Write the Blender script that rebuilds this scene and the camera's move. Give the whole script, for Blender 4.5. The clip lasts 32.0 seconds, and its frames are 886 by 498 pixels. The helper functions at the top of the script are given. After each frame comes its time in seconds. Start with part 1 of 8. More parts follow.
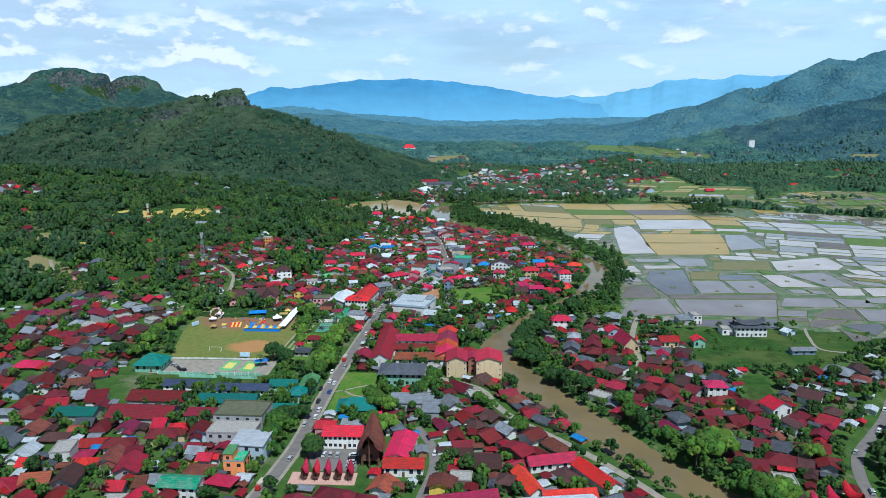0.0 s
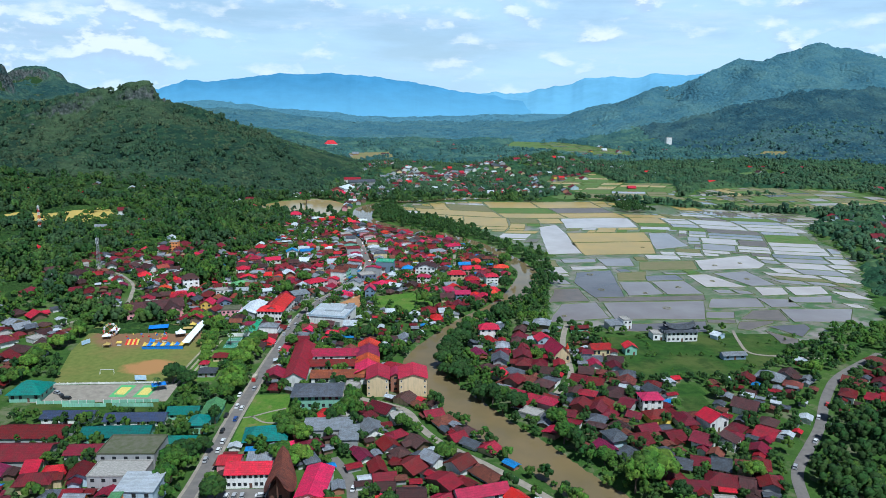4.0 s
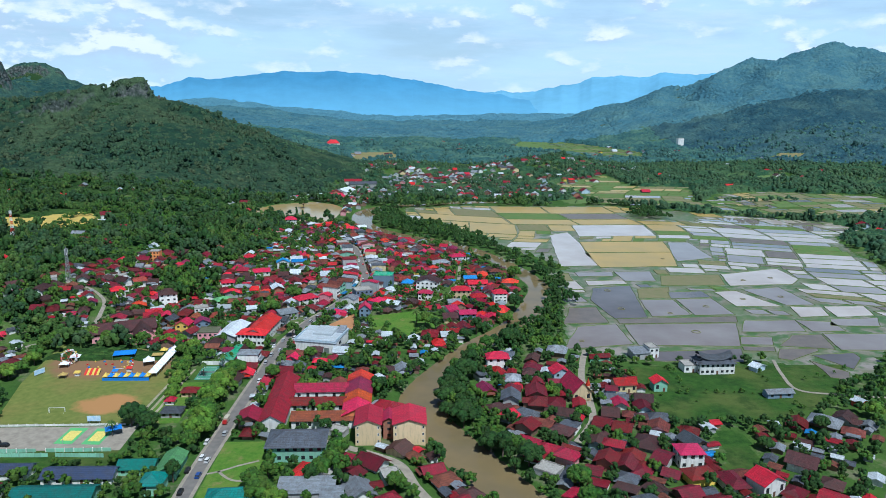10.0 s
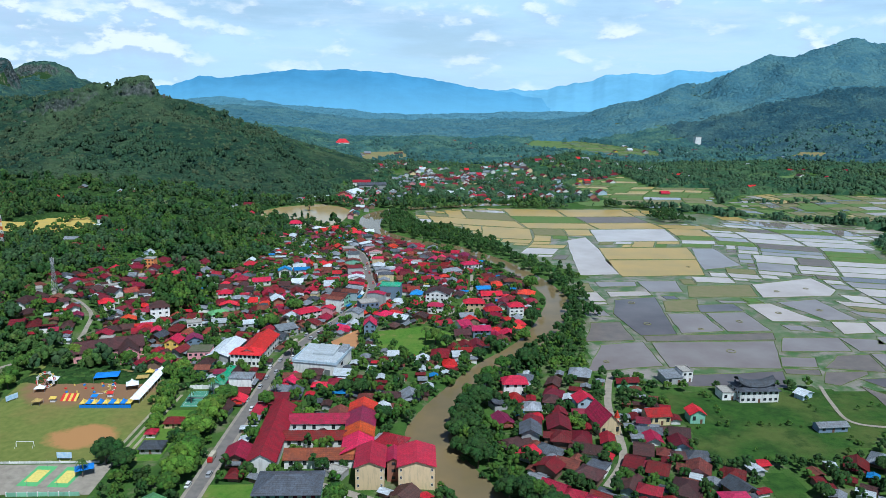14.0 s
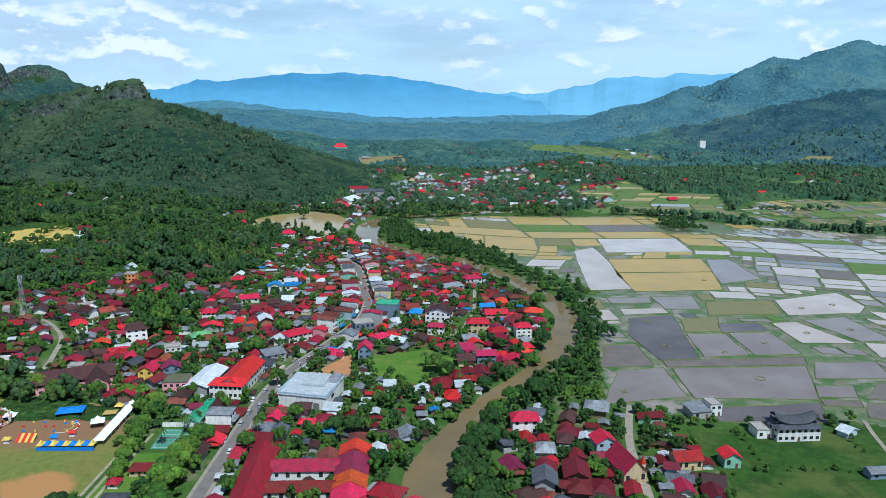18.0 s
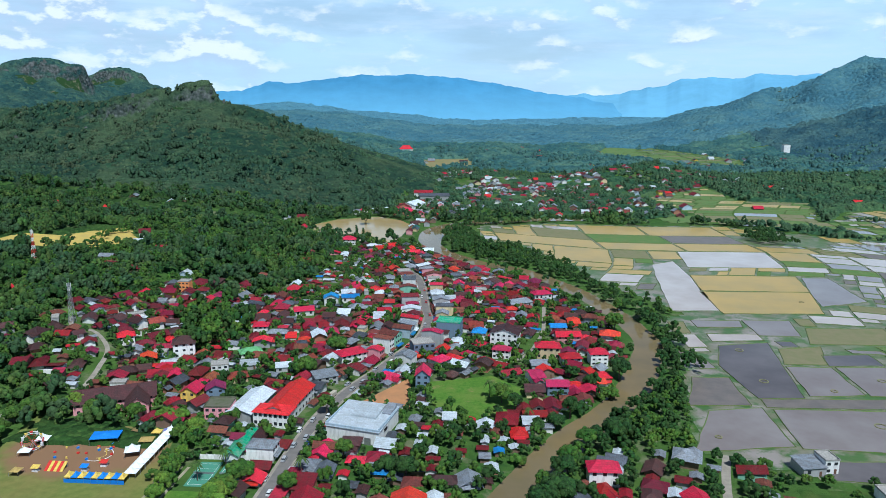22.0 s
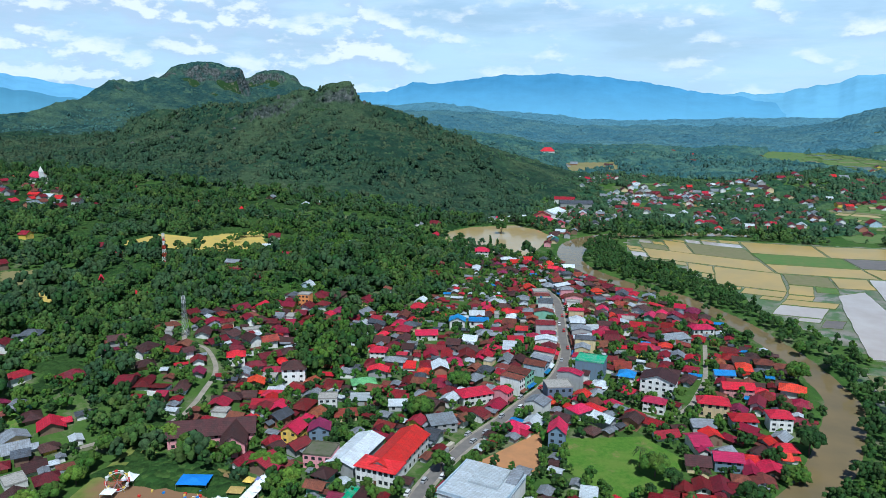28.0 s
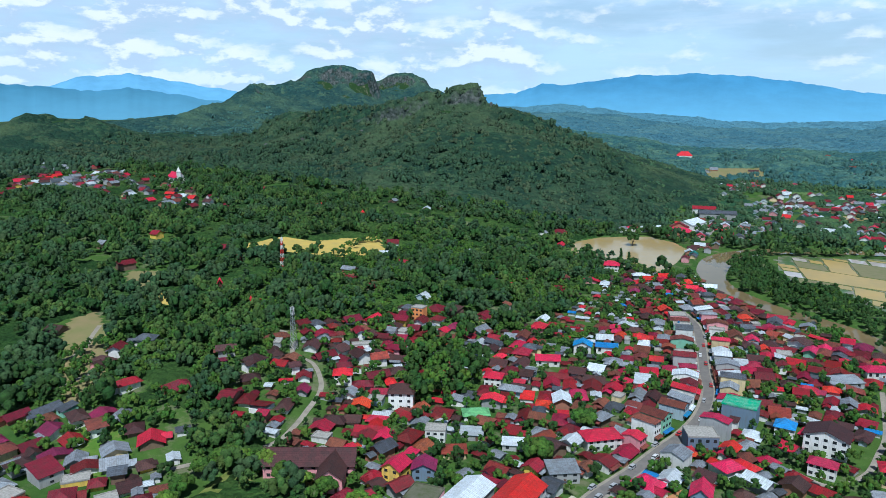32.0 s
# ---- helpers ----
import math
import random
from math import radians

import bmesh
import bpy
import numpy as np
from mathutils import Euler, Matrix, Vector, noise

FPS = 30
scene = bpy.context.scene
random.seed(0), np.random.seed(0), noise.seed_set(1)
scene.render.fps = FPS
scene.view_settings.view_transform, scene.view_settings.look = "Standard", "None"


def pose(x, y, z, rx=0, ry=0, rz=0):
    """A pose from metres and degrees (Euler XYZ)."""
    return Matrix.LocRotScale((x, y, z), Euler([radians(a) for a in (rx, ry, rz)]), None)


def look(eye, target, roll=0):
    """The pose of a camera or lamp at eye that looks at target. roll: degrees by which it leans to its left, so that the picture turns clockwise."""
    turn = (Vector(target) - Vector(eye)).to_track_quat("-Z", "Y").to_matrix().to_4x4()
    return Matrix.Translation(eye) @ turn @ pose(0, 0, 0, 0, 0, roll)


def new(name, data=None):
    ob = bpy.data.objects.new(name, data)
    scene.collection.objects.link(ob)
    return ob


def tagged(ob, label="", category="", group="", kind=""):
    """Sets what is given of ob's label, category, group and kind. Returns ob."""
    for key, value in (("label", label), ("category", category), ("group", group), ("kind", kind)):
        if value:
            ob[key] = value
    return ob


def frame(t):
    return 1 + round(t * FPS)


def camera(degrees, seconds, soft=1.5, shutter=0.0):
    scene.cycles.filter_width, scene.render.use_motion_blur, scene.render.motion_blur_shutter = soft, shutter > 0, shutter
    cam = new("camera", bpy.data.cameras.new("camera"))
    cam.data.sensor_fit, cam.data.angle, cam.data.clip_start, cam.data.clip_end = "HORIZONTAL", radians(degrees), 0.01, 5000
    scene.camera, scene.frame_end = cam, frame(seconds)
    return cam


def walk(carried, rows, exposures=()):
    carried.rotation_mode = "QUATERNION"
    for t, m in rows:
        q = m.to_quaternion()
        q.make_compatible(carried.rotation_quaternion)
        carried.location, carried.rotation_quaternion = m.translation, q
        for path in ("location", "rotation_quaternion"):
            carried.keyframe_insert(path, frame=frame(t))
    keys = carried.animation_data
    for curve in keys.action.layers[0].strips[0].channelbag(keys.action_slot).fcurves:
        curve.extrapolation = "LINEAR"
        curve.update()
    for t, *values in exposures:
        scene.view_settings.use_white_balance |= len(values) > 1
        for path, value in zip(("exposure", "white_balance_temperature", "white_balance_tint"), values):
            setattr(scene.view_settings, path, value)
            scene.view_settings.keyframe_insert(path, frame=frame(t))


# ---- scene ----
cam = camera(63.7, 32.0, 0.85)
PATH = [
    (0, (-5.505, 7.466, 150.88), (-5.581, 9.422, 150.47), -0.0),
    (1, (-5.157, 13.673, 150.877), (-5.171, 15.63, 150.465), 0.1),
    (2, (-4.629, 20.836, 150.862), (-4.584, 22.792, 150.447), 0.2),
    (3, (-3.937, 29.147, 150.841), (-3.839, 31.101, 150.424), 0.3),
    (3.5, (-3.491, 33.689, 150.838), (-3.369, 35.641, 150.419), 0.4),
    (5.5, (-1.672, 52.575, 150.371), (-1.532, 54.524, 149.947), 0.7),
    (6, (-1.12, 57.204, 150.343), (-0.981, 59.154, 149.918), 0.8),
    (7, (-0.046, 66.574, 150.414), (0.091, 68.524, 149.991), 0.8),
    (8, (0.695, 75.443, 150.397), (0.833, 77.393, 149.972), 0.8),
    (9, (1.279, 83.99, 150.32), (1.415, 85.939, 149.894), 0.8),
    (10, (1.658, 92.825, 150.189), (1.776, 94.776, 149.765), 0.8),
    (10.5, (2.066, 97.318, 150.163), (2.163, 99.27, 149.738), 0.8),
    (11, (2.356, 101.986, 150.153), (2.443, 103.937, 149.726), 0.8),
    (12, (2.878, 111.415, 149.978), (2.961, 113.367, 149.549), 0.8),
    (13, (3.27, 121.27, 149.984), (3.355, 123.221, 149.553), 0.8),
    (14, (3.49, 130.828, 149.88), (3.577, 132.78, 149.451), 0.7),
    (14.5, (3.632, 135.66, 149.864), (3.72, 137.612, 149.435), 0.7),
    (16.5, (3.975, 155.01, 149.741), (4.065, 156.963, 149.318), 0.6),
    (17, (4.056, 159.808, 149.703), (4.147, 161.761, 149.281), 0.7),
    (18, (4.237, 169.352, 149.631), (4.325, 171.306, 149.211), 0.6),
    (19, (4.301, 179.06, 149.53), (4.369, 181.014, 149.112), 0.7),
    (20, (4.151, 188.95, 149.383), (4.171, 190.907, 148.967), 0.6),
    (21, (4.163, 198.932, 149.249), (4.125, 200.887, 148.832), 0.6),
    (22, (3.88, 208.802, 149.158), (3.787, 210.755, 148.741), 0.6),
    (23, (3.614, 218.69, 149.19), (3.451, 220.639, 148.77), 0.6),
    (24, (2.706, 228.553, 149.215), (2.475, 230.494, 148.791), 0.6),
    (25, (1.661, 238.49, 149.346), (1.36, 240.422, 148.923), 0.6),
    (25.5, (1.187, 243.54, 149.425), (0.85, 245.465, 149.002), 0.5),
    (27.5, (-1.148, 263.092, 149.433), (-1.587, 264.998, 149.013), 0.4),
    (28, (-1.874, 267.897, 149.474), (-2.347, 269.794, 149.054), 0.3),
    (29, (-3.581, 277.336, 149.555), (-4.125, 279.214, 149.135), 0.2),
    (30, (-5.969, 286.485, 149.611), (-6.593, 288.339, 149.193), 0.3),
    (31, (-8.751, 295.545, 149.501), (-9.461, 297.368, 149.086), 0.0),
    (32, (-12.069, 304.318, 149.147), (-12.869, 306.103, 148.731), -0.0),
]
walk(cam, [(t, look(eye, target, roll)) for t, eye, target, roll in PATH], [(0, -0.06, 5500, 4), (32, -0.06, 5500, 4)])

# ---------- sky and sun ----------
SUN_EL, SUN_AZ = radians(60), radians(155)
sun_from = Vector((math.sin(SUN_AZ) * math.cos(SUN_EL), math.cos(SUN_AZ) * math.cos(SUN_EL), math.sin(SUN_EL)))
sun_data = bpy.data.lights.new("sun", "SUN")
sun_data.energy, sun_data.angle, sun_data.color = 5.0, radians(0.6), (1.0, 0.96, 0.90)
sun = new("sun", sun_data)
sun.matrix_world = look(sun_from * 900, (0, 0, 0))

world = bpy.data.worlds.new("world")
scene.world = world
world.use_nodes = True
wt = world.node_tree
wt.nodes.clear()


def make_node(tree, kind, operation="", data_type="", blend_type=""):
    n = tree.nodes.new(kind)
    if operation:
        n.operation = operation
    if data_type:
        n.data_type = data_type
    if blend_type:
        n.blend_type = blend_type
    return n


def wnode(kind, **settings):
    return make_node(wt, kind, **settings)


def wmath(op, a, b=None, clamp=False):
    n = wnode("ShaderNodeMath", operation=op)
    n.use_clamp = clamp
    for i, v in enumerate((a, b)):
        if v is None:
            continue
        if isinstance(v, (int, float)):
            n.inputs[i].default_value = v
        else:
            wt.links.new(v, n.inputs[i])
    return n.outputs[0]


sky = wnode("ShaderNodeTexSky")
sky.sky_type, sky.sun_disc, sky.sun_elevation, sky.sun_rotation = "NISHITA", False, SUN_EL, SUN_AZ
sky.air_density, sky.dust_density, sky.altitude = 1.0, 0.6, 800
coord = wnode("ShaderNodeTexCoord")
split = wnode("ShaderNodeSeparateXYZ")
wt.links.new(coord.outputs["Generated"], split.inputs[0])
up = wmath("MAXIMUM", split.outputs[2], 0.0)


def cloud_noise(scale, detail, seed, rough=0.55, lift=0.0, flat=1.9):
    """Billows over the sky's directions, flattened towards the horizon."""
    m = wnode("ShaderNodeMapping")
    m.inputs["Location"].default_value = (seed, seed * 0.37, lift * flat)
    m.inputs["Scale"].default_value = (1, 1, flat)
    wt.links.new(coord.outputs["Generated"], m.inputs[0])
    n = wnode("ShaderNodeTexNoise")
    n.inputs["Scale"].default_value, n.inputs["Detail"].default_value = scale, detail
    n.inputs["Roughness"].default_value = rough
    wt.links.new(m.outputs[0], n.inputs["Vector"])
    return n.outputs["Fac"]


def ramp(value, low, high):
    n = wnode("ShaderNodeMapRange")
    n.interpolation_type = "SMOOTHSTEP"
    wt.links.new(value, n.inputs[0])
    n.inputs[1].default_value, n.inputs[2].default_value = low, high
    return n.outputs[0]


def wmix(fac, a, b):
    n = wnode("ShaderNodeMix", data_type="RGBA")
    if isinstance(fac, float):
        n.inputs[0].default_value = fac
    else:
        wt.links.new(fac, n.inputs[0])
    for i, v in ((6, a), (7, b)):
        if isinstance(v, tuple):
            n.inputs[i].default_value = (*v, 1)
        else:
            wt.links.new(v, n.inputs[i])
    return n.outputs[2]


scaled = wnode("ShaderNodeMix", data_type="RGBA", blend_type="MULTIPLY")
scaled.inputs[0].default_value = 1.0
wt.links.new(sky.outputs[0], scaled.inputs[6])
scaled.inputs[7].default_value = (0.066, 0.066, 0.066, 1)
heap_raw = cloud_noise(15.0, 8, 2.6, 0.54, 0.0, 2.1)
heap_high = cloud_noise(15.0, 8, 2.6, 0.54, 0.012, 2.1)
bank = wmath("MULTIPLY", ramp(wmath("MULTIPLY", split.outputs[0], -1.0), 0.1, 0.5), wmath("SUBTRACT", 1.0, ramp(up, 0.08, 0.22)))
heaps = ramp(wmath("ADD", heap_raw, wmath("MULTIPLY", bank, 0.16)), 0.505, 0.74)
lit_top = ramp(wmath("SUBTRACT", heap_raw, heap_high), -0.02, 0.075)
high_veil = ramp(cloud_noise(3.2, 6, 7.3, 0.6, 0.0, 5.0), 0.30, 0.64)
streaks = ramp(cloud_noise(5.5, 7, 4.1, 0.62, 0.0, 7.0), 0.48, 0.70)
aloft = wmath("SUBTRACT", 1.0, ramp(up, 0.15, 0.36))
thin_cloud = wmath("ADD", wmath("MULTIPLY", high_veil, 0.38), 0.56)
veiled = wmix(wmath("MULTIPLY", thin_cloud, aloft), scaled.outputs[2], (0.66, 0.86, 1.04))
veiled = wmix(wmath("MULTIPLY", wmath("MULTIPLY", streaks, 0.45), aloft), veiled, (0.76, 0.86, 1.0))
heap_colour = wmix(lit_top, (0.60, 0.71, 0.86), (1.05, 1.05, 1.05))
clouded = wmix(wmath("MULTIPLY", heaps, wmath("ADD", wmath("MULTIPLY", aloft, 0.66), 0.2)), veiled, heap_colour)
low_haze = wmath("SUBTRACT", 1.0, ramp(up, 0.0, 0.07))
hazed = wmix(wmath("MULTIPLY", low_haze, 0.35), clouded, (0.60, 0.83, 0.97))
back = wnode("ShaderNodeBackground")
wt.links.new(hazed, back.inputs[0])
back.inputs[1].default_value = 1.0
wt.links.new(back.outputs[0], wnode("ShaderNodeOutputWorld").inputs[0])

# ---------- materials ----------


class Shader:
    """A principled material with small helpers for its node tree."""

    def __init__(self, name, rough=0.8, metal=0.0, spec=0.3):
        self.mat = bpy.data.materials.new(name)
        self.mat.use_nodes = True
        self.tree = self.mat.node_tree
        self.bsdf = self.tree.nodes["Principled BSDF"]
        self.bsdf.inputs["Roughness"].default_value = rough
        self.bsdf.inputs["Metallic"].default_value = metal
        self.bsdf.inputs["Specular IOR Level"].default_value = spec

    def link(self, a, b):
        self.tree.links.new(a, b)

    def node(self, kind, **settings):
        return make_node(self.tree, kind, **settings)

    def place(self, own=False):
        if own:
            return self.node("ShaderNodeTexCoord").outputs["Object"]
        return self.node("ShaderNodeNewGeometry").outputs["Position"]

    def noise(self, scale, detail=4, rough=0.55, own=False, stretch=None):
        n = self.node("ShaderNodeTexNoise")
        n.inputs["Scale"].default_value, n.inputs["Detail"].default_value, n.inputs["Roughness"].default_value = scale, detail, rough
        where = self.place(own)
        if stretch:
            m = self.node("ShaderNodeMapping")
            m.inputs["Scale"].default_value = stretch
            self.link(where, m.inputs[0])
            where = m.outputs[0]
        self.link(where, n.inputs["Vector"])
        return n.outputs["Fac"]

    def range(self, value, a, b, c=0.0, d=1.0):
        n = self.node("ShaderNodeMapRange")
        self.link(value, n.inputs[0])
        for i, v in enumerate((a, b, c, d)):
            n.inputs[i + 1].default_value = v
        return n.outputs[0]

    def mix(self, fac, a, b, blend="MIX"):
        n = self.node("ShaderNodeMix", data_type="RGBA", blend_type=blend)
        for i, v in ((0, fac), (6, a), (7, b)):
            if isinstance(v, tuple):
                n.inputs[i].default_value = (*v, 1)
            elif isinstance(v, (int, float)):
                n.inputs[i].default_value = v
            else:
                self.link(v, n.inputs[i])
        return n.outputs[2]

    def vary(self, colour, value, hue=0.0, random_from="object"):
        """Shifts value and hue from one object or island to the next."""
        if random_from == "object":
            r = self.node("ShaderNodeObjectInfo").outputs["Random"]
        else:
            r = self.node("ShaderNodeNewGeometry").outputs["Random Per Island"]
        n = self.node("ShaderNodeHueSaturation")
        self.link(colour, n.inputs["Color"])
        self.link(self.range(r, 0, 1, 1 - value, 1 + value), n.inputs["Value"])
        if hue:
            w = self.node("ShaderNodeMath", operation="FRACT")
            x = self.node("ShaderNodeMath", operation="MULTIPLY")
            self.link(r, x.inputs[0])
            x.inputs[1].default_value = 7.31
            self.link(x.outputs[0], w.inputs[0])
            self.link(self.range(w.outputs[0], 0, 1, 0.5 - hue, 0.5 + hue), n.inputs["Hue"])
        return n.outputs[0]

    def bump(self, height, distance, strength=1.0):
        n = self.node("ShaderNodeBump")
        n.inputs["Distance"].default_value, n.inputs["Strength"].default_value = distance, strength
        self.link(height, n.inputs["Height"])
        self.link(n.outputs[0], self.bsdf.inputs["Normal"])

    def colour(self, value):
        self.link(value, self.bsdf.inputs["Base Color"])
        return self


def roof_metal(name, base, worn, metal=0.0, rough=0.5, grime=0.4):
    """Ribbed sheet roofing with fading, streaks and rust."""
    s = Shader(name, rough + 0.1, metal, 0.25)
    patch = s.range(s.noise(0.42, 6, 0.7), 0.44, 0.60)
    grain = s.range(s.noise(1.9, 6, 0.75, stretch=(1, 1, 0.25)), 0.46, 0.66)
    c = s.mix(s.range(patch, 0, 1, 0, 0.85), base, worn)
    c = s.mix(s.range(grain, 0, 1, 0, 0.6), c, tuple(v * grime for v in base))
    sheets = s.node("ShaderNodeTexBrick")
    sheets.inputs["Scale"].default_value = 1.0
    sheets.inputs["Brick Width"].default_value, sheets.inputs["Row Height"].default_value = 2.6, 0.85
    sheets.inputs["Mortar Size"].default_value, sheets.inputs["Bias"].default_value = 0.06, 0.0
    for slot, tone in (("Color1", 1.0), ("Color2", 0.74), ("Mortar", 0.42)):
        sheets.inputs[slot].default_value = (tone, tone, tone, 1)
    s.link(s.place(True), sheets.inputs["Vector"])
    c = s.mix(0.75, c, sheets.outputs["Color"], "MULTIPLY")
    wave = s.node("ShaderNodeTexWave")
    wave.wave_type, wave.bands_direction = "BANDS", "X"
    wave.inputs["Scale"].default_value = 1.1
    s.link(s.place(True), wave.inputs["Vector"])
    s.bump(wave.outputs["Fac"], 0.10, 0.6)
    return s.colour(s.vary(c, 0.28, 0.012)).mat


def plaster(name, base, stain=(0.16, 0.15, 0.13)):
    s = Shader(name, 0.85, 0, 0.2)
    streak = s.range(s.noise(0.9, 6, 0.65, stretch=(1, 1, 0.2)), 0.48, 0.75, 0, 0.5)
    c = s.mix(streak, base, stain)
    s.bump(s.noise(6, 4), 0.02)
    return s.colour(s.vary(c, 0.16, 0.01)).mat


def plain(name, base, rough=0.7, metal=0.0, other=None, scale=1.2, bump=0.01):
    s = Shader(name, rough, metal, 0.35)
    c = s.mix(s.range(s.noise(scale, 5, 0.6), 0.35, 0.7), base, other or tuple(v * 0.7 for v in base))
    if bump:
        s.bump(s.noise(scale * 5, 4), bump)
    return s.colour(c).mat


def leafy(name, dark, light, yellow, rough=0.75):
    s = Shader(name, rough, 0, 0.25)
    stand = s.range(s.noise(0.045, 4, 0.6), 0.38, 0.66)
    fine = s.range(s.noise(0.5, 3, 0.6), 0.3, 0.7)
    c = s.mix(fine, dark, light)
    c = s.mix(s.range(stand, 0, 1, 0, 0.7), c, yellow)
    # broad patches: varied stands, and cloud shadow put into the colour
    c = s.mix(s.range(s.noise(0.0075, 4, 0.6), 0.42, 0.62, 0.0, 0.55), c, tuple(0.35 * a + 0.65 * b for a, b in zip(yellow, dark)))
    # small dark spots paint the shade of gaps between the leaves
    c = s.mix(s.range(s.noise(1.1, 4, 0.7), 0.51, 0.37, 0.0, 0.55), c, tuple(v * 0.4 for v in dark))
    s.bump(s.noise(0.9, 5, 0.7), 0.6)
    return s.colour(s.vary(c, 0.26, 0.02, "island")).mat


ROOF = {
    "crimson": roof_metal("crimson_roofing", (0.62, 0.018, 0.05), (0.42, 0.03, 0.05)),
    "scarlet": roof_metal("scarlet_roofing", (0.70, 0.022, 0.022), (0.50, 0.04, 0.035)),
    "maroon": roof_metal("maroon_roofing", (0.19, 0.012, 0.022), (0.12, 0.026, 0.026)),
    "wine": roof_metal("wine_red_roofing", (0.33, 0.012, 0.034), (0.20, 0.026, 0.034)),
    "rust": roof_metal("rusted_roofing", (0.22, 0.065, 0.045), (0.13, 0.05, 0.04), rough=0.8),
    "brown": roof_metal("brown_roofing", (0.088, 0.036, 0.034), (0.06, 0.036, 0.034)),
    "grey": roof_metal("grey_roofing", (0.30, 0.33, 0.37), (0.22, 0.22, 0.23), 0.2, 0.45, 0.6),
    "slate": roof_metal("slate_grey_roofing", (0.10, 0.115, 0.14), (0.07, 0.07, 0.075)),
    "white": roof_metal("pale_roofing", (0.62, 0.68, 0.73), (0.54, 0.57, 0.58), 0.1, 0.4, 0.75),
    "blue": roof_metal("blue_roofing", (0.03, 0.26, 0.62), (0.05, 0.22, 0.45)),
    "navy": roof_metal("navy_roofing", (0.055, 0.075, 0.17), (0.07, 0.08, 0.13)),
    "teal": roof_metal("teal_roofing", (0.015, 0.19, 0.16), (0.03, 0.15, 0.13)),
    "green": roof_metal("light_green_roofing", (0.16, 0.42, 0.17), (0.12, 0.28, 0.14)),
    "jade": roof_metal("jade_roofing", (0.02, 0.40, 0.20), (0.22, 0.40, 0.28)),
    "orange": roof_metal("orange_roofing", (0.75, 0.10, 0.02), (0.45, 0.09, 0.03)),
    "terracotta": roof_metal("terracotta_roofing", (0.34, 0.075, 0.04), (0.20, 0.06, 0.045)),
    "purple": roof_metal("purple_roofing", (0.26, 0.02, 0.075), (0.16, 0.03, 0.06)),
    "pink": roof_metal("pink_roofing", (0.46, 0.022, 0.075), (0.33, 0.03, 0.07)),
    "lilac": roof_metal("lilac_roofing", (0.42, 0.16, 0.30), (0.3, 0.14, 0.22)),
}
WALL = {
    "white": plaster("white_plaster", (0.72, 0.71, 0.68)),
    "cream": plaster("cream_plaster", (0.66, 0.52, 0.30)),
    "pale_blue": plaster("pale_blue_plaster", (0.42, 0.52, 0.60)),
    "pink": plaster("pink_plaster", (0.66, 0.30, 0.32)),
    "mint": plaster("mint_plaster", (0.26, 0.52, 0.38)),
    "grey": plaster("grey_render", (0.36, 0.36, 0.36)),
    "wood": plaster("weathered_boards", (0.20, 0.13, 0.09), (0.08, 0.06, 0.05)),
    "orange": plaster("orange_plaster", (0.78, 0.26, 0.10)),
    "brick": plaster("bare_brick", (0.36, 0.16, 0.10)),
    "steel_blue": plaster("steel_blue_cladding", (0.16, 0.22, 0.30)),
    "yellow": plaster("yellow_plaster", (0.75, 0.52, 0.10)),
    "red": plaster("red_plaster", (0.55, 0.06, 0.05)),
}
concrete = plain("concrete", (0.38, 0.36, 0.33), 0.9, other=(0.22, 0.21, 0.19))
mossy = plain("mossy_concrete", (0.13, 0.12, 0.09), 0.95, other=(0.07, 0.09, 0.035), scale=0.4)
glass_dark = plain("window_glass", (0.03, 0.035, 0.04), 0.12, bump=0)
timber = plain("dark_timber", (0.15, 0.075, 0.05), 0.8)
bark = plain("bark", (0.13, 0.10, 0.075), 0.95, other=(0.07, 0.055, 0.045), scale=3)
asphalt = plain("asphalt", (0.135, 0.125, 0.118), 0.9, other=(0.19, 0.172, 0.155), scale=0.25)
earth = plain("bare_earth", (0.42, 0.20, 0.085), 0.95, other=(0.33, 0.17, 0.08), scale=0.2)
path_mat = plain("pale_path", (0.31, 0.275, 0.225), 0.95, other=(0.21, 0.185, 0.15), scale=0.3)
steel = plain("galvanised_steel", (0.45, 0.46, 0.47), 0.45, 0.7)
white_paint = plain("white_paint", (0.78, 0.78, 0.76), 0.6)
red_paint = plain("red_paint", (0.62, 0.04, 0.03), 0.5)
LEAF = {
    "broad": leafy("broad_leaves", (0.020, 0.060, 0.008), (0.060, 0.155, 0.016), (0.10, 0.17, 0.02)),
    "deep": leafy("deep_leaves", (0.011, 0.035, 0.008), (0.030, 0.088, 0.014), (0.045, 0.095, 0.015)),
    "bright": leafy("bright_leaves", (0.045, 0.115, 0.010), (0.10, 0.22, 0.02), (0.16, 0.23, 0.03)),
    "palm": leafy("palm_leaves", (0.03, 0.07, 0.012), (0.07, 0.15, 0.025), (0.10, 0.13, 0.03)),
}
# forest_canopy carries some blue of the haze in its greens
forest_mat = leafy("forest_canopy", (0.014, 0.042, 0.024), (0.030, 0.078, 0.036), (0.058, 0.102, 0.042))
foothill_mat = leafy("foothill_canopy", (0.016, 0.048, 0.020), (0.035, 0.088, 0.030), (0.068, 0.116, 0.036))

# valley_trees and hill_scrub: haze tints the greens towards blue
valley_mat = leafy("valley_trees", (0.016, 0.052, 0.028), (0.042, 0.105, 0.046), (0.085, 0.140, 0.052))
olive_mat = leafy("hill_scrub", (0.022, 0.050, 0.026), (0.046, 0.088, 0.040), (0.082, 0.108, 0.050))
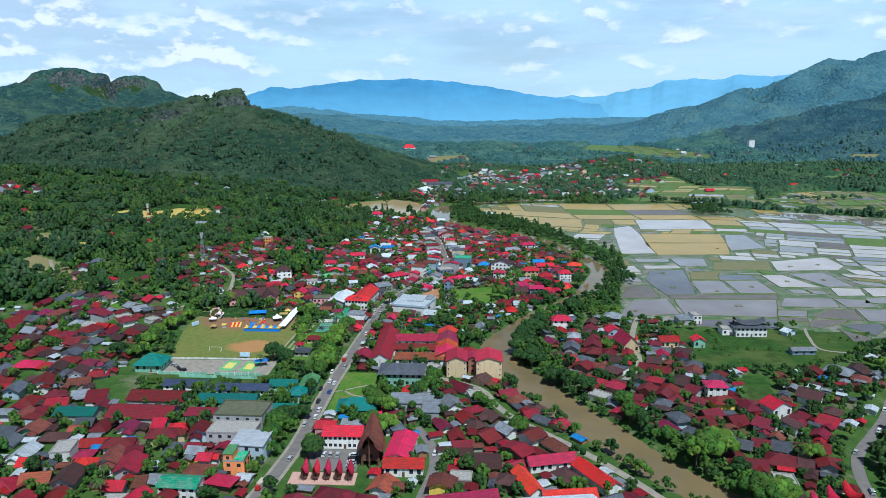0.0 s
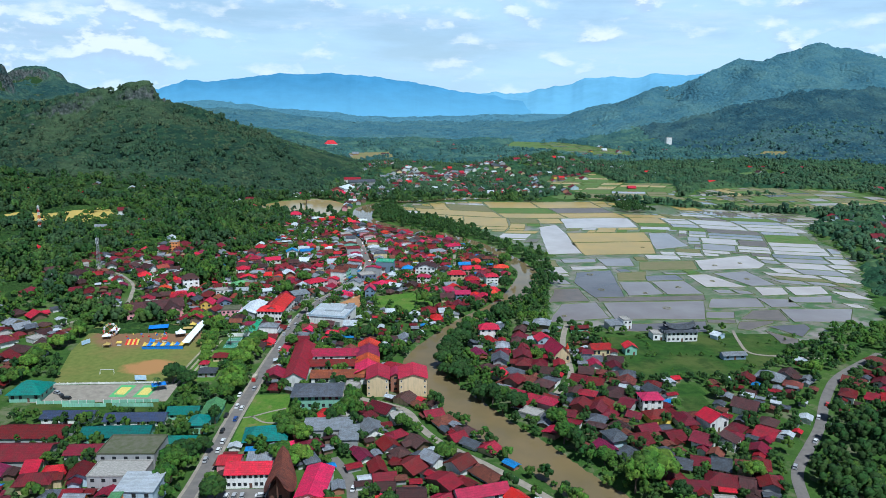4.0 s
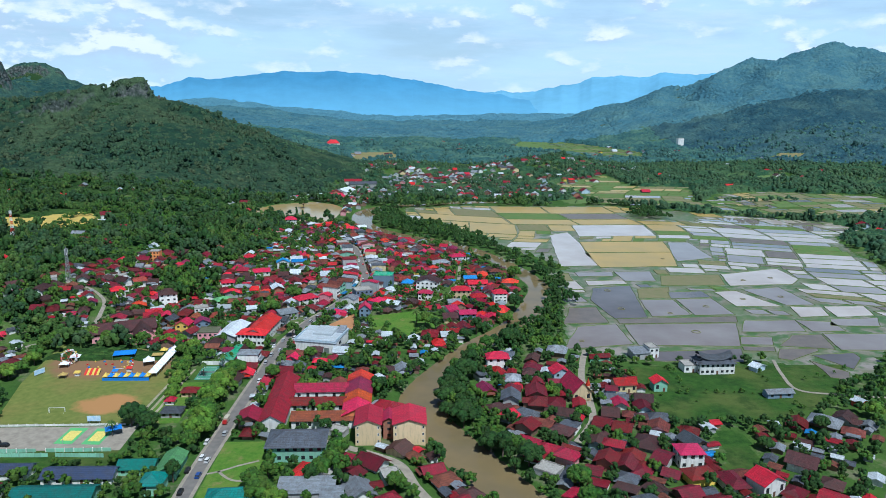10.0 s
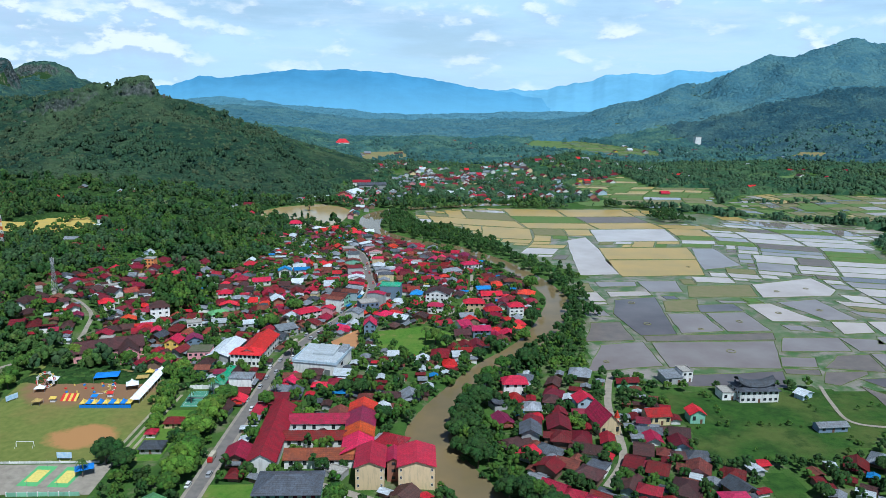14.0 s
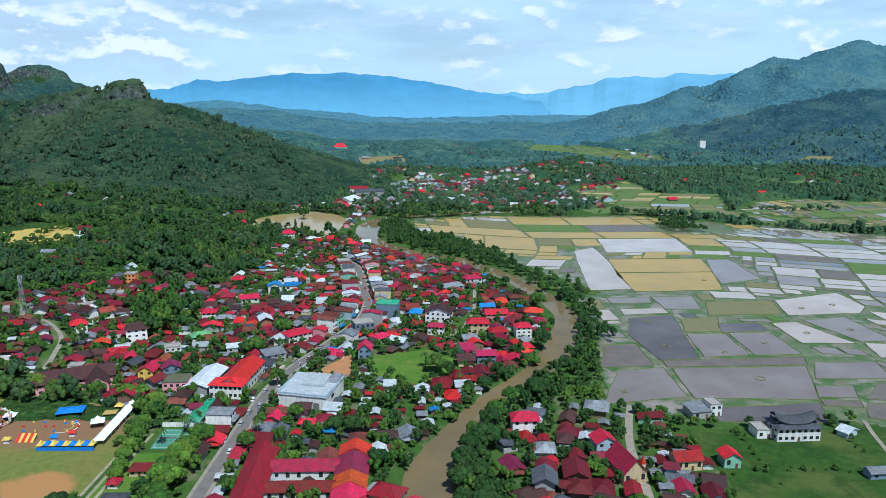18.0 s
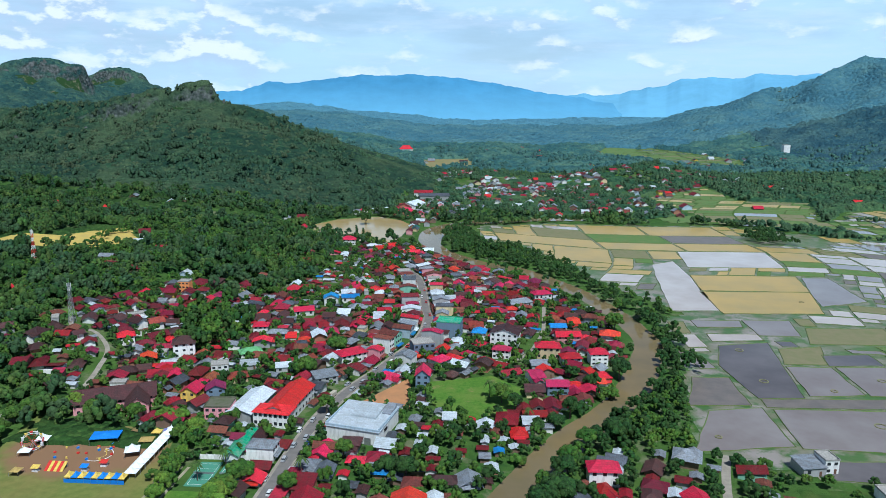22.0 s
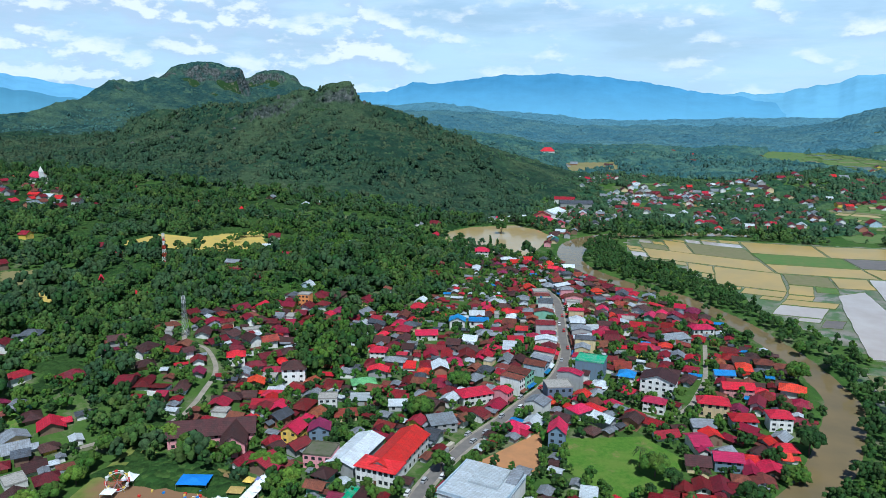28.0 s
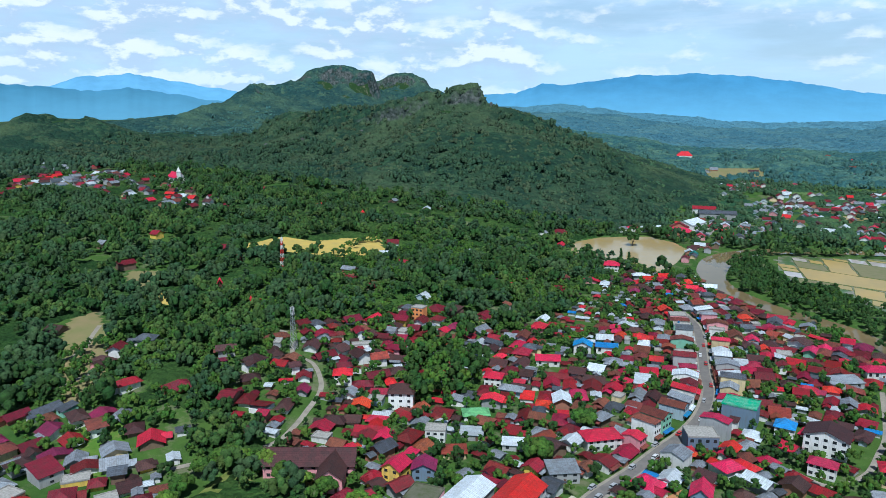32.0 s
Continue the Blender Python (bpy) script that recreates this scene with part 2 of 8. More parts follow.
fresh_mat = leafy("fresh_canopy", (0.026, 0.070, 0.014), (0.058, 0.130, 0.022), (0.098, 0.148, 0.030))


def canopy(name, dark, middle, light, size, cliff=0.0):
    """Closed forest seen from afar: each crown a cell with its own green, domed."""
    s = Shader(name, 0.9, 0, 0.12)
    cell = s.node("ShaderNodeTexVoronoi")
    cell.inputs["Scale"].default_value = 1.0 / size
    s.link(s.place(), cell.inputs["Vector"])
    split_up = s.node("ShaderNodeSeparateColor")
    s.link(cell.outputs["Color"], split_up.inputs[0])
    c = s.mix(split_up.outputs[0], dark, middle)
    c = s.mix(s.range(split_up.outputs[1], 0.72, 1.0, 0, 0.85), c, light)
    c = s.mix(s.range(s.noise(0.0065, 5, 0.6), 0.46, 0.60, 0, 0.7), c, light)
    c = s.mix(s.range(s.noise(0.016, 4, 0.6), 0.46, 0.62, 0, 0.75), c, dark)
    c = s.mix(s.range(s.noise(0.30, 3, 0.6), 0.35, 0.65, 0, 0.35), c, tuple(v * 0.5 for v in dark))
    s.bump(s.mix(0.3, s.range(cell.outputs["Distance"], 0.0, 0.75, 1.0, 0.0), s.noise(0.35, 4, 0.6)), size * 0.65)
    if cliff:
        lie = s.node("ShaderNodeSeparateXYZ")
        s.link(s.node("ShaderNodeNewGeometry").outputs["Normal"], lie.inputs[0])
        bare = s.node("ShaderNodeMath", operation="MULTIPLY")
        s.link(s.range(lie.outputs[2], cliff - 0.14, cliff, 1.0, 0.0), bare.inputs[0])
        s.link(s.range(s.noise(0.03, 4, 0.65), 0.36, 0.52), bare.inputs[1])
        stone = s.mix(s.range(s.noise(0.09, 5, 0.7, stretch=(1, 1, 0.3)), 0.4, 0.62), (0.030, 0.042, 0.036), (0.115, 0.122, 0.12))
        c = s.mix(bare.outputs[0], c, stone)
    return s.colour(c).mat


# haze is put into the hill, valley and far canopy colours, bluer with distance
hill_canopy = canopy("hill_canopy", (0.012, 0.036, 0.024), (0.034, 0.080, 0.040), (0.074, 0.110, 0.052), 8.0, 0.58)
under_canopy = canopy("undergrowth", (0.014, 0.040, 0.010), (0.034, 0.085, 0.018), (0.070, 0.125, 0.028), 2.6)
floor_canopy = canopy("valley_floor_canopy", (0.020, 0.062, 0.032), (0.046, 0.112, 0.048), (0.095, 0.155, 0.060), 7.0)
peak_haze_canopy = canopy("peak_haze_canopy", (0.016, 0.050, 0.052), (0.040, 0.098, 0.080), (0.082, 0.140, 0.084), 10.0, 0.70)
valley_haze_canopy = canopy("valley_haze_canopy", (0.028, 0.088, 0.098), (0.060, 0.150, 0.136), (0.115, 0.205, 0.135), 9.0)
right_haze_canopy = canopy("eastern_slope_haze_canopy", (0.020, 0.062, 0.088), (0.042, 0.108, 0.130), (0.078, 0.145, 0.138), 10.0)
upland_haze_canopy = canopy("upland_haze_canopy", (0.052, 0.142, 0.190), (0.080, 0.186, 0.226), (0.110, 0.218, 0.220), 12.0)
far_forest_haze_mat = leafy("far_forest_haze_canopy", (0.022, 0.076, 0.082), (0.050, 0.132, 0.118), (0.088, 0.172, 0.118))
blue_haze_canopy = canopy("distant_haze_canopy", (0.088, 0.225, 0.305), (0.104, 0.250, 0.325), (0.122, 0.270, 0.330), 18.0)

# ---------- plan ----------
RIVER = [(200, 130, 12), (150, 185, 10), (112, 232, 8), (92, 262, 8), (78, 280, 8.5), (66, 300, 9), (57, 318, 10), (47, 335, 10), (37, 355, 10),
         (28, 375, 10), (20, 392, 9.5), (13, 412, 10), (13, 430, 11), (18, 450, 9), (27, 470, 8), (38, 490, 8), (50, 510, 7.5), (64, 528, 7), (77, 547, 7),
         (91, 573, 8), (103, 605, 8), (112, 635, 8), (112, 660, 8), (106, 695, 8)]
RIVER += [(96, 728, 8), (82, 765, 8), (65, 795, 8), (48, 822, 8), (30, 837, 8), (10, 850, 8), (-8, 870, 8), (-22, 888, 7), (-33, 905, 8), (-43, 935, 9),
          (-46, 970, 12), (-42, 1010, 13), (-25, 1045, 13), (10, 1075, 12), (70, 1098, 12), (140, 1110, 12)]
POND = [(-178, 975), (-190, 1035), (-170, 1072), (-121, 1100), (-90, 1075), (-74, 1045), (-76, 990), (-84, 924), (-107, 936), (-140, 955)]
MAIN_ROAD = [(-112, 160), (-95, 222), (-87, 259), (-84, 279), (-82, 298), (-81, 330), (-80, 364), (-78, 396), (-76, 430), (-74, 460), (-72, 490), (-68, 523),
             (-60, 553), (-50, 578), (-42, 601), (-34, 623), (-29, 646), (-28, 676), (-32, 703), (-38, 752), (-45, 790), (-58, 818)]
LEFT_ROAD = [(-330, 610), (-290, 632), (-262, 632), (-247, 622), (-238, 608), (-224, 606), (-211, 594), (-204, 582), (-200, 566), (-197, 552), (-196, 536), (-205, 520), (-222, 500)]
RIGHT_ROAD = [(140, 220), (150, 262), (155, 281), (163, 298), (180, 318), (196, 337), (221, 372), (245, 398), (290, 430)]
BANK_ROAD = [(-40, 388), (-10, 372), (2, 362), (8, 345), (16, 330), (28, 316), (45, 296), (62, 272), (75, 250)]
SIDE_LANE = [(-30, 318), (-22, 300), (-20, 280), (-24, 255), (-30, 230)]
CHURCH_LANE = [(113, 495), (107, 478), (100, 452), (97, 424), (92, 400), (80, 380)]
EAST_LANE = [(8, 606), (20, 598), (28, 602), (37, 615), (43, 634), (49, 659), (54, 712)]


def chain(points, step=2.0):
    """Even points along a smooth line through the given ones."""
    p = np.array(points, float)
    out = []
    for i in range(len(p) - 1):
        a, b, c, d = p[max(i - 1, 0)], p[i], p[i + 1], p[min(i + 2, len(p) - 1)]
        n = max(1, int(np.linalg.norm((c - b)[:2]) / step))
        for k in range(n):
            t = k / n
            out.append(0.5 * (2 * b + (c - a) * t + (2 * a - 5 * b + 4 * c - d) * t * t + (3 * b - a - 3 * c + d) * t**3))
    out.append(p[-1])
    return np.array(out)


def inside(x, y, poly):
    x, y = np.asarray(x, float), np.asarray(y, float)
    hit = np.zeros(x.shape, bool)
    for (ax, ay), (bx, by) in zip(poly, poly[1:] + poly[:1]):
        cross = ((ay > y) != (by > y)) & (x < (bx - ax) * (y - ay) / (by - ay + 1e-9) + ax)
        hit ^= cross
    return hit


def far_from(x, y, line):
    """Distance to a line of points, and which of its points is nearest."""
    x, y = np.asarray(x, float), np.asarray(y, float)
    if x.size <= 256:
        p = np.asarray(line, float)
        gap = np.hypot(x.ravel()[:, None] - p[:, 0], y.ravel()[:, None] - p[:, 1])
        which = gap.argmin(1)
        return gap[np.arange(x.size), which].reshape(x.shape), which.reshape(x.shape)
    best, which = np.full(x.shape, 1e9), np.zeros(x.shape, int)
    for i, q in enumerate(line):
        d = np.hypot(x - q[0], y - q[1])
        closer = d < best
        best, which = np.where(closer, d, best), np.where(closer, i, which)
    return best, which


def edge_distance(x, y, poly):
    x, y = np.asarray(x, float), np.asarray(y, float)
    best = np.full(x.shape, 1e9)
    for (ax, ay), (bx, by) in zip(poly, poly[1:] + poly[:1]):
        t = np.clip(((x - ax) * (bx - ax) + (y - ay) * (by - ay)) / ((bx - ax) ** 2 + (by - ay) ** 2 + 1e-9), 0, 1)
        best = np.minimum(best, np.hypot(x - ax - t * (bx - ax), y - ay - t * (by - ay)))
    return best


def smooth(a, b, v):
    t = np.clip((v - a) / (b - a), 0, 1)
    return t * t * (3 - 2 * t)


def lattice(x, y, seed):
    n = np.sin(x * 127.1 + y * 311.7 + seed * 74.7) * 43758.5453
    return n - np.floor(n)


def soft_noise(x, y, size, seed=0, octaves=3):
    total, amp, whole = 0.0, 1.0, 0.0
    for o in range(octaves):
        u, v = np.asarray(x, float) / size, np.asarray(y, float) / size
        i, j = np.floor(u), np.floor(v)
        a, b = u - i, v - j
        a, b = a * a * (3 - 2 * a), b * b * (3 - 2 * b)
        s = seed + o * 17
        total = total + amp * ((lattice(i, j, s) * (1 - a) + lattice(i + 1, j, s) * a) * (1 - b) + (lattice(i, j + 1, s) * (1 - a) + lattice(i + 1, j + 1, s) * a) * b)
        whole, amp, size = whole + amp, amp * 0.5, size * 0.5
    return total / whole


RIVER_LINE = chain(RIVER, 3.0)
RIVER_LINE[:, 2] -= 0.5 + 1.3 * smooth(600, 680, RIVER_LINE[:, 1]) * smooth(900, 860, RIVER_LINE[:, 1])
WATER_Z = -1.1
# crest lines: x, y, height; then the reach of the slope for each metre of height, and how hollow it is
CRESTS = [
    ([(-494, 1484, 140), (-476, 1497, 130), (-452, 1515, 110), (-383, 1588, 92), (-290, 1500, 74), (-197, 1416, 44), (-90, 1440, 16), (70, 1500, 4)], 2.3, 1.15),
    ([(-494, 1484, 140), (-520, 1490, 126), (-575, 1485, 116), (-610, 1478, 106), (-760, 1495, 98), (-880, 1555, 84), (-960, 1580, 70), (-1120, 1600, 40)], 2.75, 1.15),
    ([(-1230, 3010, 80), (-1310, 3065, 130), (-1390, 3130, 196), (-1480, 3140, 190), (-1500, 2850, 160), (-1440, 2600, 190), (-1421, 2552, 196), (-1480, 2540, 196), (-1568, 2300, 182), (-1580, 2000, 100), (-1640, 1700, 55), (-1700, 1400, 30)], 2.6, 1.35),
    ([(-1248, 1319, 96), (-1310, 1250, 98), (-1420, 1150, 66)], 3.0, 1.4),
    ([(620, 3100, 40), (800, 2990, 72), (1080, 2950, 120), (1230, 2910, 222), (1380, 2880, 282), (1560, 2870, 322), (1668, 2867, 350), (1800, 2800, 322), (2050, 2500, 225), (2300, 2100, 170)], 3.3, 1.4),
    ([(215, 1500, 20), (330, 1610, 26)], 2.6, 1.1),
    ([(1000, 1950, 12), (1300, 1800, 50), (1700, 1700, 90), (2200, 1500, 130)], 3.4, 1.4),
]


# steep-sided rock tops: a line of x, y, height; the half width of the top; the width of the cliff round it
CRAGS = [
    ([(-958, 1556, 98), (-930, 1552, 108), (-898, 1545, 113), (-858, 1535, 108)], 22, 34),
    ([(-826, 1500, 116), (-793, 1490, 119), (-745, 1480, 126), (-682, 1470, 126), (-634, 1462, 130)], 14, 30),
    ([(-619, 1462, 139), (-585, 1465, 145)], 13, 22),
    ([(-561, 1470, 153), (-524, 1474, 155)], 12, 22),
    ([(-506, 1478, 164), (-486, 1481, 167)], 9, 26),
    ([(-446, 1488, 130), (-395, 1495, 118), (-362, 1500, 106)], 10, 36),
    ([(-1700, 2560, 186), (-1621, 2560, 194), (-1577, 2555, 216), (-1526, 2552, 240)], 26, 42),
    ([(-1526, 2552, 240), (-1470, 2550, 250), (-1414, 2550, 252), (-1398, 2552, 248)], 28, 38),
    ([(-1380, 2554, 238), (-1326, 2562, 233)], 24, 32),
    ([(-1592, 3150, 210), (-1550, 3150, 234), (-1490, 3150, 248), (-1432, 3150, 242), (-1404, 3150, 226)], 24, 32),
]


def crest_height(x, y):
    top = np.zeros(np.shape(x))
    for line, reach, fall in CRESTS:
        for (ax, ay, az), (bx, by, bz) in zip(line, line[1:]):
            t = np.clip(((x - ax) * (bx - ax) + (y - ay) * (by - ay)) / ((bx - ax) ** 2 + (by - ay) ** 2), 0, 1)
            d = np.hypot(x - ax - t * (bx - ax), y - ay - t * (by - ay))
            z = az + t * (bz - az)
            h = z * np.clip(1 - d / (reach * z + 60), 0, 1) ** fall
            top = np.maximum(top, h)
    return top


def crag_height(x, y, z):
    """Lifts the land to the rock tops, with steep ragged sides."""
    rag = 11 * (soft_noise(x, y, 34, 47, 2) - 0.5)
    for line, flat, skirt in CRAGS:
        px, py = [p[0] for p in line], [p[1] for p in line]
        if not np.any((x > min(px) - 90) & (x < max(px) + 90) & (y > min(py) - 90) & (y < max(py) + 90)):
            continue
        best, top = np.full(np.shape(x), 1e9), np.zeros(np.shape(x))
        for (ax, ay, az), (bx, by, bz) in zip(line, line[1:]):
            t = np.clip(((x - ax) * (bx - ax) + (y - ay) * (by - ay)) / ((bx - ax) ** 2 + (by - ay) ** 2), 0, 1)
            d = np.hypot(x - ax - t * (bx - ax), y - ay - t * (by - ay))
            top = np.where(d < best, az + t * (bz - az), top)
            best = np.minimum(best, d)
        k = 1 - smooth(flat, flat + skirt, best + rag)
        z = z + np.maximum(top - 0.007 * best**2 - z, 0) * k
    return z


def land(x, y):
    """Height of the open ground, river bed and pond included."""
    x, y = np.asarray(x, float), np.asarray(y, float)
    wild = smooth(1120, 1500, y) + smooth(-230, -420, x) * smooth(430, 600, y) + smooth(560, 900, x)
    wild = np.clip(wild, 0, 1)
    rise = (14 * smooth(-165, -262, x) + 30 * smooth(-262, -800, x)) * smooth(470, 600, y) * (1 - 0.75 * smooth(820, 930, y) * smooth(-330, -230, x))
    rise = rise + smooth(1800, 4300, y) * (34 + 55 * (soft_noise(x, y, 620, 31, 3) - 0.5))
    rough = soft_noise(x, y, 170, 5, 4) - 0.5
    crag = soft_noise(x, y, 46, 9, 3) - 0.5
    z = (crest_height(x, y) ** 3 + np.maximum(rise, 0) ** 3) ** (1 / 3)
    spur = 1 - np.abs(2 * soft_noise(x, y, 210, 19, 2) - 1)
    z = z + wild * rough * (9 + 0.09 * z) + crag * 0.15 * z * smooth(30, 120, z) * smooth(900, 500, x)
    z = z + (spur - 0.62) * np.minimum(z, 150) * (0.20 + 0.16 * smooth(500, 900, x)) * smooth(25, 70, z) * (1 - 0.6 * smooth(240, 320, z))
    z = z + 18 * smooth(1500, 1900, y) * (soft_noise(x, y, 240, 71, 2) - 0.35) * (1 - smooth(200, 300, x) * smooth(760, 680, x))
    z = crag_height(x, y, z)
    near = (x > -260) & (x < 320) & (y > 60) & (y < 1160)
    if np.any(near):
        rx, ry = np.where(near, x, 9e5), np.where(near, y, 9e5)
        d, w = far_from(rx, ry, RIVER_LINE)
        half = RIVER_LINE[w, 2]
        z = z - np.where(near, 3.2 * (1 - smooth(-2.5, 4.5, d - half)), 0)
        edge = edge_distance(rx, ry, POND)
        deep = np.where(inside(rx, ry, POND), smooth(-1, 6, edge), 0.0)
        z = z - np.where(near, 2.6 * deep, 0)
    return z


def ground_at(x, y):
    return float(land(np.array([x], float), np.array([y], float))[0])

# ---------- building blocks ----------


def mesh_from(name, verts, faces, mat=None):
    me = bpy.data.meshes.new(name)
    me.from_pydata([tuple(map(float, v)) for v in verts], [], faces)
    if mat:
        me.materials.append(mat)
    me.update()
    return me


def big_mesh(name, verts, quads=None, tris=None, mat=None):
    """A mesh from arrays of places and of corner numbers."""
    me = bpy.data.meshes.new(name)
    verts = np.asarray(verts, np.float32)
    sets = [np.asarray(s, np.int32) for s in (quads, tris) if s is not None and len(s)]
    corners = np.concatenate([s.ravel() for s in sets])
    sizes = np.concatenate([np.full(len(s), s.shape[1], np.int32) for s in sets])
    me.vertices.add(len(verts))
    me.vertices.foreach_set("co", verts.ravel())
    me.loops.add(len(corners))
    me.loops.foreach_set("vertex_index", corners)
    me.polygons.add(len(sizes))
    me.polygons.foreach_set("loop_start", np.concatenate([[0], np.cumsum(sizes)[:-1]]).astype(np.int32))
    me.polygons.foreach_set("loop_total", sizes)
    me.update(calc_edges=True)
    if tris is not None and len(tris):
        me.polygons.foreach_set("use_smooth", sizes == 3)
    if mat:
        me.materials.append(mat)
    return me


def child(name, me, parent, label="", m=None):
    """A part under its thing, at a pose within it."""
    ob = new(name, me)
    ob.parent = parent
    if m is not None:
        ob.matrix_basis = m
    return tagged(ob, label)


def empty(name, m, label="", category="", group="", kind=""):
    ob = new(name)
    ob.empty_display_size = 0.5
    ob.matrix_basis = m
    return tagged(ob, label, category, group, kind)


class Solid:
    """Gathers boxes and prisms into one mesh."""

    def __init__(self):
        self.v, self.f = [], []

    def box(self, x0, y0, z0, x1, y1, z1):
        n = len(self.v)
        self.v += [(x0, y0, z0), (x1, y0, z0), (x1, y1, z0), (x0, y1, z0), (x0, y0, z1), (x1, y0, z1), (x1, y1, z1), (x0, y1, z1)]
        self.f += [tuple(n + i for i in q) for q in ((0, 3, 2, 1), (4, 5, 6, 7), (0, 1, 5, 4), (1, 2, 6, 5), (2, 3, 7, 6), (3, 0, 4, 7))]
        return self

    def faces(self, verts, faces):
        n = len(self.v)
        self.v += [tuple(v) for v in verts]
        self.f += [tuple(n + i for i in q) for q in faces]
        return self

    def sheet(self, top, thick):
        """A closed slab under a polygon of places."""
        n, k = len(self.v), len(top)
        self.v += [tuple(p) for p in top] + [(p[0], p[1], p[2] - thick) for p in top]
        self.f += [tuple(n + i for i in range(k)), tuple(n + k + i for i in reversed(range(k)))]
        self.f += [(n + i, n + k + i, n + k + (i + 1) % k, n + (i + 1) % k) for i in range(k)]
        return self

    def pipe(self, a, b, r0, r1, sides=6):
        a, b = Vector(a), Vector(b)
        q = (b - a).to_track_quat("Z", "Y")
        n = len(self.v)
        for p, r in ((a, r0), (b, r1)):
            for i in range(sides):
                t = 2 * math.pi * i / sides
                self.v.append(tuple(p + q @ Vector((r * math.cos(t), r * math.sin(t), 0))))
        self.f += [(n + i, n + (i + 1) % sides, n + sides + (i + 1) % sides, n + sides + i) for i in range(sides)]
        self.f += [tuple(n + sides + i for i in range(sides)), tuple(n + i for i in reversed(range(sides)))]
        return self

    def mesh(self, name, mat):
        return mesh_from(name, self.v, self.f, mat)


def gable_roof(w, d, rise, over=0.7, thick=0.14):
    """Two slopes with the ridge along y, and a ridge cap."""
    s, x, y = Solid(), w / 2 + over, d / 2 + over
    drop = -rise * over / (w / 2)
    s.sheet([(-x, -y, drop), (0, -y, rise), (0, y, rise), (-x, y, drop)], thick)
    s.sheet([(0, -y, rise), (x, -y, drop), (x, y, drop), (0, y, rise)], thick)
    s.sheet([(-0.22, -y - 0.03, rise - 0.03), (0, -y - 0.03, rise + 0.08), (0, y + 0.03, rise + 0.08), (-0.22, y + 0.03, rise - 0.03)], 0.05)
    s.sheet([(0, -y - 0.03, rise + 0.08), (0.22, -y - 0.03, rise - 0.03), (0.22, y + 0.03, rise - 0.03), (0, y + 0.03, rise + 0.08)], 0.05)
    return s


def hip_roof(w, d, rise, over=0.7, thick=0.14):
    s, x, y = Solid(), w / 2 + over, d / 2 + over
    drop = -rise * over / (min(w, d) / 2)
    if d >= w:
        r = max(0.3, y - x * 0.9)
        a, b = (0, -r, rise), (0, r, rise)
        s.sheet([(-x, -y, drop), a, b, (-x, y, drop)], thick).sheet([a, (x, -y, drop), (x, y, drop), b], thick)
        s.sheet([(-x, -y, drop), (x, -y, drop), a], thick).sheet([(x, y, drop), (-x, y, drop), b], thick)
    else:
        r = max(0.3, x - y * 0.9)
        a, b = (-r, 0, rise), (r, 0, rise)
        s.sheet([(-x, -y, drop), (x, -y, drop), b, a], thick).sheet([(x, y, drop), (-x, y, drop), a, b], thick)
        s.sheet([(-x, y, drop), (-x, -y, drop), a], thick).sheet([(x, -y, drop), (x, y, drop), b], thick)
    return s


def lean_roof(w, d, rise, over=0.5, thick=0.12):
    x, y = w / 2 + over, d / 2 + over
    return Solid().sheet([(-x, -y, -0.1), (x, -y, -0.1), (x, y, rise), (-x, y, rise)], thick)


def walls_gable(w, d, h, rise, base=-1.2):
    """Walls up to the eaves, with the two gable ends closed."""
    x, y = w / 2, d / 2
    v = [(-x, -y, base), (x, -y, base), (x, y, base), (-x, y, base), (-x, -y, h), (x, -y, h), (x, y, h), (-x, y, h), (0, -y, h + rise - 0.16), (0, y, h + rise - 0.16)]
    f = [(0, 1, 5, 8, 4), (1, 2, 6, 5), (2, 3, 7, 9, 6), (3, 0, 4, 7), (0, 3, 2, 1), (4, 8, 9, 7), (8, 5, 6, 9)]
    return Solid().faces(v, f)


def walls_box(w, d, h, base=-1.2):
    return Solid().box(-w / 2, -d / 2, base, w / 2, d / 2, h)


def parapet(w, d, h, rim=0.5, t=0.25):
    """A flat slab roof with a low wall round it."""
    x, y = w / 2 + 0.15, d / 2 + 0.15
    s = Solid().box(-x, -y, h, x, y, h + 0.2)
    s.box(-x, -y, h + 0.2, x, -y + t, h + rim + 0.2).box(-x, y - t, h + 0.2, x, y, h + rim + 0.2)
    return s.box(-x, -y + t, h + 0.2, -x + t, y - t, h + rim + 0.2).box(x - t, -y + t, h + 0.2, x, y - t, h + rim + 0.2)


def window_mesh():
    """A framed window, one metre square, that faces -y."""
    s = Solid().box(-0.5, -0.05, -0.5, 0.5, 0.10, -0.42).box(-0.5, -0.05, 0.42, 0.5, 0.10, 0.5)
    return s.box(-0.5, -0.05, -0.42, -0.42, 0.10, 0.42).box(0.42, -0.05, -0.42, 0.5, 0.10, 0.42).box(-0.03, -0.04, -0.42, 0.03, 0.1, 0.42).mesh("window", white_paint)


WINDOW = window_mesh()
PANE = Solid().box(-0.42, -0.012, -0.42, 0.42, 0.09, 0.42).mesh("pane", glass_dark)
DARK_WINDOW = Solid().box(-0.5, -0.06, -0.5, 0.5, 0.1, 0.5).mesh("window", glass_dark)
DOOR = Solid().box(-0.45, -0.05, 0, 0.45, 0.1, 2.05).box(-0.55, -0.07, 0, -0.45, 0.1, 2.15).box(0.45, -0.07, 0, 0.55, 0.1, 2.15).box(-0.45, -0.07, 2.05, 0.45, 0.1, 2.15).mesh("door", timber)


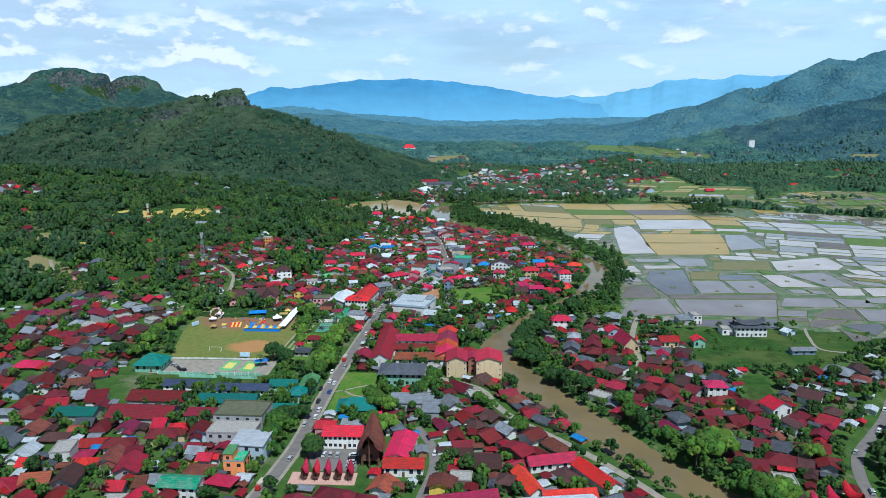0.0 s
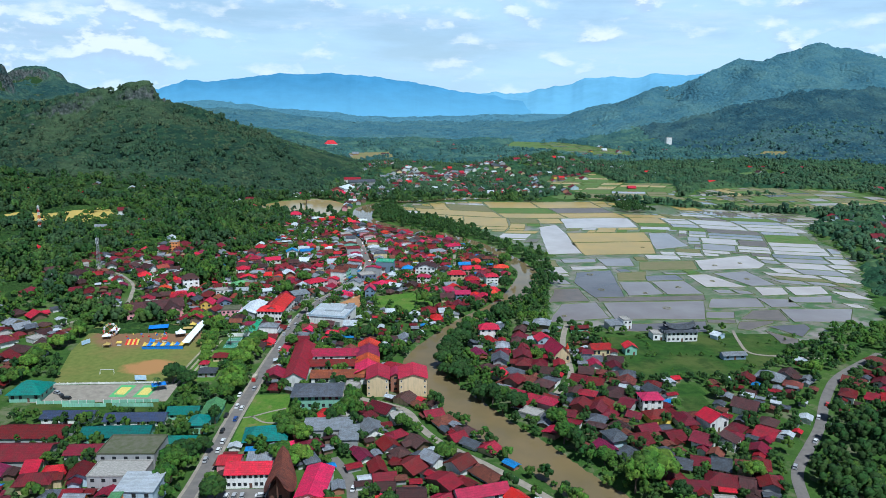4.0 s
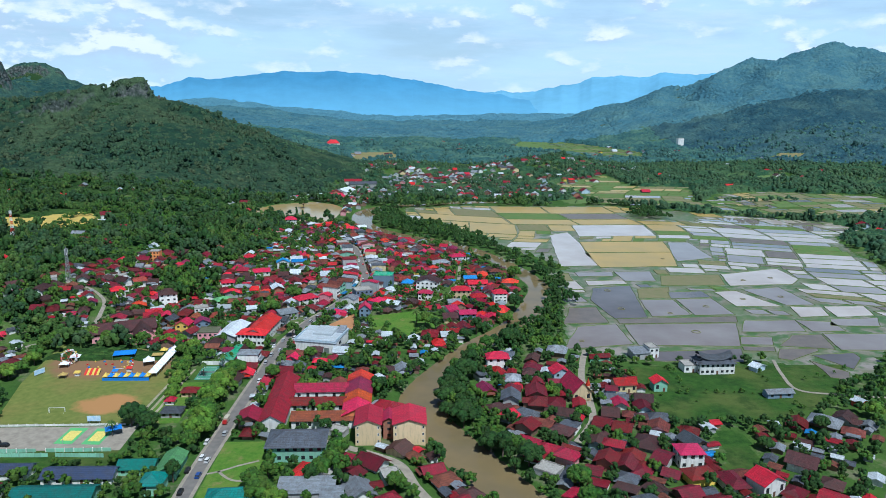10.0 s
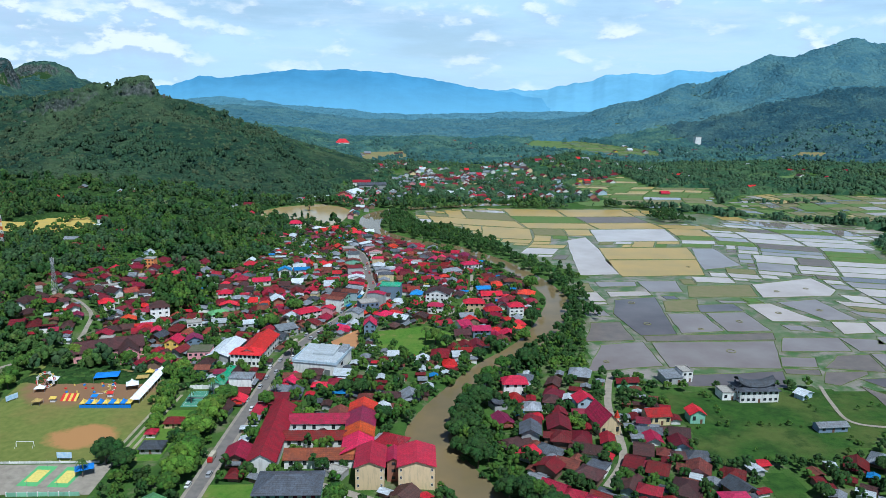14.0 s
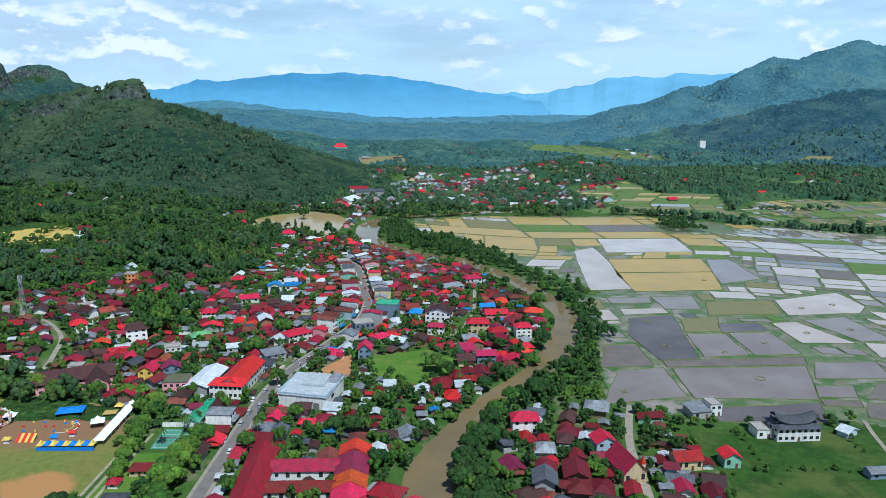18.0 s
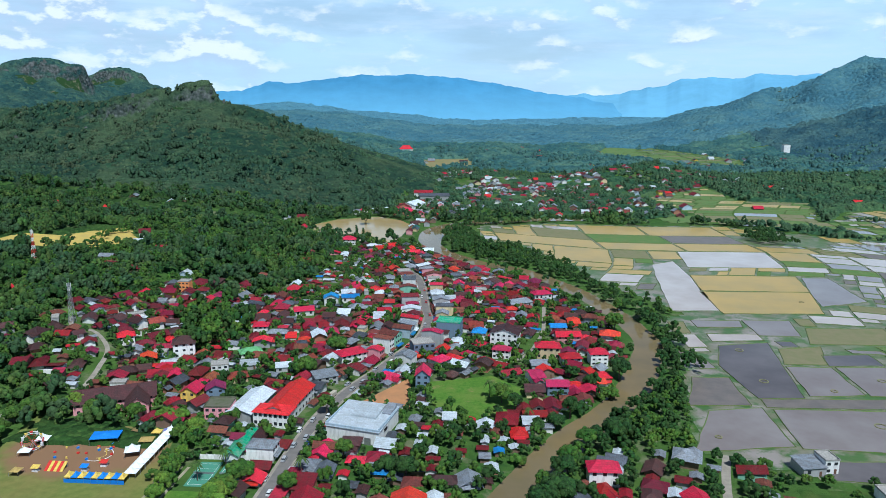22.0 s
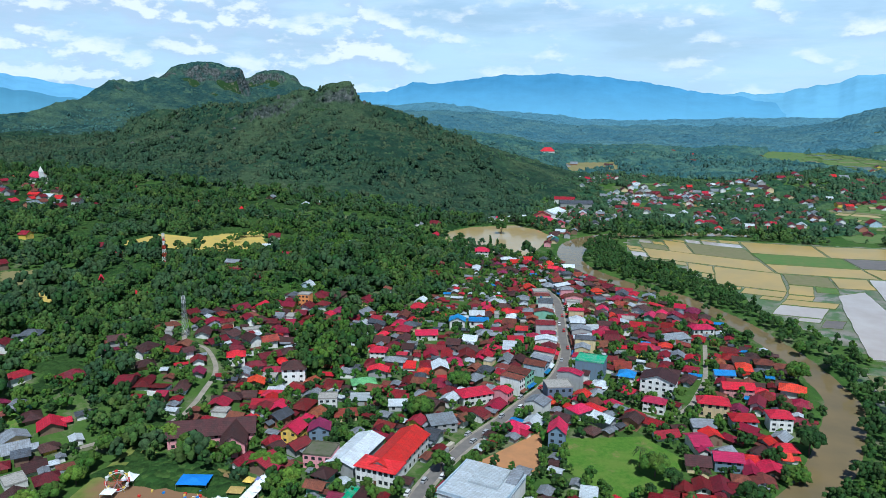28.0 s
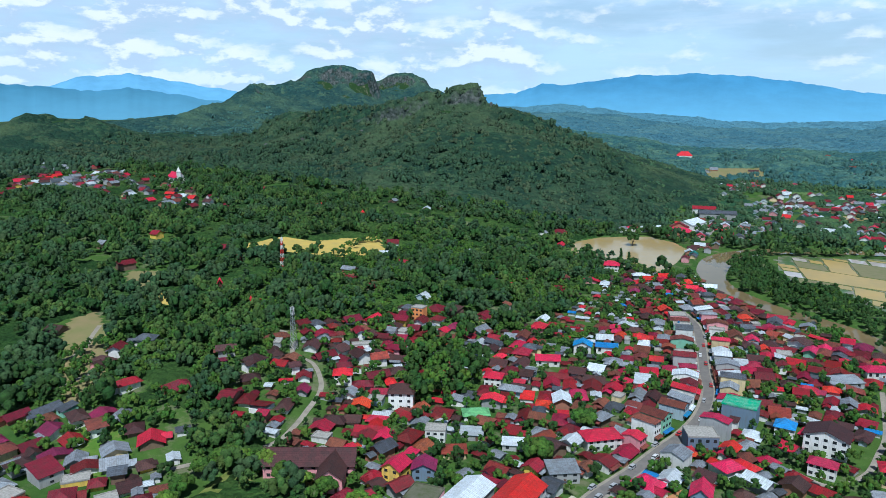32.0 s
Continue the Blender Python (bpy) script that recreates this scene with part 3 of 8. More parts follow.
def put_window(thing, x, y, z, turn, w=1.4, h=1.2, framed=False):
    m = pose(x, y, z, 0, 0, turn) @ Matrix.Diagonal((w, 1, h, 1))
    if framed:
        frame_ob = child("window", WINDOW, thing, m=m)
        child("pane", PANE, frame_ob)
    else:
        child("window", DARK_WINDOW, thing, m=m)


def footprint(x, y, w, d, turn, gap=0.0):
    c, s = math.cos(radians(turn)), math.sin(radians(turn))
    return [(x + (u * c - v * s), y + (u * s + v * c)) for u, v in ((-w / 2 - gap, -d / 2 - gap), (w / 2 + gap, -d / 2 - gap), (w / 2 + gap, d / 2 + gap), (-w / 2 - gap, d / 2 + gap))]


def overlap(a, b):
    for poly in (a, b):
        for i in (0, 1):
            nx, ny = poly[i + 1][1] - poly[i][1], poly[i][0] - poly[i + 1][0]
            pa, pb = [nx * p[0] + ny * p[1] for p in a], [nx * p[0] + ny * p[1] for p in b]
            if max(pa) <= min(pb) or max(pb) <= min(pa):
                return False
    return True


CELL = {}


def is_free(poly):
    """Whether a footprint keeps clear of all that is placed."""
    cx, cy = sum(p[0] for p in poly) / 4, sum(p[1] for p in poly) / 4
    for i in range(-2, 3):
        for j in range(-2, 3):
            for other in CELL.get((int(cx // 20) + i, int(cy // 20) + j), ()):
                if overlap(poly, other):
                    return False
    return True


def claim(poly):
    xs, ys = [p[0] for p in poly], [p[1] for p in poly]
    for i in range(int(min(xs) // 20), int(max(xs) // 20) + 1):
        for j in range(int(min(ys) // 20), int(max(ys) // 20) + 1):
            CELL.setdefault((i, j), []).append(poly)


def building(name, x, y, w, d, turn, h, roof, colour, wall, rise=None, label="", category="house", storeys=1, front=0, sides=False, over=0.7, group="", flat=None):
    """A house at a place: walls as the thing itself, the roof, doors and windows as its parts.
    front: how many windows a storey shows on the side that faces -y."""
    z = ground_at(x, y)
    rise = rise if rise is not None else min(w, d) * 0.26
    if roof == "gable":
        body, top = walls_gable(w, d, h, rise), gable_roof(w, d, rise, over)
    elif roof == "cross":
        body, top = walls_box(w, d, h), None
    elif roof == "hip":
        body, top = walls_box(w, d, h - 0.1), hip_roof(w, d, rise, over)
    elif roof == "lean":
        body, top = walls_box(w, d, h - 0.15), lean_roof(w, d, rise)
    else:
        body, top = walls_box(w, d, h), None
    if roof == "cross":
        body, top = walls_gable(d, w, h, rise), None
        body.v = [(-b, a, c) for a, b, c in body.v]
        top = gable_roof(d, w, rise, over)
        top.v = [(-b, a, c) for a, b, c in top.v]
    ob = new(name, body.mesh(name, WALL[wall] if wall in WALL else concrete))
    ob.matrix_basis = pose(x, y, z, 0, 0, turn)
    tagged(ob, label or f"{wall.replace('_', ' ')} walled house under a {colour} metal roof", category, group)
    if top is None:
        child("roof", parapet(w, d, h).mesh("roof", flat or concrete), ob)
    else:
        child("roof", top.mesh("roof", ROOF[colour]), ob, m=pose(0, 0, h))
    tall = h / storeys
    for k in range(storeys):
        for i in range(front):
            wx = -w / 2 + w * (i + 0.5) / front
            if k == 0 and i == front // 2 and front > 1:
                child("door", DOOR, ob, m=pose(wx, -d / 2, 0.1))
            else:
                put_window(ob, wx, -d / 2, tall * (k + 0.55), 0, min(1.5, w / front * 0.6), tall * 0.42)
        if sides:
            n = max(1, int(d / 4))
            for i in range(n):
                wy = -d / 2 + d * (i + 0.5) / n
                for sx in (-1, 1):
                    put_window(ob, sx * w / 2, wy, tall * (k + 0.55), 90 * sx, 1.3, tall * 0.42)
    claim(footprint(x, y, w, d, turn))
    return ob


# ---------- ground ----------


def steps(*spans):
    out = []
    for a, b, step in spans:
        out += list(np.linspace(a, b, max(2, int(round((b - a) / step)) + 1))[:-1])
    return np.array(out + [spans[-1][1]])


gx = steps((-4200, -1300, 60), (-1300, -340, 14), (-340, 340, 4), (340, 1200, 16), (1200, 4200, 60))
gy = steps((-900, 60, 40), (60, 1150, 4), (1150, 2000, 13), (2000, 4980, 45))
mx, my = np.meshgrid(gx, gy)
mz = land(mx.ravel(), my.ravel())
cols, lines = len(gx), len(gy)
index = np.arange(cols * lines).reshape(lines, cols)
quads = np.stack([index[:-1, :-1], index[:-1, 1:], index[1:, 1:], index[1:, :-1]], -1).reshape(-1, 4)

gm = Shader("grass_and_soil", 0.95, 0, 0.15)
broad = gm.range(gm.noise(0.012, 5, 0.6), 0.40, 0.62)
small = gm.range(gm.noise(0.12, 5, 0.65), 0.35, 0.68)
turf = gm.mix(small, (0.028, 0.070, 0.014), (0.056, 0.120, 0.021))
turf = gm.mix(gm.range(broad, 0, 1, 0, 0.45), turf, (0.085, 0.135, 0.028))
soil = gm.range(gm.noise(0.055, 6, 0.7), 0.53, 0.64)
height = gm.node("ShaderNodeSeparateXYZ")
gm.link(gm.place(), height.inputs[0])
turf = gm.mix(gm.range(height.outputs[2], 32, 60), turf, (0.018, 0.045, 0.013))
turf = gm.mix(gm.range(soil, 0, 1, 0, 0.5), turf, (0.22, 0.185, 0.135))
gm.bump(gm.noise(1.4, 5), 0.25)
gm.colour(turf)
ground = new("ground", big_mesh("ground", np.stack([mx.ravel(), my.ravel(), mz], 1), quads, mat=gm.mat))
tagged(ground, "grassy valley floor rising into hills", "ground", kind="structure")

# ---------- water ----------


def water_mat(name, mud, clear, rough=0.06):
    s = Shader(name, rough, 0, 0.5)
    s.bsdf.inputs["IOR"].default_value = 1.33
    c = s.mix(s.range(s.noise(0.03, 4, 0.6), 0.35, 0.65), mud, clear)
    s.bump(s.noise(0.6, 4, 0.6), 0.02, 0.5)
    return s.colour(c).mat


river_water = water_mat("muddy_river_water", (0.195, 0.142, 0.068), (0.150, 0.118, 0.062), 0.06)
pond_water = water_mat("muddy_pond_water", (0.37, 0.26, 0.095), (0.36, 0.28, 0.15), 0.16)


def ribbon(name, line, half, z, mat, label, category="road", lift=None, kind="structure", thick=0.0):
    """A strip along a line; half: its half width, or a column of the line."""
    p = np.asarray(line, float)
    way = np.gradient(p[:, :2], axis=0)
    way /= np.linalg.norm(way, axis=1)[:, None] + 1e-9
    side = np.stack([-way[:, 1], way[:, 0]], 1)
    hw = p[:, 2:3] if half is None else half
    rows = [p[:, :2] + side * hw * k for k in (1, 0.33, -0.33, -1)]
    zs = [np.full(len(p), z) if lift is None else land(r[:, 0], r[:, 1]) + lift for r in rows]
    v = np.concatenate([np.column_stack([r, h]) for r, h in zip(rows, zs)])
    n, q = len(p), []
    for k in range(3):
        for i in range(n - 1):
            a = k * n + i
            q.append((a, a + n, a + n + 1, a + 1))
    return tagged(new(name, big_mesh(name, v, q, mat=mat)), label, category, kind=kind)


wide = RIVER_LINE.copy()
wide[:, 2] += 6
ribbon("river_water", wide, None, WATER_Z, river_water, "muddy brown river bending through the town", "water")
pond_ob = new("pond_water", mesh_from("pond_water", [(x, y, -0.55) for x, y in POND], [tuple(reversed(range(len(POND))))], pond_water))
tagged(pond_ob, "still muddy pond beside the town", "water", kind="structure")

MAIN_LINE, LEFT_LINE, RIGHT_LINE = chain(MAIN_ROAD), chain(LEFT_ROAD), chain(RIGHT_ROAD)
BANK_LINE, SIDE_LINE, CHURCH_LINE, EAST_LINE = chain(BANK_ROAD), chain(SIDE_LANE), chain(CHURCH_LANE), chain(EAST_LANE)
ribbon("pavement_main", MAIN_LINE, 4.0, 0, path_mat, "dusty concrete road verges", "pavement", 0.08)
ribbon("road_main", MAIN_LINE, 2.5, 0, asphalt, "worn grey asphalt main road", "road", 0.16)
ribbon("road_left", LEFT_LINE, 1.3, 0, path_mat, "narrow pale concrete road", "road", 0.25)
ribbon("road_right", RIGHT_LINE, 2.4, 0, asphalt, "grey asphalt road on the east bank", "road", 0.14)
ribbon("road_bank", BANK_LINE, 1.9, 0, path_mat, "pale lane along the river houses", "road", 0.12)
ribbon("road_side", SIDE_LINE, 2.2, 0, asphalt, "narrow grey side street", "road", 0.12)
ribbon("path_meadow", chain([(220, 476), (214, 456), (211, 434), (229, 427), (262, 421)]), 1.0, 0, path_mat, "pale curved path across the meadow", "path", 0.3)
ribbon("road_church", CHURCH_LINE, 1.8, 0, path_mat, "pale earth lane by the church", "road", 0.13)
ribbon("road_east", EAST_LINE, 1.3, 0, path_mat, "grey lane through the houses", "road", 0.13)

ROADS = [(MAIN_LINE, 4.2), (LEFT_LINE, 3.2), (RIGHT_LINE, 4.6), (BANK_LINE, 3.2), (SIDE_LINE, 3.0), (CHURCH_LINE, 2.8), (EAST_LINE, 2.8)]


def flat_area(name, outline, lift, mat, label, category="ground", thick=0.05):
    z = [ground_at(x, y) + lift for x, y in outline]
    s = Solid().sheet([(x, y, q) for (x, y), q in zip(outline, z)], thick)
    return tagged(new(name, s.mesh(name, mat)), label, category, kind="structure")


OPEN = []


def keep_open(outline):
    OPEN.append(outline)
    return outline


pitch = Shader("worn_pitch_grass", 0.95, 0, 0.15)
worn = pitch.range(pitch.noise(0.022, 4, 0.55), 0.46, 0.60)
green = pitch.mix(pitch.range(pitch.noise(0.3, 4), 0.3, 0.7), (0.11, 0.14, 0.03), (0.17, 0.19, 0.05))
turned = pitch.mix(pitch.range(worn, 0, 1, 0, 0.35), green, (0.26, 0.15, 0.07))
where = pitch.node("ShaderNodeSeparateXYZ")
pitch.link(pitch.place(), where.inputs[0])


def worn_patch(base, cx, cy, rx, ry, colour, rag):
    """Bare ground in a ragged oval that feet have worn."""
    total = None
    for axis, c, r in ((0, cx, rx), (1, cy, ry)):
        d = pitch.node("ShaderNodeMath", operation="SUBTRACT")
        pitch.link(where.outputs[axis], d.inputs[0])
        d.inputs[1].default_value = c
        q = pitch.node("ShaderNodeMath", operation="DIVIDE")
        pitch.link(d.outputs[0], q.inputs[0])
        q.inputs[1].default_value = r
        p = pitch.node("ShaderNodeMath", operation="POWER")
        pitch.link(q.outputs[0], p.inputs[0])
        p.inputs[1].default_value = 2
        if total is None:
            total = p.outputs[0]
        else:
            a = pitch.node("ShaderNodeMath", operation="ADD")
            pitch.link(total, a.inputs[0])
            pitch.link(p.outputs[0], a.inputs[1])
            total = a.outputs[0]
    n = pitch.node("ShaderNodeMath", operation="MULTIPLY_ADD")
    pitch.link(pitch.noise(0.09, 5, 0.65), n.inputs[0])
    n.inputs[1].default_value = rag
    pitch.link(total, n.inputs[2])
    return pitch.mix(pitch.range(n.outputs[0], 1.0 + rag * 0.5, 0.55 + rag * 0.5), base, colour)


turned = worn_patch(turned, -160, 480, 39, 25, (0.215, 0.125, 0.068), 1.0)
turned = worn_patch(turned, -141, 426, 17, 12, (0.36, 0.19, 0.075), 1.6)
pitch.colour(turned)
sward = Shader("lawn", 0.95, 0, 0.15)
blades = sward.mix(sward.range(sward.noise(0.45, 5, 0.7), 0.35, 0.68), (0.055, 0.135, 0.016), (0.10, 0.195, 0.026))
blades = sward.mix(sward.range(sward.noise(0.07, 4, 0.6), 0.44, 0.62, 0, 0.7), blades, (0.13, 0.185, 0.035))
blades = sward.mix(sward.range(sward.noise(0.11, 5, 0.7), 0.57, 0.68, 0, 0.75), blades, (0.20, 0.17, 0.07))
sward.bump(sward.noise(1.6, 4), 0.15)
lawn = sward.colour(blades).mat
# grass darkened in its colour for cloud shade over the east bank meadow
mead = Shader("meadow_grass", 0.95, 0, 0.15)
tuft = mead.mix(mead.range(mead.noise(0.25, 5, 0.65), 0.35, 0.68), (0.020, 0.056, 0.010), (0.044, 0.102, 0.016))
tuft = mead.mix(mead.range(mead.noise(0.03, 4, 0.6), 0.45, 0.62, 0, 0.6), tuft, (0.10, 0.115, 0.032))
tuft = mead.mix(mead.range(mead.noise(0.07, 5, 0.7), 0.52, 0.62, 0, 0.7), tuft, (0.020, 0.048, 0.010))
mead.bump(mead.noise(1.5, 4), 0.2)
meadow = mead.colour(tuft).mat
FIELD = keep_open([(-184, 404), (-122, 404), (-120, 452), (-129, 500), (-200, 510), (-196, 454)])
flat_area("sports_field", FIELD, 0.10, pitch.mat, "worn grass sports field with bare red earth", "sports field")
GREEN = keep_open([(-16, 537), (-20, 566), (14, 577), (30, 560), (27, 535), (4, 520)])
flat_area("lawn_park", GREEN, 0.10, lawn, "bright green open lawn among houses", "lawn")
DIRT = keep_open([(-55, 533), (-30, 572), (-27, 532), (-40, 534)])
flat_area("earth_lot", DIRT, 0.14, earth, "cleared lot of orange bare earth", "ground")
PLAZA = keep_open([(-186, 380), (-118, 379), (-118, 402), (-186, 402)])
flat_area("plaza", PLAZA, 0.06, path_mat, "pale concrete yard beside the sports field", "pavement")
PARK = keep_open([(-76, 332), (-75, 385), (-58, 385), (-50, 352), (-58, 330)])
flat_area("lawn_roadside", PARK, 0.08, lawn, "green roadside lawn with a footpath", "lawn")


for k, line in enumerate(([(-76, 358), (-71, 360), (-65, 364), (-57, 368)], [(-72, 360), (-65, 353), (-56, 352)])):
    ribbon(f"footpath_{k + 1}", chain(line), 0.6, 0, path_mat, "pale trodden footpath across the lawn", "path", 0.16)

MEADOW = keep_open([(128, 398), (182, 394), (205, 408), (240, 440), (262, 470), (205, 470), (130, 470), (128, 445)])
MEADOW_2 = keep_open([(134, 352), (152, 350), (163, 388), (146, 390)])


def drape(name, outline, lift, mat, label, category="ground", step=3.0):
    """A patch of ground cover that follows the land."""
    xs, ys = [p[0] for p in outline], [p[1] for p in outline]
    gx_, gy_ = np.arange(min(xs), max(xs) + step, step), np.arange(min(ys), max(ys) + step, step)
    px, py = np.meshgrid(gx_, gy_)
    px, py = px.ravel(), py.ravel()
    wob = 2.2 * (soft_noise(px, py, 9, 55, 2) - 0.5) * 2
    keep = inside(px + wob, py + wob[::-1], outline)
    n, lines_n = len(gx_), len(gy_)
    pz = land(px, py) + lift
    ok = keep.reshape(lines_n, n)
    idx = np.arange(n * lines_n).reshape(lines_n, n)
    full = ok[:-1, :-1] & ok[:-1, 1:] & ok[1:, 1:] & ok[1:, :-1]
    q = np.stack([idx[:-1, :-1], idx[:-1, 1:], idx[1:, 1:], idx[1:, :-1]], -1)[full]
    used = np.unique(q)
    back = np.zeros(n * lines_n, int)
    back[used] = np.arange(len(used))
    me = big_mesh(name, np.stack([px, py, pz], 1)[used], back[q], mat=mat)
    return tagged(new(name, me), label, category, kind="structure")


keep_open([(-110, 453), (-86, 453), (-86, 478), (-110, 478)])
VERGE_2 = keep_open([(-118, 404), (-101, 404), (-99, 452), (-116, 452)])
flat_area("lawn_tracks", VERGE_2, 0.09, lawn, "grass plots between the tracks and the road", "lawn")
track = plain("pale_track", (0.33, 0.30, 0.22), 0.95, other=(0.20, 0.19, 0.10), scale=0.3)
for k in range(3):
    ribbon(f"track_{k + 1}", chain([(-122 + 3.2 * k, 400), (-120 + 3.2 * k, 440), (-118 + 3.2 * k, 470)]), 0.7, 0, track, "pale foot track beside the sports field", "track", 0.13)
ripe = plain("ripe_rice", (0.50, 0.36, 0.08), 0.95, other=(0.40, 0.31, 0.09), scale=0.1)
olive_field = plain("dry_pasture", (0.17, 0.17, 0.06), 0.95, other=(0.24, 0.18, 0.09), scale=0.08)

# ---------- paddies ----------
dike = plain("grassy_dike", (0.085, 0.16, 0.03), 0.95, other=(0.13, 0.12, 0.06), scale=0.35)
PADDY = {
    "grey": water_mat("grey_paddy_water", (0.185, 0.155, 0.145), (0.235, 0.21, 0.20)),
    "pale": water_mat("pale_paddy_water", (0.37, 0.315, 0.285), (0.45, 0.40, 0.365), 0.14),
    "dark": water_mat("dark_paddy_water", (0.09, 0.08, 0.082), (0.135, 0.12, 0.12), 0.04),
    "yellow": water_mat("yellow_muddy_paddy", (0.42, 0.285, 0.085), (0.33, 0.245, 0.09), 0.35),
    "olive": plain("stubble_mud", (0.19, 0.165, 0.09), 0.8, other=(0.14, 0.15, 0.06), scale=0.15),
    "green": plain("young_rice", (0.075, 0.155, 0.035), 0.9, other=(0.125, 0.16, 0.05), scale=0.1),
    "mud": plain("wet_mud", (0.17, 0.14, 0.12), 0.4, other=(0.11, 0.095, 0.085), scale=0.15),
}
WORDS = {"grey": "flooded rice paddy with grey water", "pale": "flooded rice paddy with pale reflecting water", "dark": "flooded rice paddy with dark water",
         "yellow": "rice paddy flooded with yellow muddy water", "olive": "drained rice paddy of olive stubble", "green": "rice paddy of young green rice", "mud": "rice paddy of wet brown mud"}
PADDIES = []


def paddy(kind, *corners, lift=0.0, grow=2.0):
    """A paddy with a low earth bank round it and its water or mud inside."""
    c = [Vector(p) for p in corners]
    if sum(a.x * b.y - b.x * a.y for a, b in zip(c, c[1:] + c[:1])) < 0:
        c.reverse()
    hub = sum(c, Vector((0, 0))) / len(c)
    c = [p + (p - hub).normalized() * grow for p in c]
    line = []
    for a, b in zip(c, c[1:] + c[:1]):
        n = max(1, int((b - a).length / 9))
        side = Vector((b.y - a.y, a.x - b.x)).normalized()
        for i in range(n):
            wob = (random.random() - 0.5) * (1.1 if i else 0.3)
            line.append(a.lerp(b, i / n) + side * wob)
    mid = sum(line, Vector((0, 0))) / len(line)
    z = ground_at(mid.x, mid.y) + lift
    inner = [p + (mid - p).normalized() * min(1.3, (mid - p).length * 0.2) for p in line]
    k = len(line)
    v = [(p.x, p.y, z - 0.5) for p in line] + [(*(p + (mid - p).normalized() * 0.35), z + 0.42) for p in line] + [(p.x, p.y, z - 0.2) for p in inner]
    f = []
    for i in range(k):
        j = (i + 1) % k
        f += [(i, j, k + j, k + i), (k + i, k + j, 2 * k + j, 2 * k + i)]
    ob = new("paddy_field", mesh_from("paddy_bank", v, f, dike))
    tagged(ob, WORDS[kind] + " inside low grassy dikes", "rice paddy", "valley rice paddies")
    flat = [p + (mid - p).normalized() * 0.85 for p in line]
    child("water" if kind in ("grey", "pale", "dark", "yellow") else "mud", mesh_from("paddy_surface", [(p.x, p.y, z + 0.2) for p in flat], [tuple(range(k))], PADDY[kind]), ob)
    PADDIES.append([tuple(p) for p in c])
    return ob


paddy("grey", (153, 543), (229, 545), (211, 501), (150, 504))
paddy("dark", (150, 491), (209, 496), (200, 474), (146, 477))
paddy("grey", (120, 539), (146, 544), (145, 506), (101, 498))
paddy("mud", (152, 556), (236, 561), (231, 548), (151, 546))
paddy("dark", (155, 635), (187, 643), (173, 560), (150, 558), (146, 603))
paddy("mud", (124, 582), (143, 583), (142, 549), (112, 547))
paddy("grey", (183, 602), (207, 602), (206, 566), (178, 562))
paddy("grey", (211, 603), (238, 605), (238, 566), (210, 565))
paddy("dark", (213, 623), (239, 626), (239, 609), (209, 606))
paddy("olive", (191, 632), (217, 638), (207, 609), (184, 608))
paddy("grey", (189, 690), (220, 691), (214, 659), (189, 659))
paddy("grey", (154, 688), (185, 689), (182, 675), (154, 673))
paddy("pale", (156, 659), (186, 660), (186, 649), (155, 645))
paddy("olive", (226, 675), (276, 678), (267, 646), (215, 644))
paddy("pale", (281, 680), (340, 700), (339, 664), (325, 648), (272, 643))
paddy("grey", (276, 630), (309, 637), (310, 589), (289, 588))
paddy("pale", (250, 623), (268, 626), (283, 585), (250, 586))
paddy("grey", (240, 551), (274, 551), (268, 528), (227, 528))
paddy("grey", (221, 517), (239, 516), (233, 503), (215, 504))
paddy("mud", (214, 500), (231, 498), (228, 491), (212, 493))
paddy("pale", (290, 583), (311, 581), (305, 562), (284, 559))
paddy("pale", (316, 583), (345, 584), (338, 562), (311, 559))
paddy("grey", (303, 553), (337, 556), (326, 538), (295, 540))
paddy("grey", (276, 551), (298, 547), (296, 529), (275, 528))
paddy("mud", (256, 519), (275, 521), (268, 495), (238, 501))
paddy("grey", (279, 522), (331, 521), (311, 492), (273, 493))
paddy("mud", (235, 494), (257, 495), (255, 491), (232, 477), (226, 480))
paddy("dark", (249, 484), (275, 487), (274, 479), (260, 463))
paddy("mud", (242, 474), (253, 457), (247, 447), (240, 451))
paddy("yellow", (183, 764), (268, 768), (252, 711), (182, 706))
paddy("yellow", (191, 818), (279, 821), (269, 771), (184, 768))
paddy("pale", (166, 855), (189, 872), (186, 800), (180, 714), (146, 711), (158, 800))
paddy("grey", (284, 817), (305, 817), (301, 747), (261, 730), (271, 772))

YELLOW_ZONE = [(100, 845), (62, 893), (24, 935), (20, 1060), (200, 1055), (271, 929), (283, 871), (284, 821), (180, 705), (170, 790)]
ORANGE_ZONE = [(270, 955), (360, 942), (345, 905), (274, 895)]
ISLET = [(296, 1000), (340, 1048), (362, 1034), (385, 1001), (366, 958), (300, 958)]
PADDY_LAND = [(112, 560), (128, 640), (126, 690), (150, 705), (120, 760), (100, 800), (87, 850), (62, 890), (50, 926), (22, 928), (8, 965), (4, 1045), (86, 1069), (228, 1063), (285, 1075), (420, 1004), (540, 945),
              (545, 880), (490, 850), (455, 760), (448, 690), (420, 640), (372, 560), (345, 500), (318, 478), (286, 478), (278, 455), (240, 440), (222, 470), (205, 474), (145, 474), (100, 495)]
rice = random.Random(41)


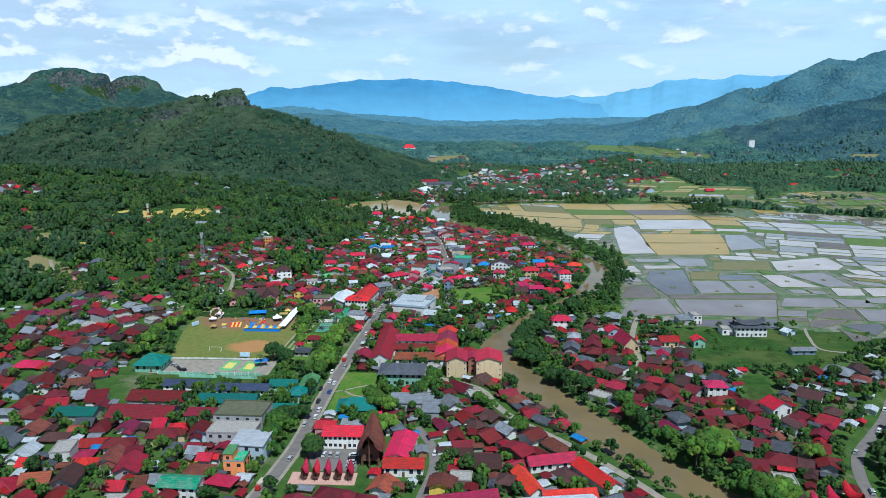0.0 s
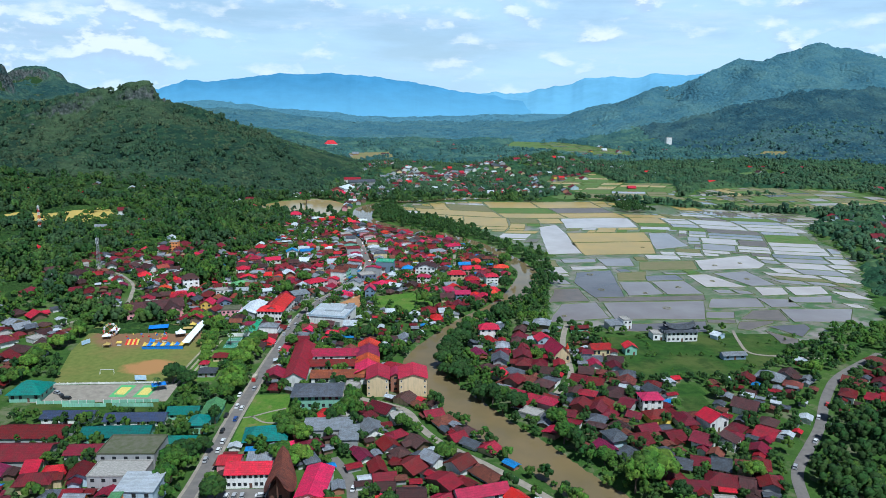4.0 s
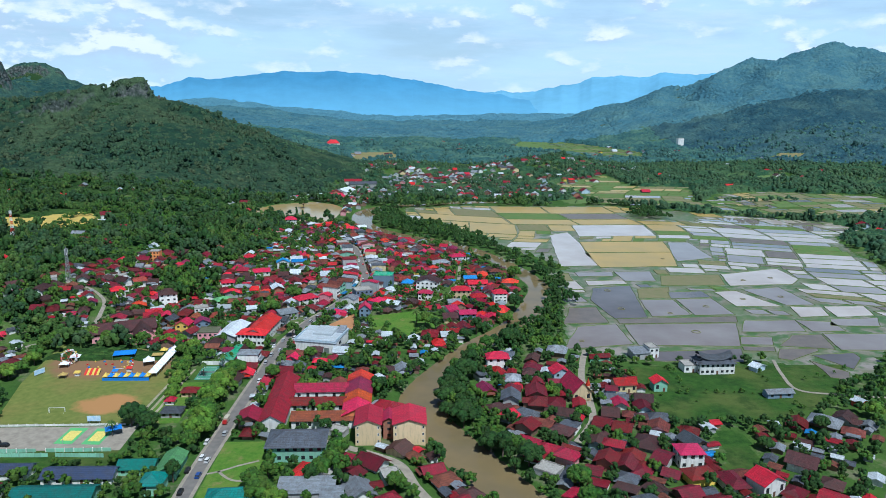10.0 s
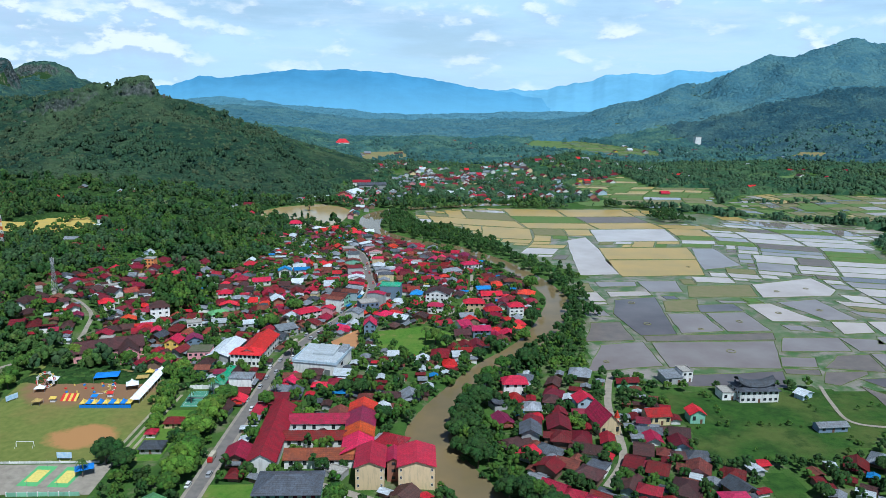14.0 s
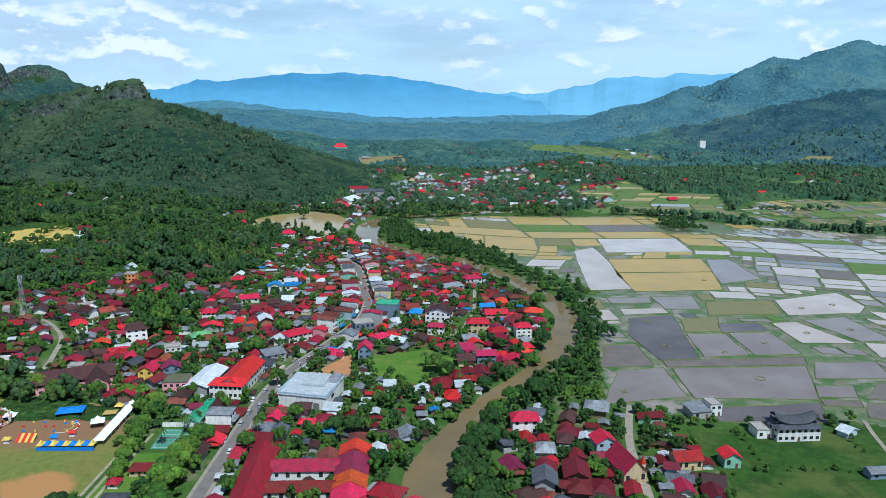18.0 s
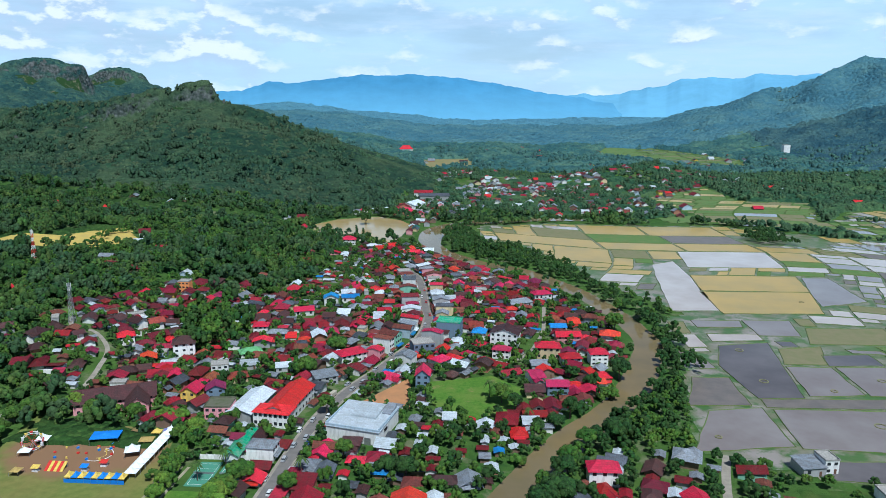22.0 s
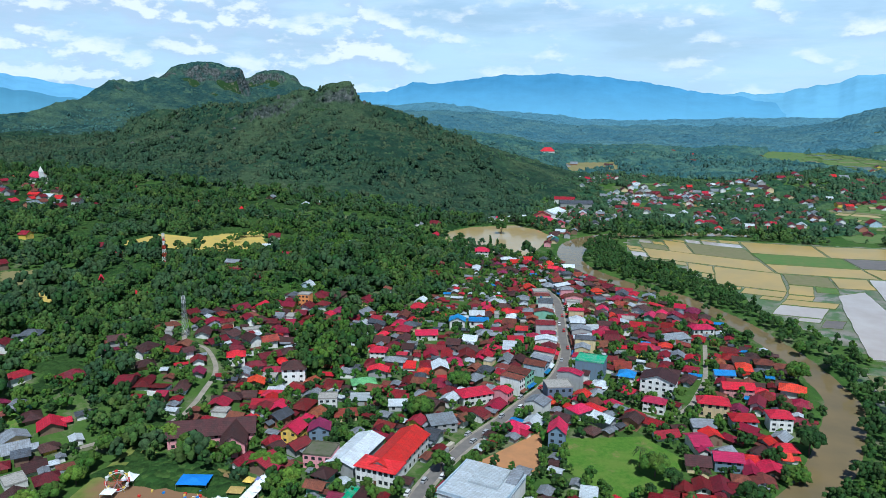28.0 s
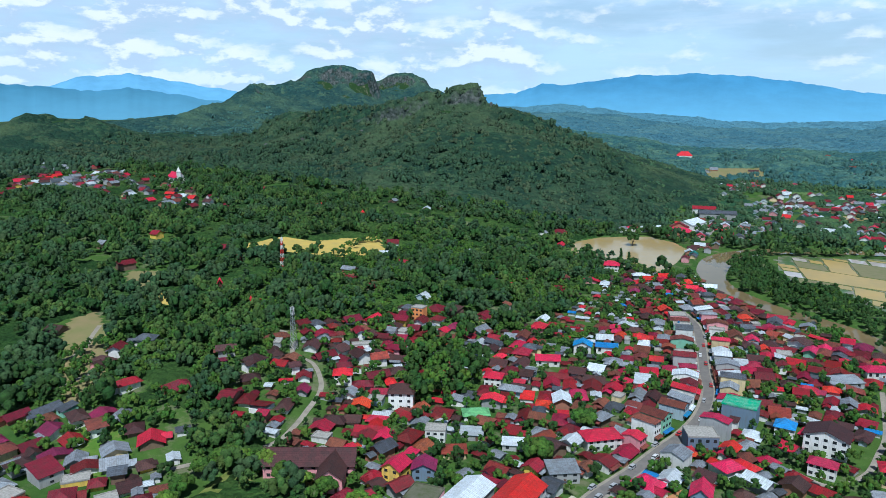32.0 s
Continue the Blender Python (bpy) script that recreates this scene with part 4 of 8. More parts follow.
def split_land(x0, y0, x1, y1, turn, origin, out):
    """Cuts a block into uneven fields."""
    w, d = x1 - x0, y1 - y0
    big = 2.4 if inside([origin[0] + (x0 + x1) / 2], [origin[1] + (y0 + y1) / 2], YELLOW_ZONE)[0] else 1.0
    if (w < 62 * big and d < 30 * big) or (w * d < big * rice.uniform(600, 1900)):
        out.append([(x0, y0), (x1, y0), (x1, y1), (x0, y1)])
        return
    t = rice.uniform(0.36, 0.64)
    if w > d * 1.7:
        x = x0 + w * t
        split_land(x0, y0, x, y1, turn, origin, out), split_land(x, y0, x1, y1, turn, origin, out)
    else:
        y = y0 + d * t
        split_land(x0, y0, x1, y, turn, origin, out), split_land(x0, y, x1, y1, turn, origin, out)


def swing(p, turn, origin):
    c, s = math.cos(radians(turn)), math.sin(radians(turn))
    x, y = p[0] + 17 * math.sin(p[1] / 61.0) + 5 * math.sin(p[0] / 23.0), p[1] + 12 * math.sin(p[0] / 53.0 + 1.0) + 4 * math.sin(p[1] / 17.0)
    return origin[0] + x * c - y * s, origin[1] + x * s + y * c


def fill_paddies(zone, turn, origin, size, pick, gap=0.75):
    cells = []
    split_land(-size, -size, size, size, turn, origin, cells)
    taken = [q for q in PADDIES]
    hubs = np.array([np.mean(q, 0) for q in taken])
    while cells:
        cell = cells.pop()
        c = [swing(p, turn, origin) for p in cell]
        mid = (sum(p[0] for p in c) / 4, sum(p[1] for p in c) / 4)
        shrunk = []
        for p in c:
            far = math.hypot(p[0] - mid[0], p[1] - mid[1])
            shrunk.append((mid[0] + (p[0] - mid[0]) * (1 - gap / far), mid[1] + (p[1] - mid[1]) * (1 - gap / far)))
        probe = shrunk + [mid] + [((a[0] + b[0]) / 2, (a[1] + b[1]) / 2) for a, b in zip(shrunk, shrunk[1:] + shrunk[:1])]
        px, py = np.array(probe).T
        within = inside(px, py, zone)
        if not within.any():
            continue
        blocked = not within.all() or inside(px, py, ISLET).any()
        near_ones = [taken[i] for i in np.nonzero(np.hypot(hubs[:, 0] - mid[0], hubs[:, 1] - mid[1]) < 120)[0]]
        blocked = blocked or any(inside(px, py, q).any() or inside([v[0] for v in q], [v[1] for v in q], shrunk).any() for q in near_ones)
        if blocked:
            (x0, y0), (x1, y1) = cell[0], cell[2]
            if (x1 - x0) * (y1 - y0) > 260:
                xm, ym = (x0 + x1) / 2, (y0 + y1) / 2
                if x1 - x0 > y1 - y0:
                    cells += [[(x0, y0), (xm, y0), (xm, y1), (x0, y1)], [(xm, y0), (x1, y0), (x1, y1), (xm, y1)]]
                else:
                    cells += [[(x0, y0), (x1, y0), (x1, ym), (x0, ym)], [(x0, ym), (x1, ym), (x1, y1), (x0, y1)]]
            continue
        paddy(pick(*mid), *shrunk, grow=0.0)


def pick_near(x, y):
    r = rice.random()
    if inside([x], [y], ORANGE_ZONE)[0] or inside([x], [y], YELLOW_ZONE)[0]:
        return "yellow" if r < 0.56 else "olive" if r < 0.66 else "green" if r < 0.82 else "pale"
    if y > 985:
        return "yellow" if r < 0.5 else ("green" if r < 0.7 else "grey")
    return "grey" if r < 0.30 else "pale" if r < 0.72 else "dark" if r < 0.76 else "mud" if r < 0.85 else "olive" if r < 0.92 else "green"


wet = Shader("wet_paddy_land", 0.4, 0, 0.4)
damp = wet.mix(wet.range(wet.noise(0.05, 5, 0.65), 0.40, 0.56), (0.26, 0.225, 0.20), (0.15, 0.145, 0.085))
damp = wet.mix(wet.range(wet.noise(0.09, 5, 0.65), 0.46, 0.56), damp, (0.055, 0.115, 0.022))
damp = wet.mix(wet.range(wet.noise(0.011, 4, 0.6), 0.50, 0.62, 0, 0.6), damp, (0.10, 0.15, 0.045))
wet.colour(damp)
drape("paddy_land", PADDY_LAND, 0.08, wet.mat, "wet muddy ground between rice paddies", step=4.0)
fill_paddies(PADDY_LAND, -8, (250, 780), 330, pick_near)
FAR_PADDY = [(287, 1090), (333, 1070), (406, 1060), (430, 1010), (553, 990), (600, 1064), (486, 1060), (442, 1121), (485, 1240), (500, 1292), (400, 1300), (405, 1480), (253, 1316), (279, 1168)]
fill_paddies(FAR_PADDY, -14, (430, 1230), 300, lambda x, y: rice.choice(["olive", "green", "green", "olive", "grey"] if y < 1180 else ["green", "green", "olive", "green", "yellow"]))
WET_EAST = [(430, 1000), (545, 955), (640, 985), (760, 1030), (770, 1190), (600, 1240), (500, 1200), (450, 1120)]
fill_paddies(WET_EAST, 8, (600, 1090), 260, lambda x, y: rice.choice(["olive", "olive", "green", "grey", "yellow", "pale"]))
HIGH_PADDY = [(323, 2121), (522, 2446), (675, 2068), (617, 1833), (465, 1862)]
fill_paddies(HIGH_PADDY, 10, (480, 2180), 420, lambda x, y: rice.choice(["green", "green", "green", "olive", "grey"]))

paddy("pale", (-87, 1170), (-40, 1179), (-44, 1130), (-82, 1140))
paddy("grey", (-35, 1217), (15, 1214), (10, 1183), (-29, 1169))
paddy("yellow", (87, 1334), (147, 1345), (138, 1291), (89, 1273))

# ---------- landmark buildings ----------
building("apartment_block", 5.5, 388, 14, 16, 0, 10, "gable", "pink", "cream", 2.2, "three-storey cream apartment block under a pink metal roof", "apartment block", 3, 0)
building("apartment_block", -12.5, 388, 11, 16, 0, 10, "gable", "pink", "cream", 2.2, "three-storey pale cream apartment block under a pink metal roof", "apartment block", 3, 0)
building("stair_block", -3.5, 391, 5, 10, 0, 9, "gable", "pink", "brick", 1.4, "brick stair block between two apartment blocks", "stair block", 3, 1)
for block, w in zip([o for o in scene.objects if o.name.startswith("apartment_block")], (14, 11)):
    for k in range(3):
        for sx in (-1, 1):
            put_window(block, sx * (w / 2 - 1.0), -8, 3.2 * k + 1.9, 0, 0.8, 1.3, True)
            put_window(block, sx * w / 2, -3, 3.2 * k + 1.9, 90 * sx, 1.3, 1.3, True)
            put_window(block, sx * w / 2, 3, 3.2 * k + 1.9, 90 * sx, 1.3, 1.3, True)
building("school_hall", -56.5, 419, 11, 52, 0, 5.5, "gable", "wine", "white", 3.2, "long white hall under a dark red metal roof", "hall")
building("school_wing", -38, 432, 26, 8, 0, 5, "cross", "wine", "white", 2.6, "white classroom wing under a dark red metal roof", "school wing", 1, 6)
building("school_wing", -38, 417, 26, 7, 0, 4.5, "cross", "maroon", "white", 2.2, "white classroom wing under a maroon metal roof", "school wing", 1, 6)
building("school_wing", -26, 401, 44, 9, 0, 4.5, "cross", "terracotta", "white", 2.4, "long low wing under a rusty orange roof", "school wing", 1, 8)
for cy, cd, col in ((405, 14, "crimson"), (417, 9, "orange"), (430, 15, "purple"), (442, 9, "scarlet")):
    building("shop_hall", -19, cy, 12, cd - 0.3, 0, 6, "gable", col, "orange", 2.8, f"shop hall section under a {col} metal roof", "shop hall", 2, 0)
building("office_building", -42, 374, 23, 15, 0, 7.5, "hip", "slate", "mint", 3, "two-storey mint green office under a dark grey roof", "office building", 2, 7, True, 1.2)
building("workshop", -34, 341, 21, 10, 0, 4.2, "lean", "grey", "grey", 1.0, "low workshop under grey ribbed metal sheets", "workshop", 1, 3)
building("workshop", -24, 333, 8, 13, 0, 4, "lean", "grey", "grey", 0.8, "small workshop under grey metal sheets", "workshop")
building("pavilion", -61, 336, 17, 12, 4, 3.6, "hip", "teal", "wood", 3.2, "roadside pavilion under a teal hipped roof", "pavilion", 1, 0, False, 1.4)
building("government_hall", -61, 300, 17, 9, 0, 6.5, "cross", "crimson", "white", 2.6, "white two-storey hall under a crimson roof", "hall", 2, 8)
building("government_hall", -34.5, 291, 10, 22, -6, 5.0, "gable", "crimson", "white", 1.6, "white hall under a steep crimson roof", "hall", 1, 3)
building("government_hall", -32, 276, 16, 7, 0, 4.6, "cross", "crimson", "white", 2.4, "low white wing under a crimson roof", "hall", 1, 5)
building("market_shed", -163, 343, 29, 13, -2, 3.2, "cross", "maroon", "grey", 2.6, "long market shed under a maroon metal roof", "market shed")
building("market_shed", -163, 324, 31, 15, -2, 3.2, "cross", "maroon", "grey", 3.0, "long market shed under a maroon metal roof", "market shed")
building("market_shed", -133, 325, 17, 9, 0, 3.2, "cross", "maroon", "grey", 2, "market shed under a maroon metal roof", "market shed")
building("market_shed", -156, 360, 23, 8, -1, 3.1, "cross", "navy", "white", 1.8, "market shed under a dark blue metal roof", "market shed", 1, 5)
building("market_shed", -124, 356, 27, 9, -1, 3.1, "cross", "navy", "white", 1.8, "market shed under a dark blue metal roof", "market shed", 1, 6)
building("market_shed", -127, 341, 29, 11, 0, 3.2, "cross", "teal", "mint", 2.4, "long market shed under a teal metal roof", "market shed", 1, 7)
building("market_shed", -98, 330, 13, 11, 0, 3.2, "hip", "teal", "mint", 2.6, "green market hall under a teal roof", "market shed", 1, 3)
building("market_shed", -104, 362, 14, 8, 0, 3.1, "cross", "teal", "mint", 2, "green market stall hall under a teal roof", "market shed", 1, 3)
building("market_shed", -91, 362, 8, 17, 0, 3.6, "gable", "green", "mint", 2, "market hall under a light green metal roof", "market shed")
building("market_shed", -93, 347, 8, 9, 0, 5, "hip", "teal", "mint", 2.5, "green kiosk under a teal hipped roof", "market shed", 1, 2)
building("prayer_hall", -187, 388, 15, 14, 0, 5, "hip", "teal", "mint", 4, "green prayer hall under a teal hipped roof", "prayer hall", 1, 4, True, 1.2)
building("market_shed", -195, 323, 19, 10, 0, 3.2, "cross", "teal", "grey", 2, "low shed under a dark teal roof", "market shed")
building("concrete_block", -112, 318, 23, 16, -2, 8, "flat", "", "grey", label="unfinished grey block with a mossy flat roof", category="building", storeys=2, front=5, flat=mossy)
building("shop_block", -111, 301, 21, 12, -2, 6.6, "flat", "", "grey", label="grey two-storey shop block with an unfinished flat roof", category="building", storeys=2, front=5)
building("shop_block", -99, 288, 14, 12, -4, 8, "lean", "white", "pale_blue", 1, "pale shop block under light grey roofing", "building", 2, 3)
orange_ob = building("orange_house", -101, 274, 8.5, 8, 0, 6.8, "flat", "", "orange", label="stepped orange house with light green flat roofs", category="house", storeys=2, front=2, sides=True)
child("upper_storey", Solid().box(-4.2, -3.9, 6.8, -0.4, 3.9, 10.0).mesh("upper_storey", WALL["orange"]), orange_ob)
child("roof_slab", Solid().box(-4.5, -4.2, 10.0, -0.1, 4.2, 10.25).mesh("roof_slab", ROOF["green"]), orange_ob, "light green roof slab")
child("roof_slab", Solid().box(0.0, -4.1, 7.3, 4.4, 4.1, 7.5).mesh("roof_slab", ROOF["jade"]), orange_ob, "jade green roof slab")
put_window(orange_ob, -2.3, -3.9, 8.4, 0, 1.2, 1.3)
building("shop_house", -117, 256, 15, 9, -3, 6, "cross", "jade", "white", 1.6, "white shop house under a worn jade green roof", "shop house", 2, 5)
building("courtyard_hall", 29, 283, 20, 7, 14, 4, "cross", "pink", "white", 2.2, "courtyard wing under a crimson roof", "hall", 1, 6)
building("courtyard_hall", 46, 271, 7, 22, 30, 4, "gable", "crimson", "white", 2.2, "courtyard wing under a crimson roof", "hall")
building("courtyard_hall", 18, 265, 6, 18, 20, 4, "gable", "scarlet", "white", 2.0, "courtyard wing under a bright red roof", "hall")
building("courtyard_hall", 33, 256, 20, 6, 8, 4, "cross", "scarlet", "white", 2.0, "courtyard wing under a bright red roof", "hall", 1, 5)
building("covered_hall", 22, 238, 40, 20, 8, 7, "cross", "white", "pale_blue", 3, "large hall under a pale grey metal roof", "hall")
building("long_house", -8, 252, 27, 7, 14, 4, "cross", "pink", "white", 2, "long house under a crimson roof", "house", 1, 5)
building("warehouse", -46, 508, 25, 25, -14, 6.6, "lean", "white", "white", 1.2, "large pale grey warehouse with white roofing", "warehouse")
depot = [o for o in scene.objects if o.name.startswith("warehouse")][0]
child("parapet", Solid().box(-12.7, -12.7, 6.2, 12.7, -12.3, 7.6).box(-12.7, -12.3, 6.2, -12.3, 12.5, 8.0).box(12.3, -12.3, 6.2, 12.7, 12.5, 8.0).mesh("parapet", WALL["pale_blue"]), depot, "pale blue parapet")
child("roof_section", Solid().sheet([(-5, -2, 8.0), (7, -2, 8.0), (7, 11, 9.0), (-5, 11, 9.0)], 1.2).mesh("roof_section", ROOF["white"]), depot, "raised pale roof section")
child("roof_section", Solid().sheet([(7.6, 4, 7.8), (12, 4, 7.8), (12, 12, 9.6), (7.6, 12, 9.6)], 2.0).mesh("roof_section", ROOF["grey"]), depot, "grey roof section")
child("loading_door", Solid().box(6, -12.95, 0, 9, -12.7, 3.4).mesh("loading_door", steel), depot, "steel loading door")
put_window(depot, 12.75, -4, 4.4, 90, 3.5, 1.4)
building("bank_building", -85, 526, 13, 34, -8, 7, "gable", "scarlet", "white", 3, "long white office under a bright red roof", "office building", 2, 4, True)
building("bank_building", -88, 512, 17, 9, -8, 7.4, "hip", "scarlet", "white", 2.4, "white office front under a bright red hipped roof", "office building", 2, 7)
building("shed", -103, 525, 12, 27, -8, 5, "gable", "white", "grey", 2, "open shed under pale metal sheets", "shed")
building("villa", -170, 525, 36, 13, 24, 6.5, "cross", "brown", "pink", 4, "wide villa under a dark brown roof with red awnings", "villa", 2, 8, True, 1.0)
building("villa", -157, 521, 10, 17, 24, 6.5, "gable", "brown", "pink", 3.6, "villa wing under a dark brown gabled roof", "villa", 2, 2)
building("house", -136, 535, 8, 9, -4, 6, "gable", "crimson", "yellow", 2.6, "two-storey yellow house under a crimson roof", "house", 2, 2, True)
building("house", -22.5, 558, 7, 9, 0, 9, "gable", "crimson", "steel_blue", 3, "tall blue-grey house under a crimson roof", "house", 3, 2)
building("hut", -7, 518, 6, 7, 0, 3.4, "lean", "white", "white", 0.6, "small white hut with a pale flat roof", "hut")
building("house", -165, 596, 12, 10, 20, 9, "hip", "brown", "white", 3, "three-storey white house under a brown roof", "house", 3, 3, True)
building("house", -210, 708, 8, 7, 0, 8.5, "flat", "", "orange", label="tall bright orange house with stepped flat roofs", category="house", storeys=3, front=3)
building("guesthouse", 23, 629, 17, 12, -12, 9, "gable", "brown", "white", 3, "white guesthouse under a dark brown roof", "guesthouse", 3, 5, True)
building("house", 20, 606, 10, 6, -12, 6, "hip", "pink", "white", 1.8, "white house under a pink roof", "house", 2, 4)
building("shop_block", -12, 644, 15, 12, -8, 10, "flat", "", "steel_blue", label="dark blue shop block with a green flat roof", category="building", storeys=3, front=0, flat=ROOF["jade"])
building("house", 7, 640, 8, 8, -8, 5, "hip", "blue", "white", 2.4, "white house under a bright blue hipped roof", "house", 1, 2)
building("house", -101, 706, 10, 8, 10, 6, "gable", "blue", "white", 2.4, "white house under a bright blue roof", "house", 2, 2)
building("house", -88, 712, 12, 6, 10, 5, "cross", "blue", "white", 1.6, "house under a bright blue roof", "house", 1, 3)
building("house", -127, 922, 14, 10, 8, 6, "hip", "crimson", "white", 3, "house under a crimson roof beside the pond", "house", 2, 3)
building("house", 47, 609, 14, 8, 0, 7.5, "hip", "crimson", "cream", 2.4, "two-storey cream house under a crimson hipped roof", "house", 2, 4, True)
building("church", 91, 430, 10, 16, 12, 5.5, "gable", "wine", "cream", 5.2, "cream church under a steep dark red roof", "church", 1, 3)
building("house", 87, 450, 9, 8, 8, 6, "gable", "crimson", "pale_blue", 2.6, "pale blue house under a crimson roof", "house", 2, 2)
building("house", 56, 470, 12, 8, 0, 7, "hip", "crimson", "white", 2.6, "white house under a crimson hipped roof", "house", 2, 3)
building("house", 118, 436, 11, 8, 4, 5, "cross", "wine", "cream", 2.2, "cream house under a dark red roof", "house", 1, 4)
building("house", 137, 437, 7, 7, 0, 5, "gable", "crimson", "mint", 2, "mint green house under a crimson roof", "house", 1, 2)
building("house", 122, 360, 10, 9, 0, 7, "hip", "pink", "white", 2, "two-storey white house under a pink roof", "house", 2, 3, True)
building("house", 144, 338, 11, 9, 20, 6, "gable", "crimson", "white", 2.8, "house under a crimson roof", "house", 1, 3)

building("house", -106, 413, 9, 7, 0, 3, "hip", "slate", "grey", 1.8, "low grey house under a dark grey hipped roof", "house", 1, 3)
building("house", -104, 436, 8, 6, 0, 3, "hip", "maroon", "cream", 1.6, "low cream house under a maroon roof", "house", 1, 3)
building("kiosk", -111, 426, 4, 4, 0, 2.6, "hip", "crimson", "white", 1.2, "small white kiosk under a crimson roof", "kiosk", 1, 1)

building("shop_block", -116, 519, 12, 11, 3, 6.2, "flat", "", "pink", label="pink two-storey shop block with a mossy flat roof", category="building", storeys=2, front=4, flat=mossy)
building("house", -126, 540, 9, 8, 20, 5.4, "gable", "purple", "steel_blue", 2.2, "blue-grey house under a purple metal roof", "house", 2, 2)
building("office_building", -67, 595, 16, 10, 36, 5.6, "hip", "crimson", "white", 2.2, "long white office under a crimson hipped roof", "office building", 2, 5)
building("house", -127, 599, 12, 8, 28, 3, "hip", "green", "white", 2, "white house under a pale green hipped roof", "house", 1, 3)
building("house", -135, 571, 9, 7, 18, 5.4, "flat", "", "white", label="white two-storey house with a flat roof", category="house", storeys=2, front=3)
building("house", -122, 561, 10, 8, 26, 3.2, "hip", "terracotta", "cream", 2, "cream house under an orange-red hipped roof", "house", 1, 3)
building("shed", -121, 579, 10, 7, 16, 3, "lean", "white", "grey", 0.8, "grey shed under pale metal sheets", "shed", 1, 2)
building("shed", -101, 577, 9, 6, 16, 3, "lean", "white", "grey", 0.8, "grey shed under pale metal sheets", "shed", 1, 2)
building("house", -133, 640, 9, 8, 10, 5.4, "hip", "crimson", "white", 2, "two-storey white house under a crimson hipped roof", "house", 2, 3)
building("house", -115, 680, 13, 8, 18, 4, "cross", "crimson", "white", 2, "white house under a long crimson roof", "house", 1, 3)
building("house", -202, 601, 9, 8, 30, 5.6, "hip", "scarlet", "white", 2.2, "two-storey white house under a bright red roof", "house", 2, 3)
building("shop_block", -75, 561, 12, 9, 30, 5, "lean", "grey", "grey", 1, "grey shop under weathered metal sheets", "shop", 2, 3)
building("shop_block", -27, 611, 13, 10, 20, 7, "flat", "", "steel_blue", label="dark blue-grey shop block with a flat roof", category="building", storeys=2, front=4)
building("house", -163, 562, 14, 7, 16, 3, "cross", "wine", "white", 2, "long white house under a wine-red roof", "house", 1, 4)
building("house", 59, 598, 11, 8, 8, 5.4, "hip", "crimson", "pale_blue", 2, "pale blue house under a crimson hipped roof", "house", 2, 3)
building("house", 75, 601, 10, 8, 6, 7.4, "hip", "crimson", "white", 2.2, "three-storey white house under a crimson roof", "house", 3, 3)
building("house", 47, 557, 11, 8, 4, 5.4, "cross", "pink", "steel_blue", 1.8, "blue-grey house under a magenta roof", "house", 2, 3)
building("shed", 41, 591, 10, 7, 8, 3, "lean", "grey", "grey", 0.8, "low grey shed under ribbed metal", "shed", 1, 2)
building("house", 43, 579, 8, 7, 14, 4, "gable", "crimson", "wood", 2, "timber house under a crimson gable roof", "house", 1, 2)
building("house", 58, 657, 10, 6, 8, 4, "cross", "blue", "white", 1.6, "white house under a bright blue roof", "house", 1, 3)
building("house", 62, 637, 15, 8, 6, 5, "cross", "crimson", "pink", 2, "long pink house under a crimson roof", "house", 2, 4)
building("house", 33, 525, 11, 6, 6, 3, "cross", "wine", "white", 1.6, "low white house under a wine-red roof", "house", 1, 3)
building("shed", 36, 713, 18, 9, 30, 3.4, "lean", "grey", "grey", 1, "wide shed under blue-grey metal sheets", "shed", 1, 3)
building("house", 54, 735, 14, 8, 20, 4.6, "hip", "crimson", "white", 2, "white house under a crimson hipped roof", "house", 1, 4)

# ---------- houses of the old style, mosque, church ----------
TONGKONAN = ROOF["rust"]


def boat_roof(length, width, eave, mid, tip, thick=0.25, tips=0.35):
    """A saddle roof whose ridge sweeps up to both ends; the ridge runs along y."""
    s, rows = Solid(), []
    for i in range(13):
        t = -1 + 2 * i / 12
        y = t * length / 2
        w = width / 2 * (1 - (1 - tips) * abs(t) ** 2.2)
        ridge = mid + (tip - mid) * t * t
        low = eave + (tip - eave) * 0.55 * abs(t) ** 3
        side = [(w * k, low + (ridge - low) * (1 - k) ** 0.62) for k in (1.0, 0.8, 0.55, 0.25, 0.0)]
        rows.append((y, side))
    for (y0, a), (y1, b) in zip(rows, rows[1:]):
        for (x0, z0), (x1, z1), (u0, v0), (u1, v1) in zip(a, a[1:], b, b[1:]):
            s.sheet([(x0, y0, z0), (u0, y1, v0), (u1, y1, v1), (x1, y0, z1)], thick)
            s.sheet([(-x1, y0, z1), (-u1, y1, v1), (-u0, y1, v0), (-x0, y0, z0)], thick)
    return s


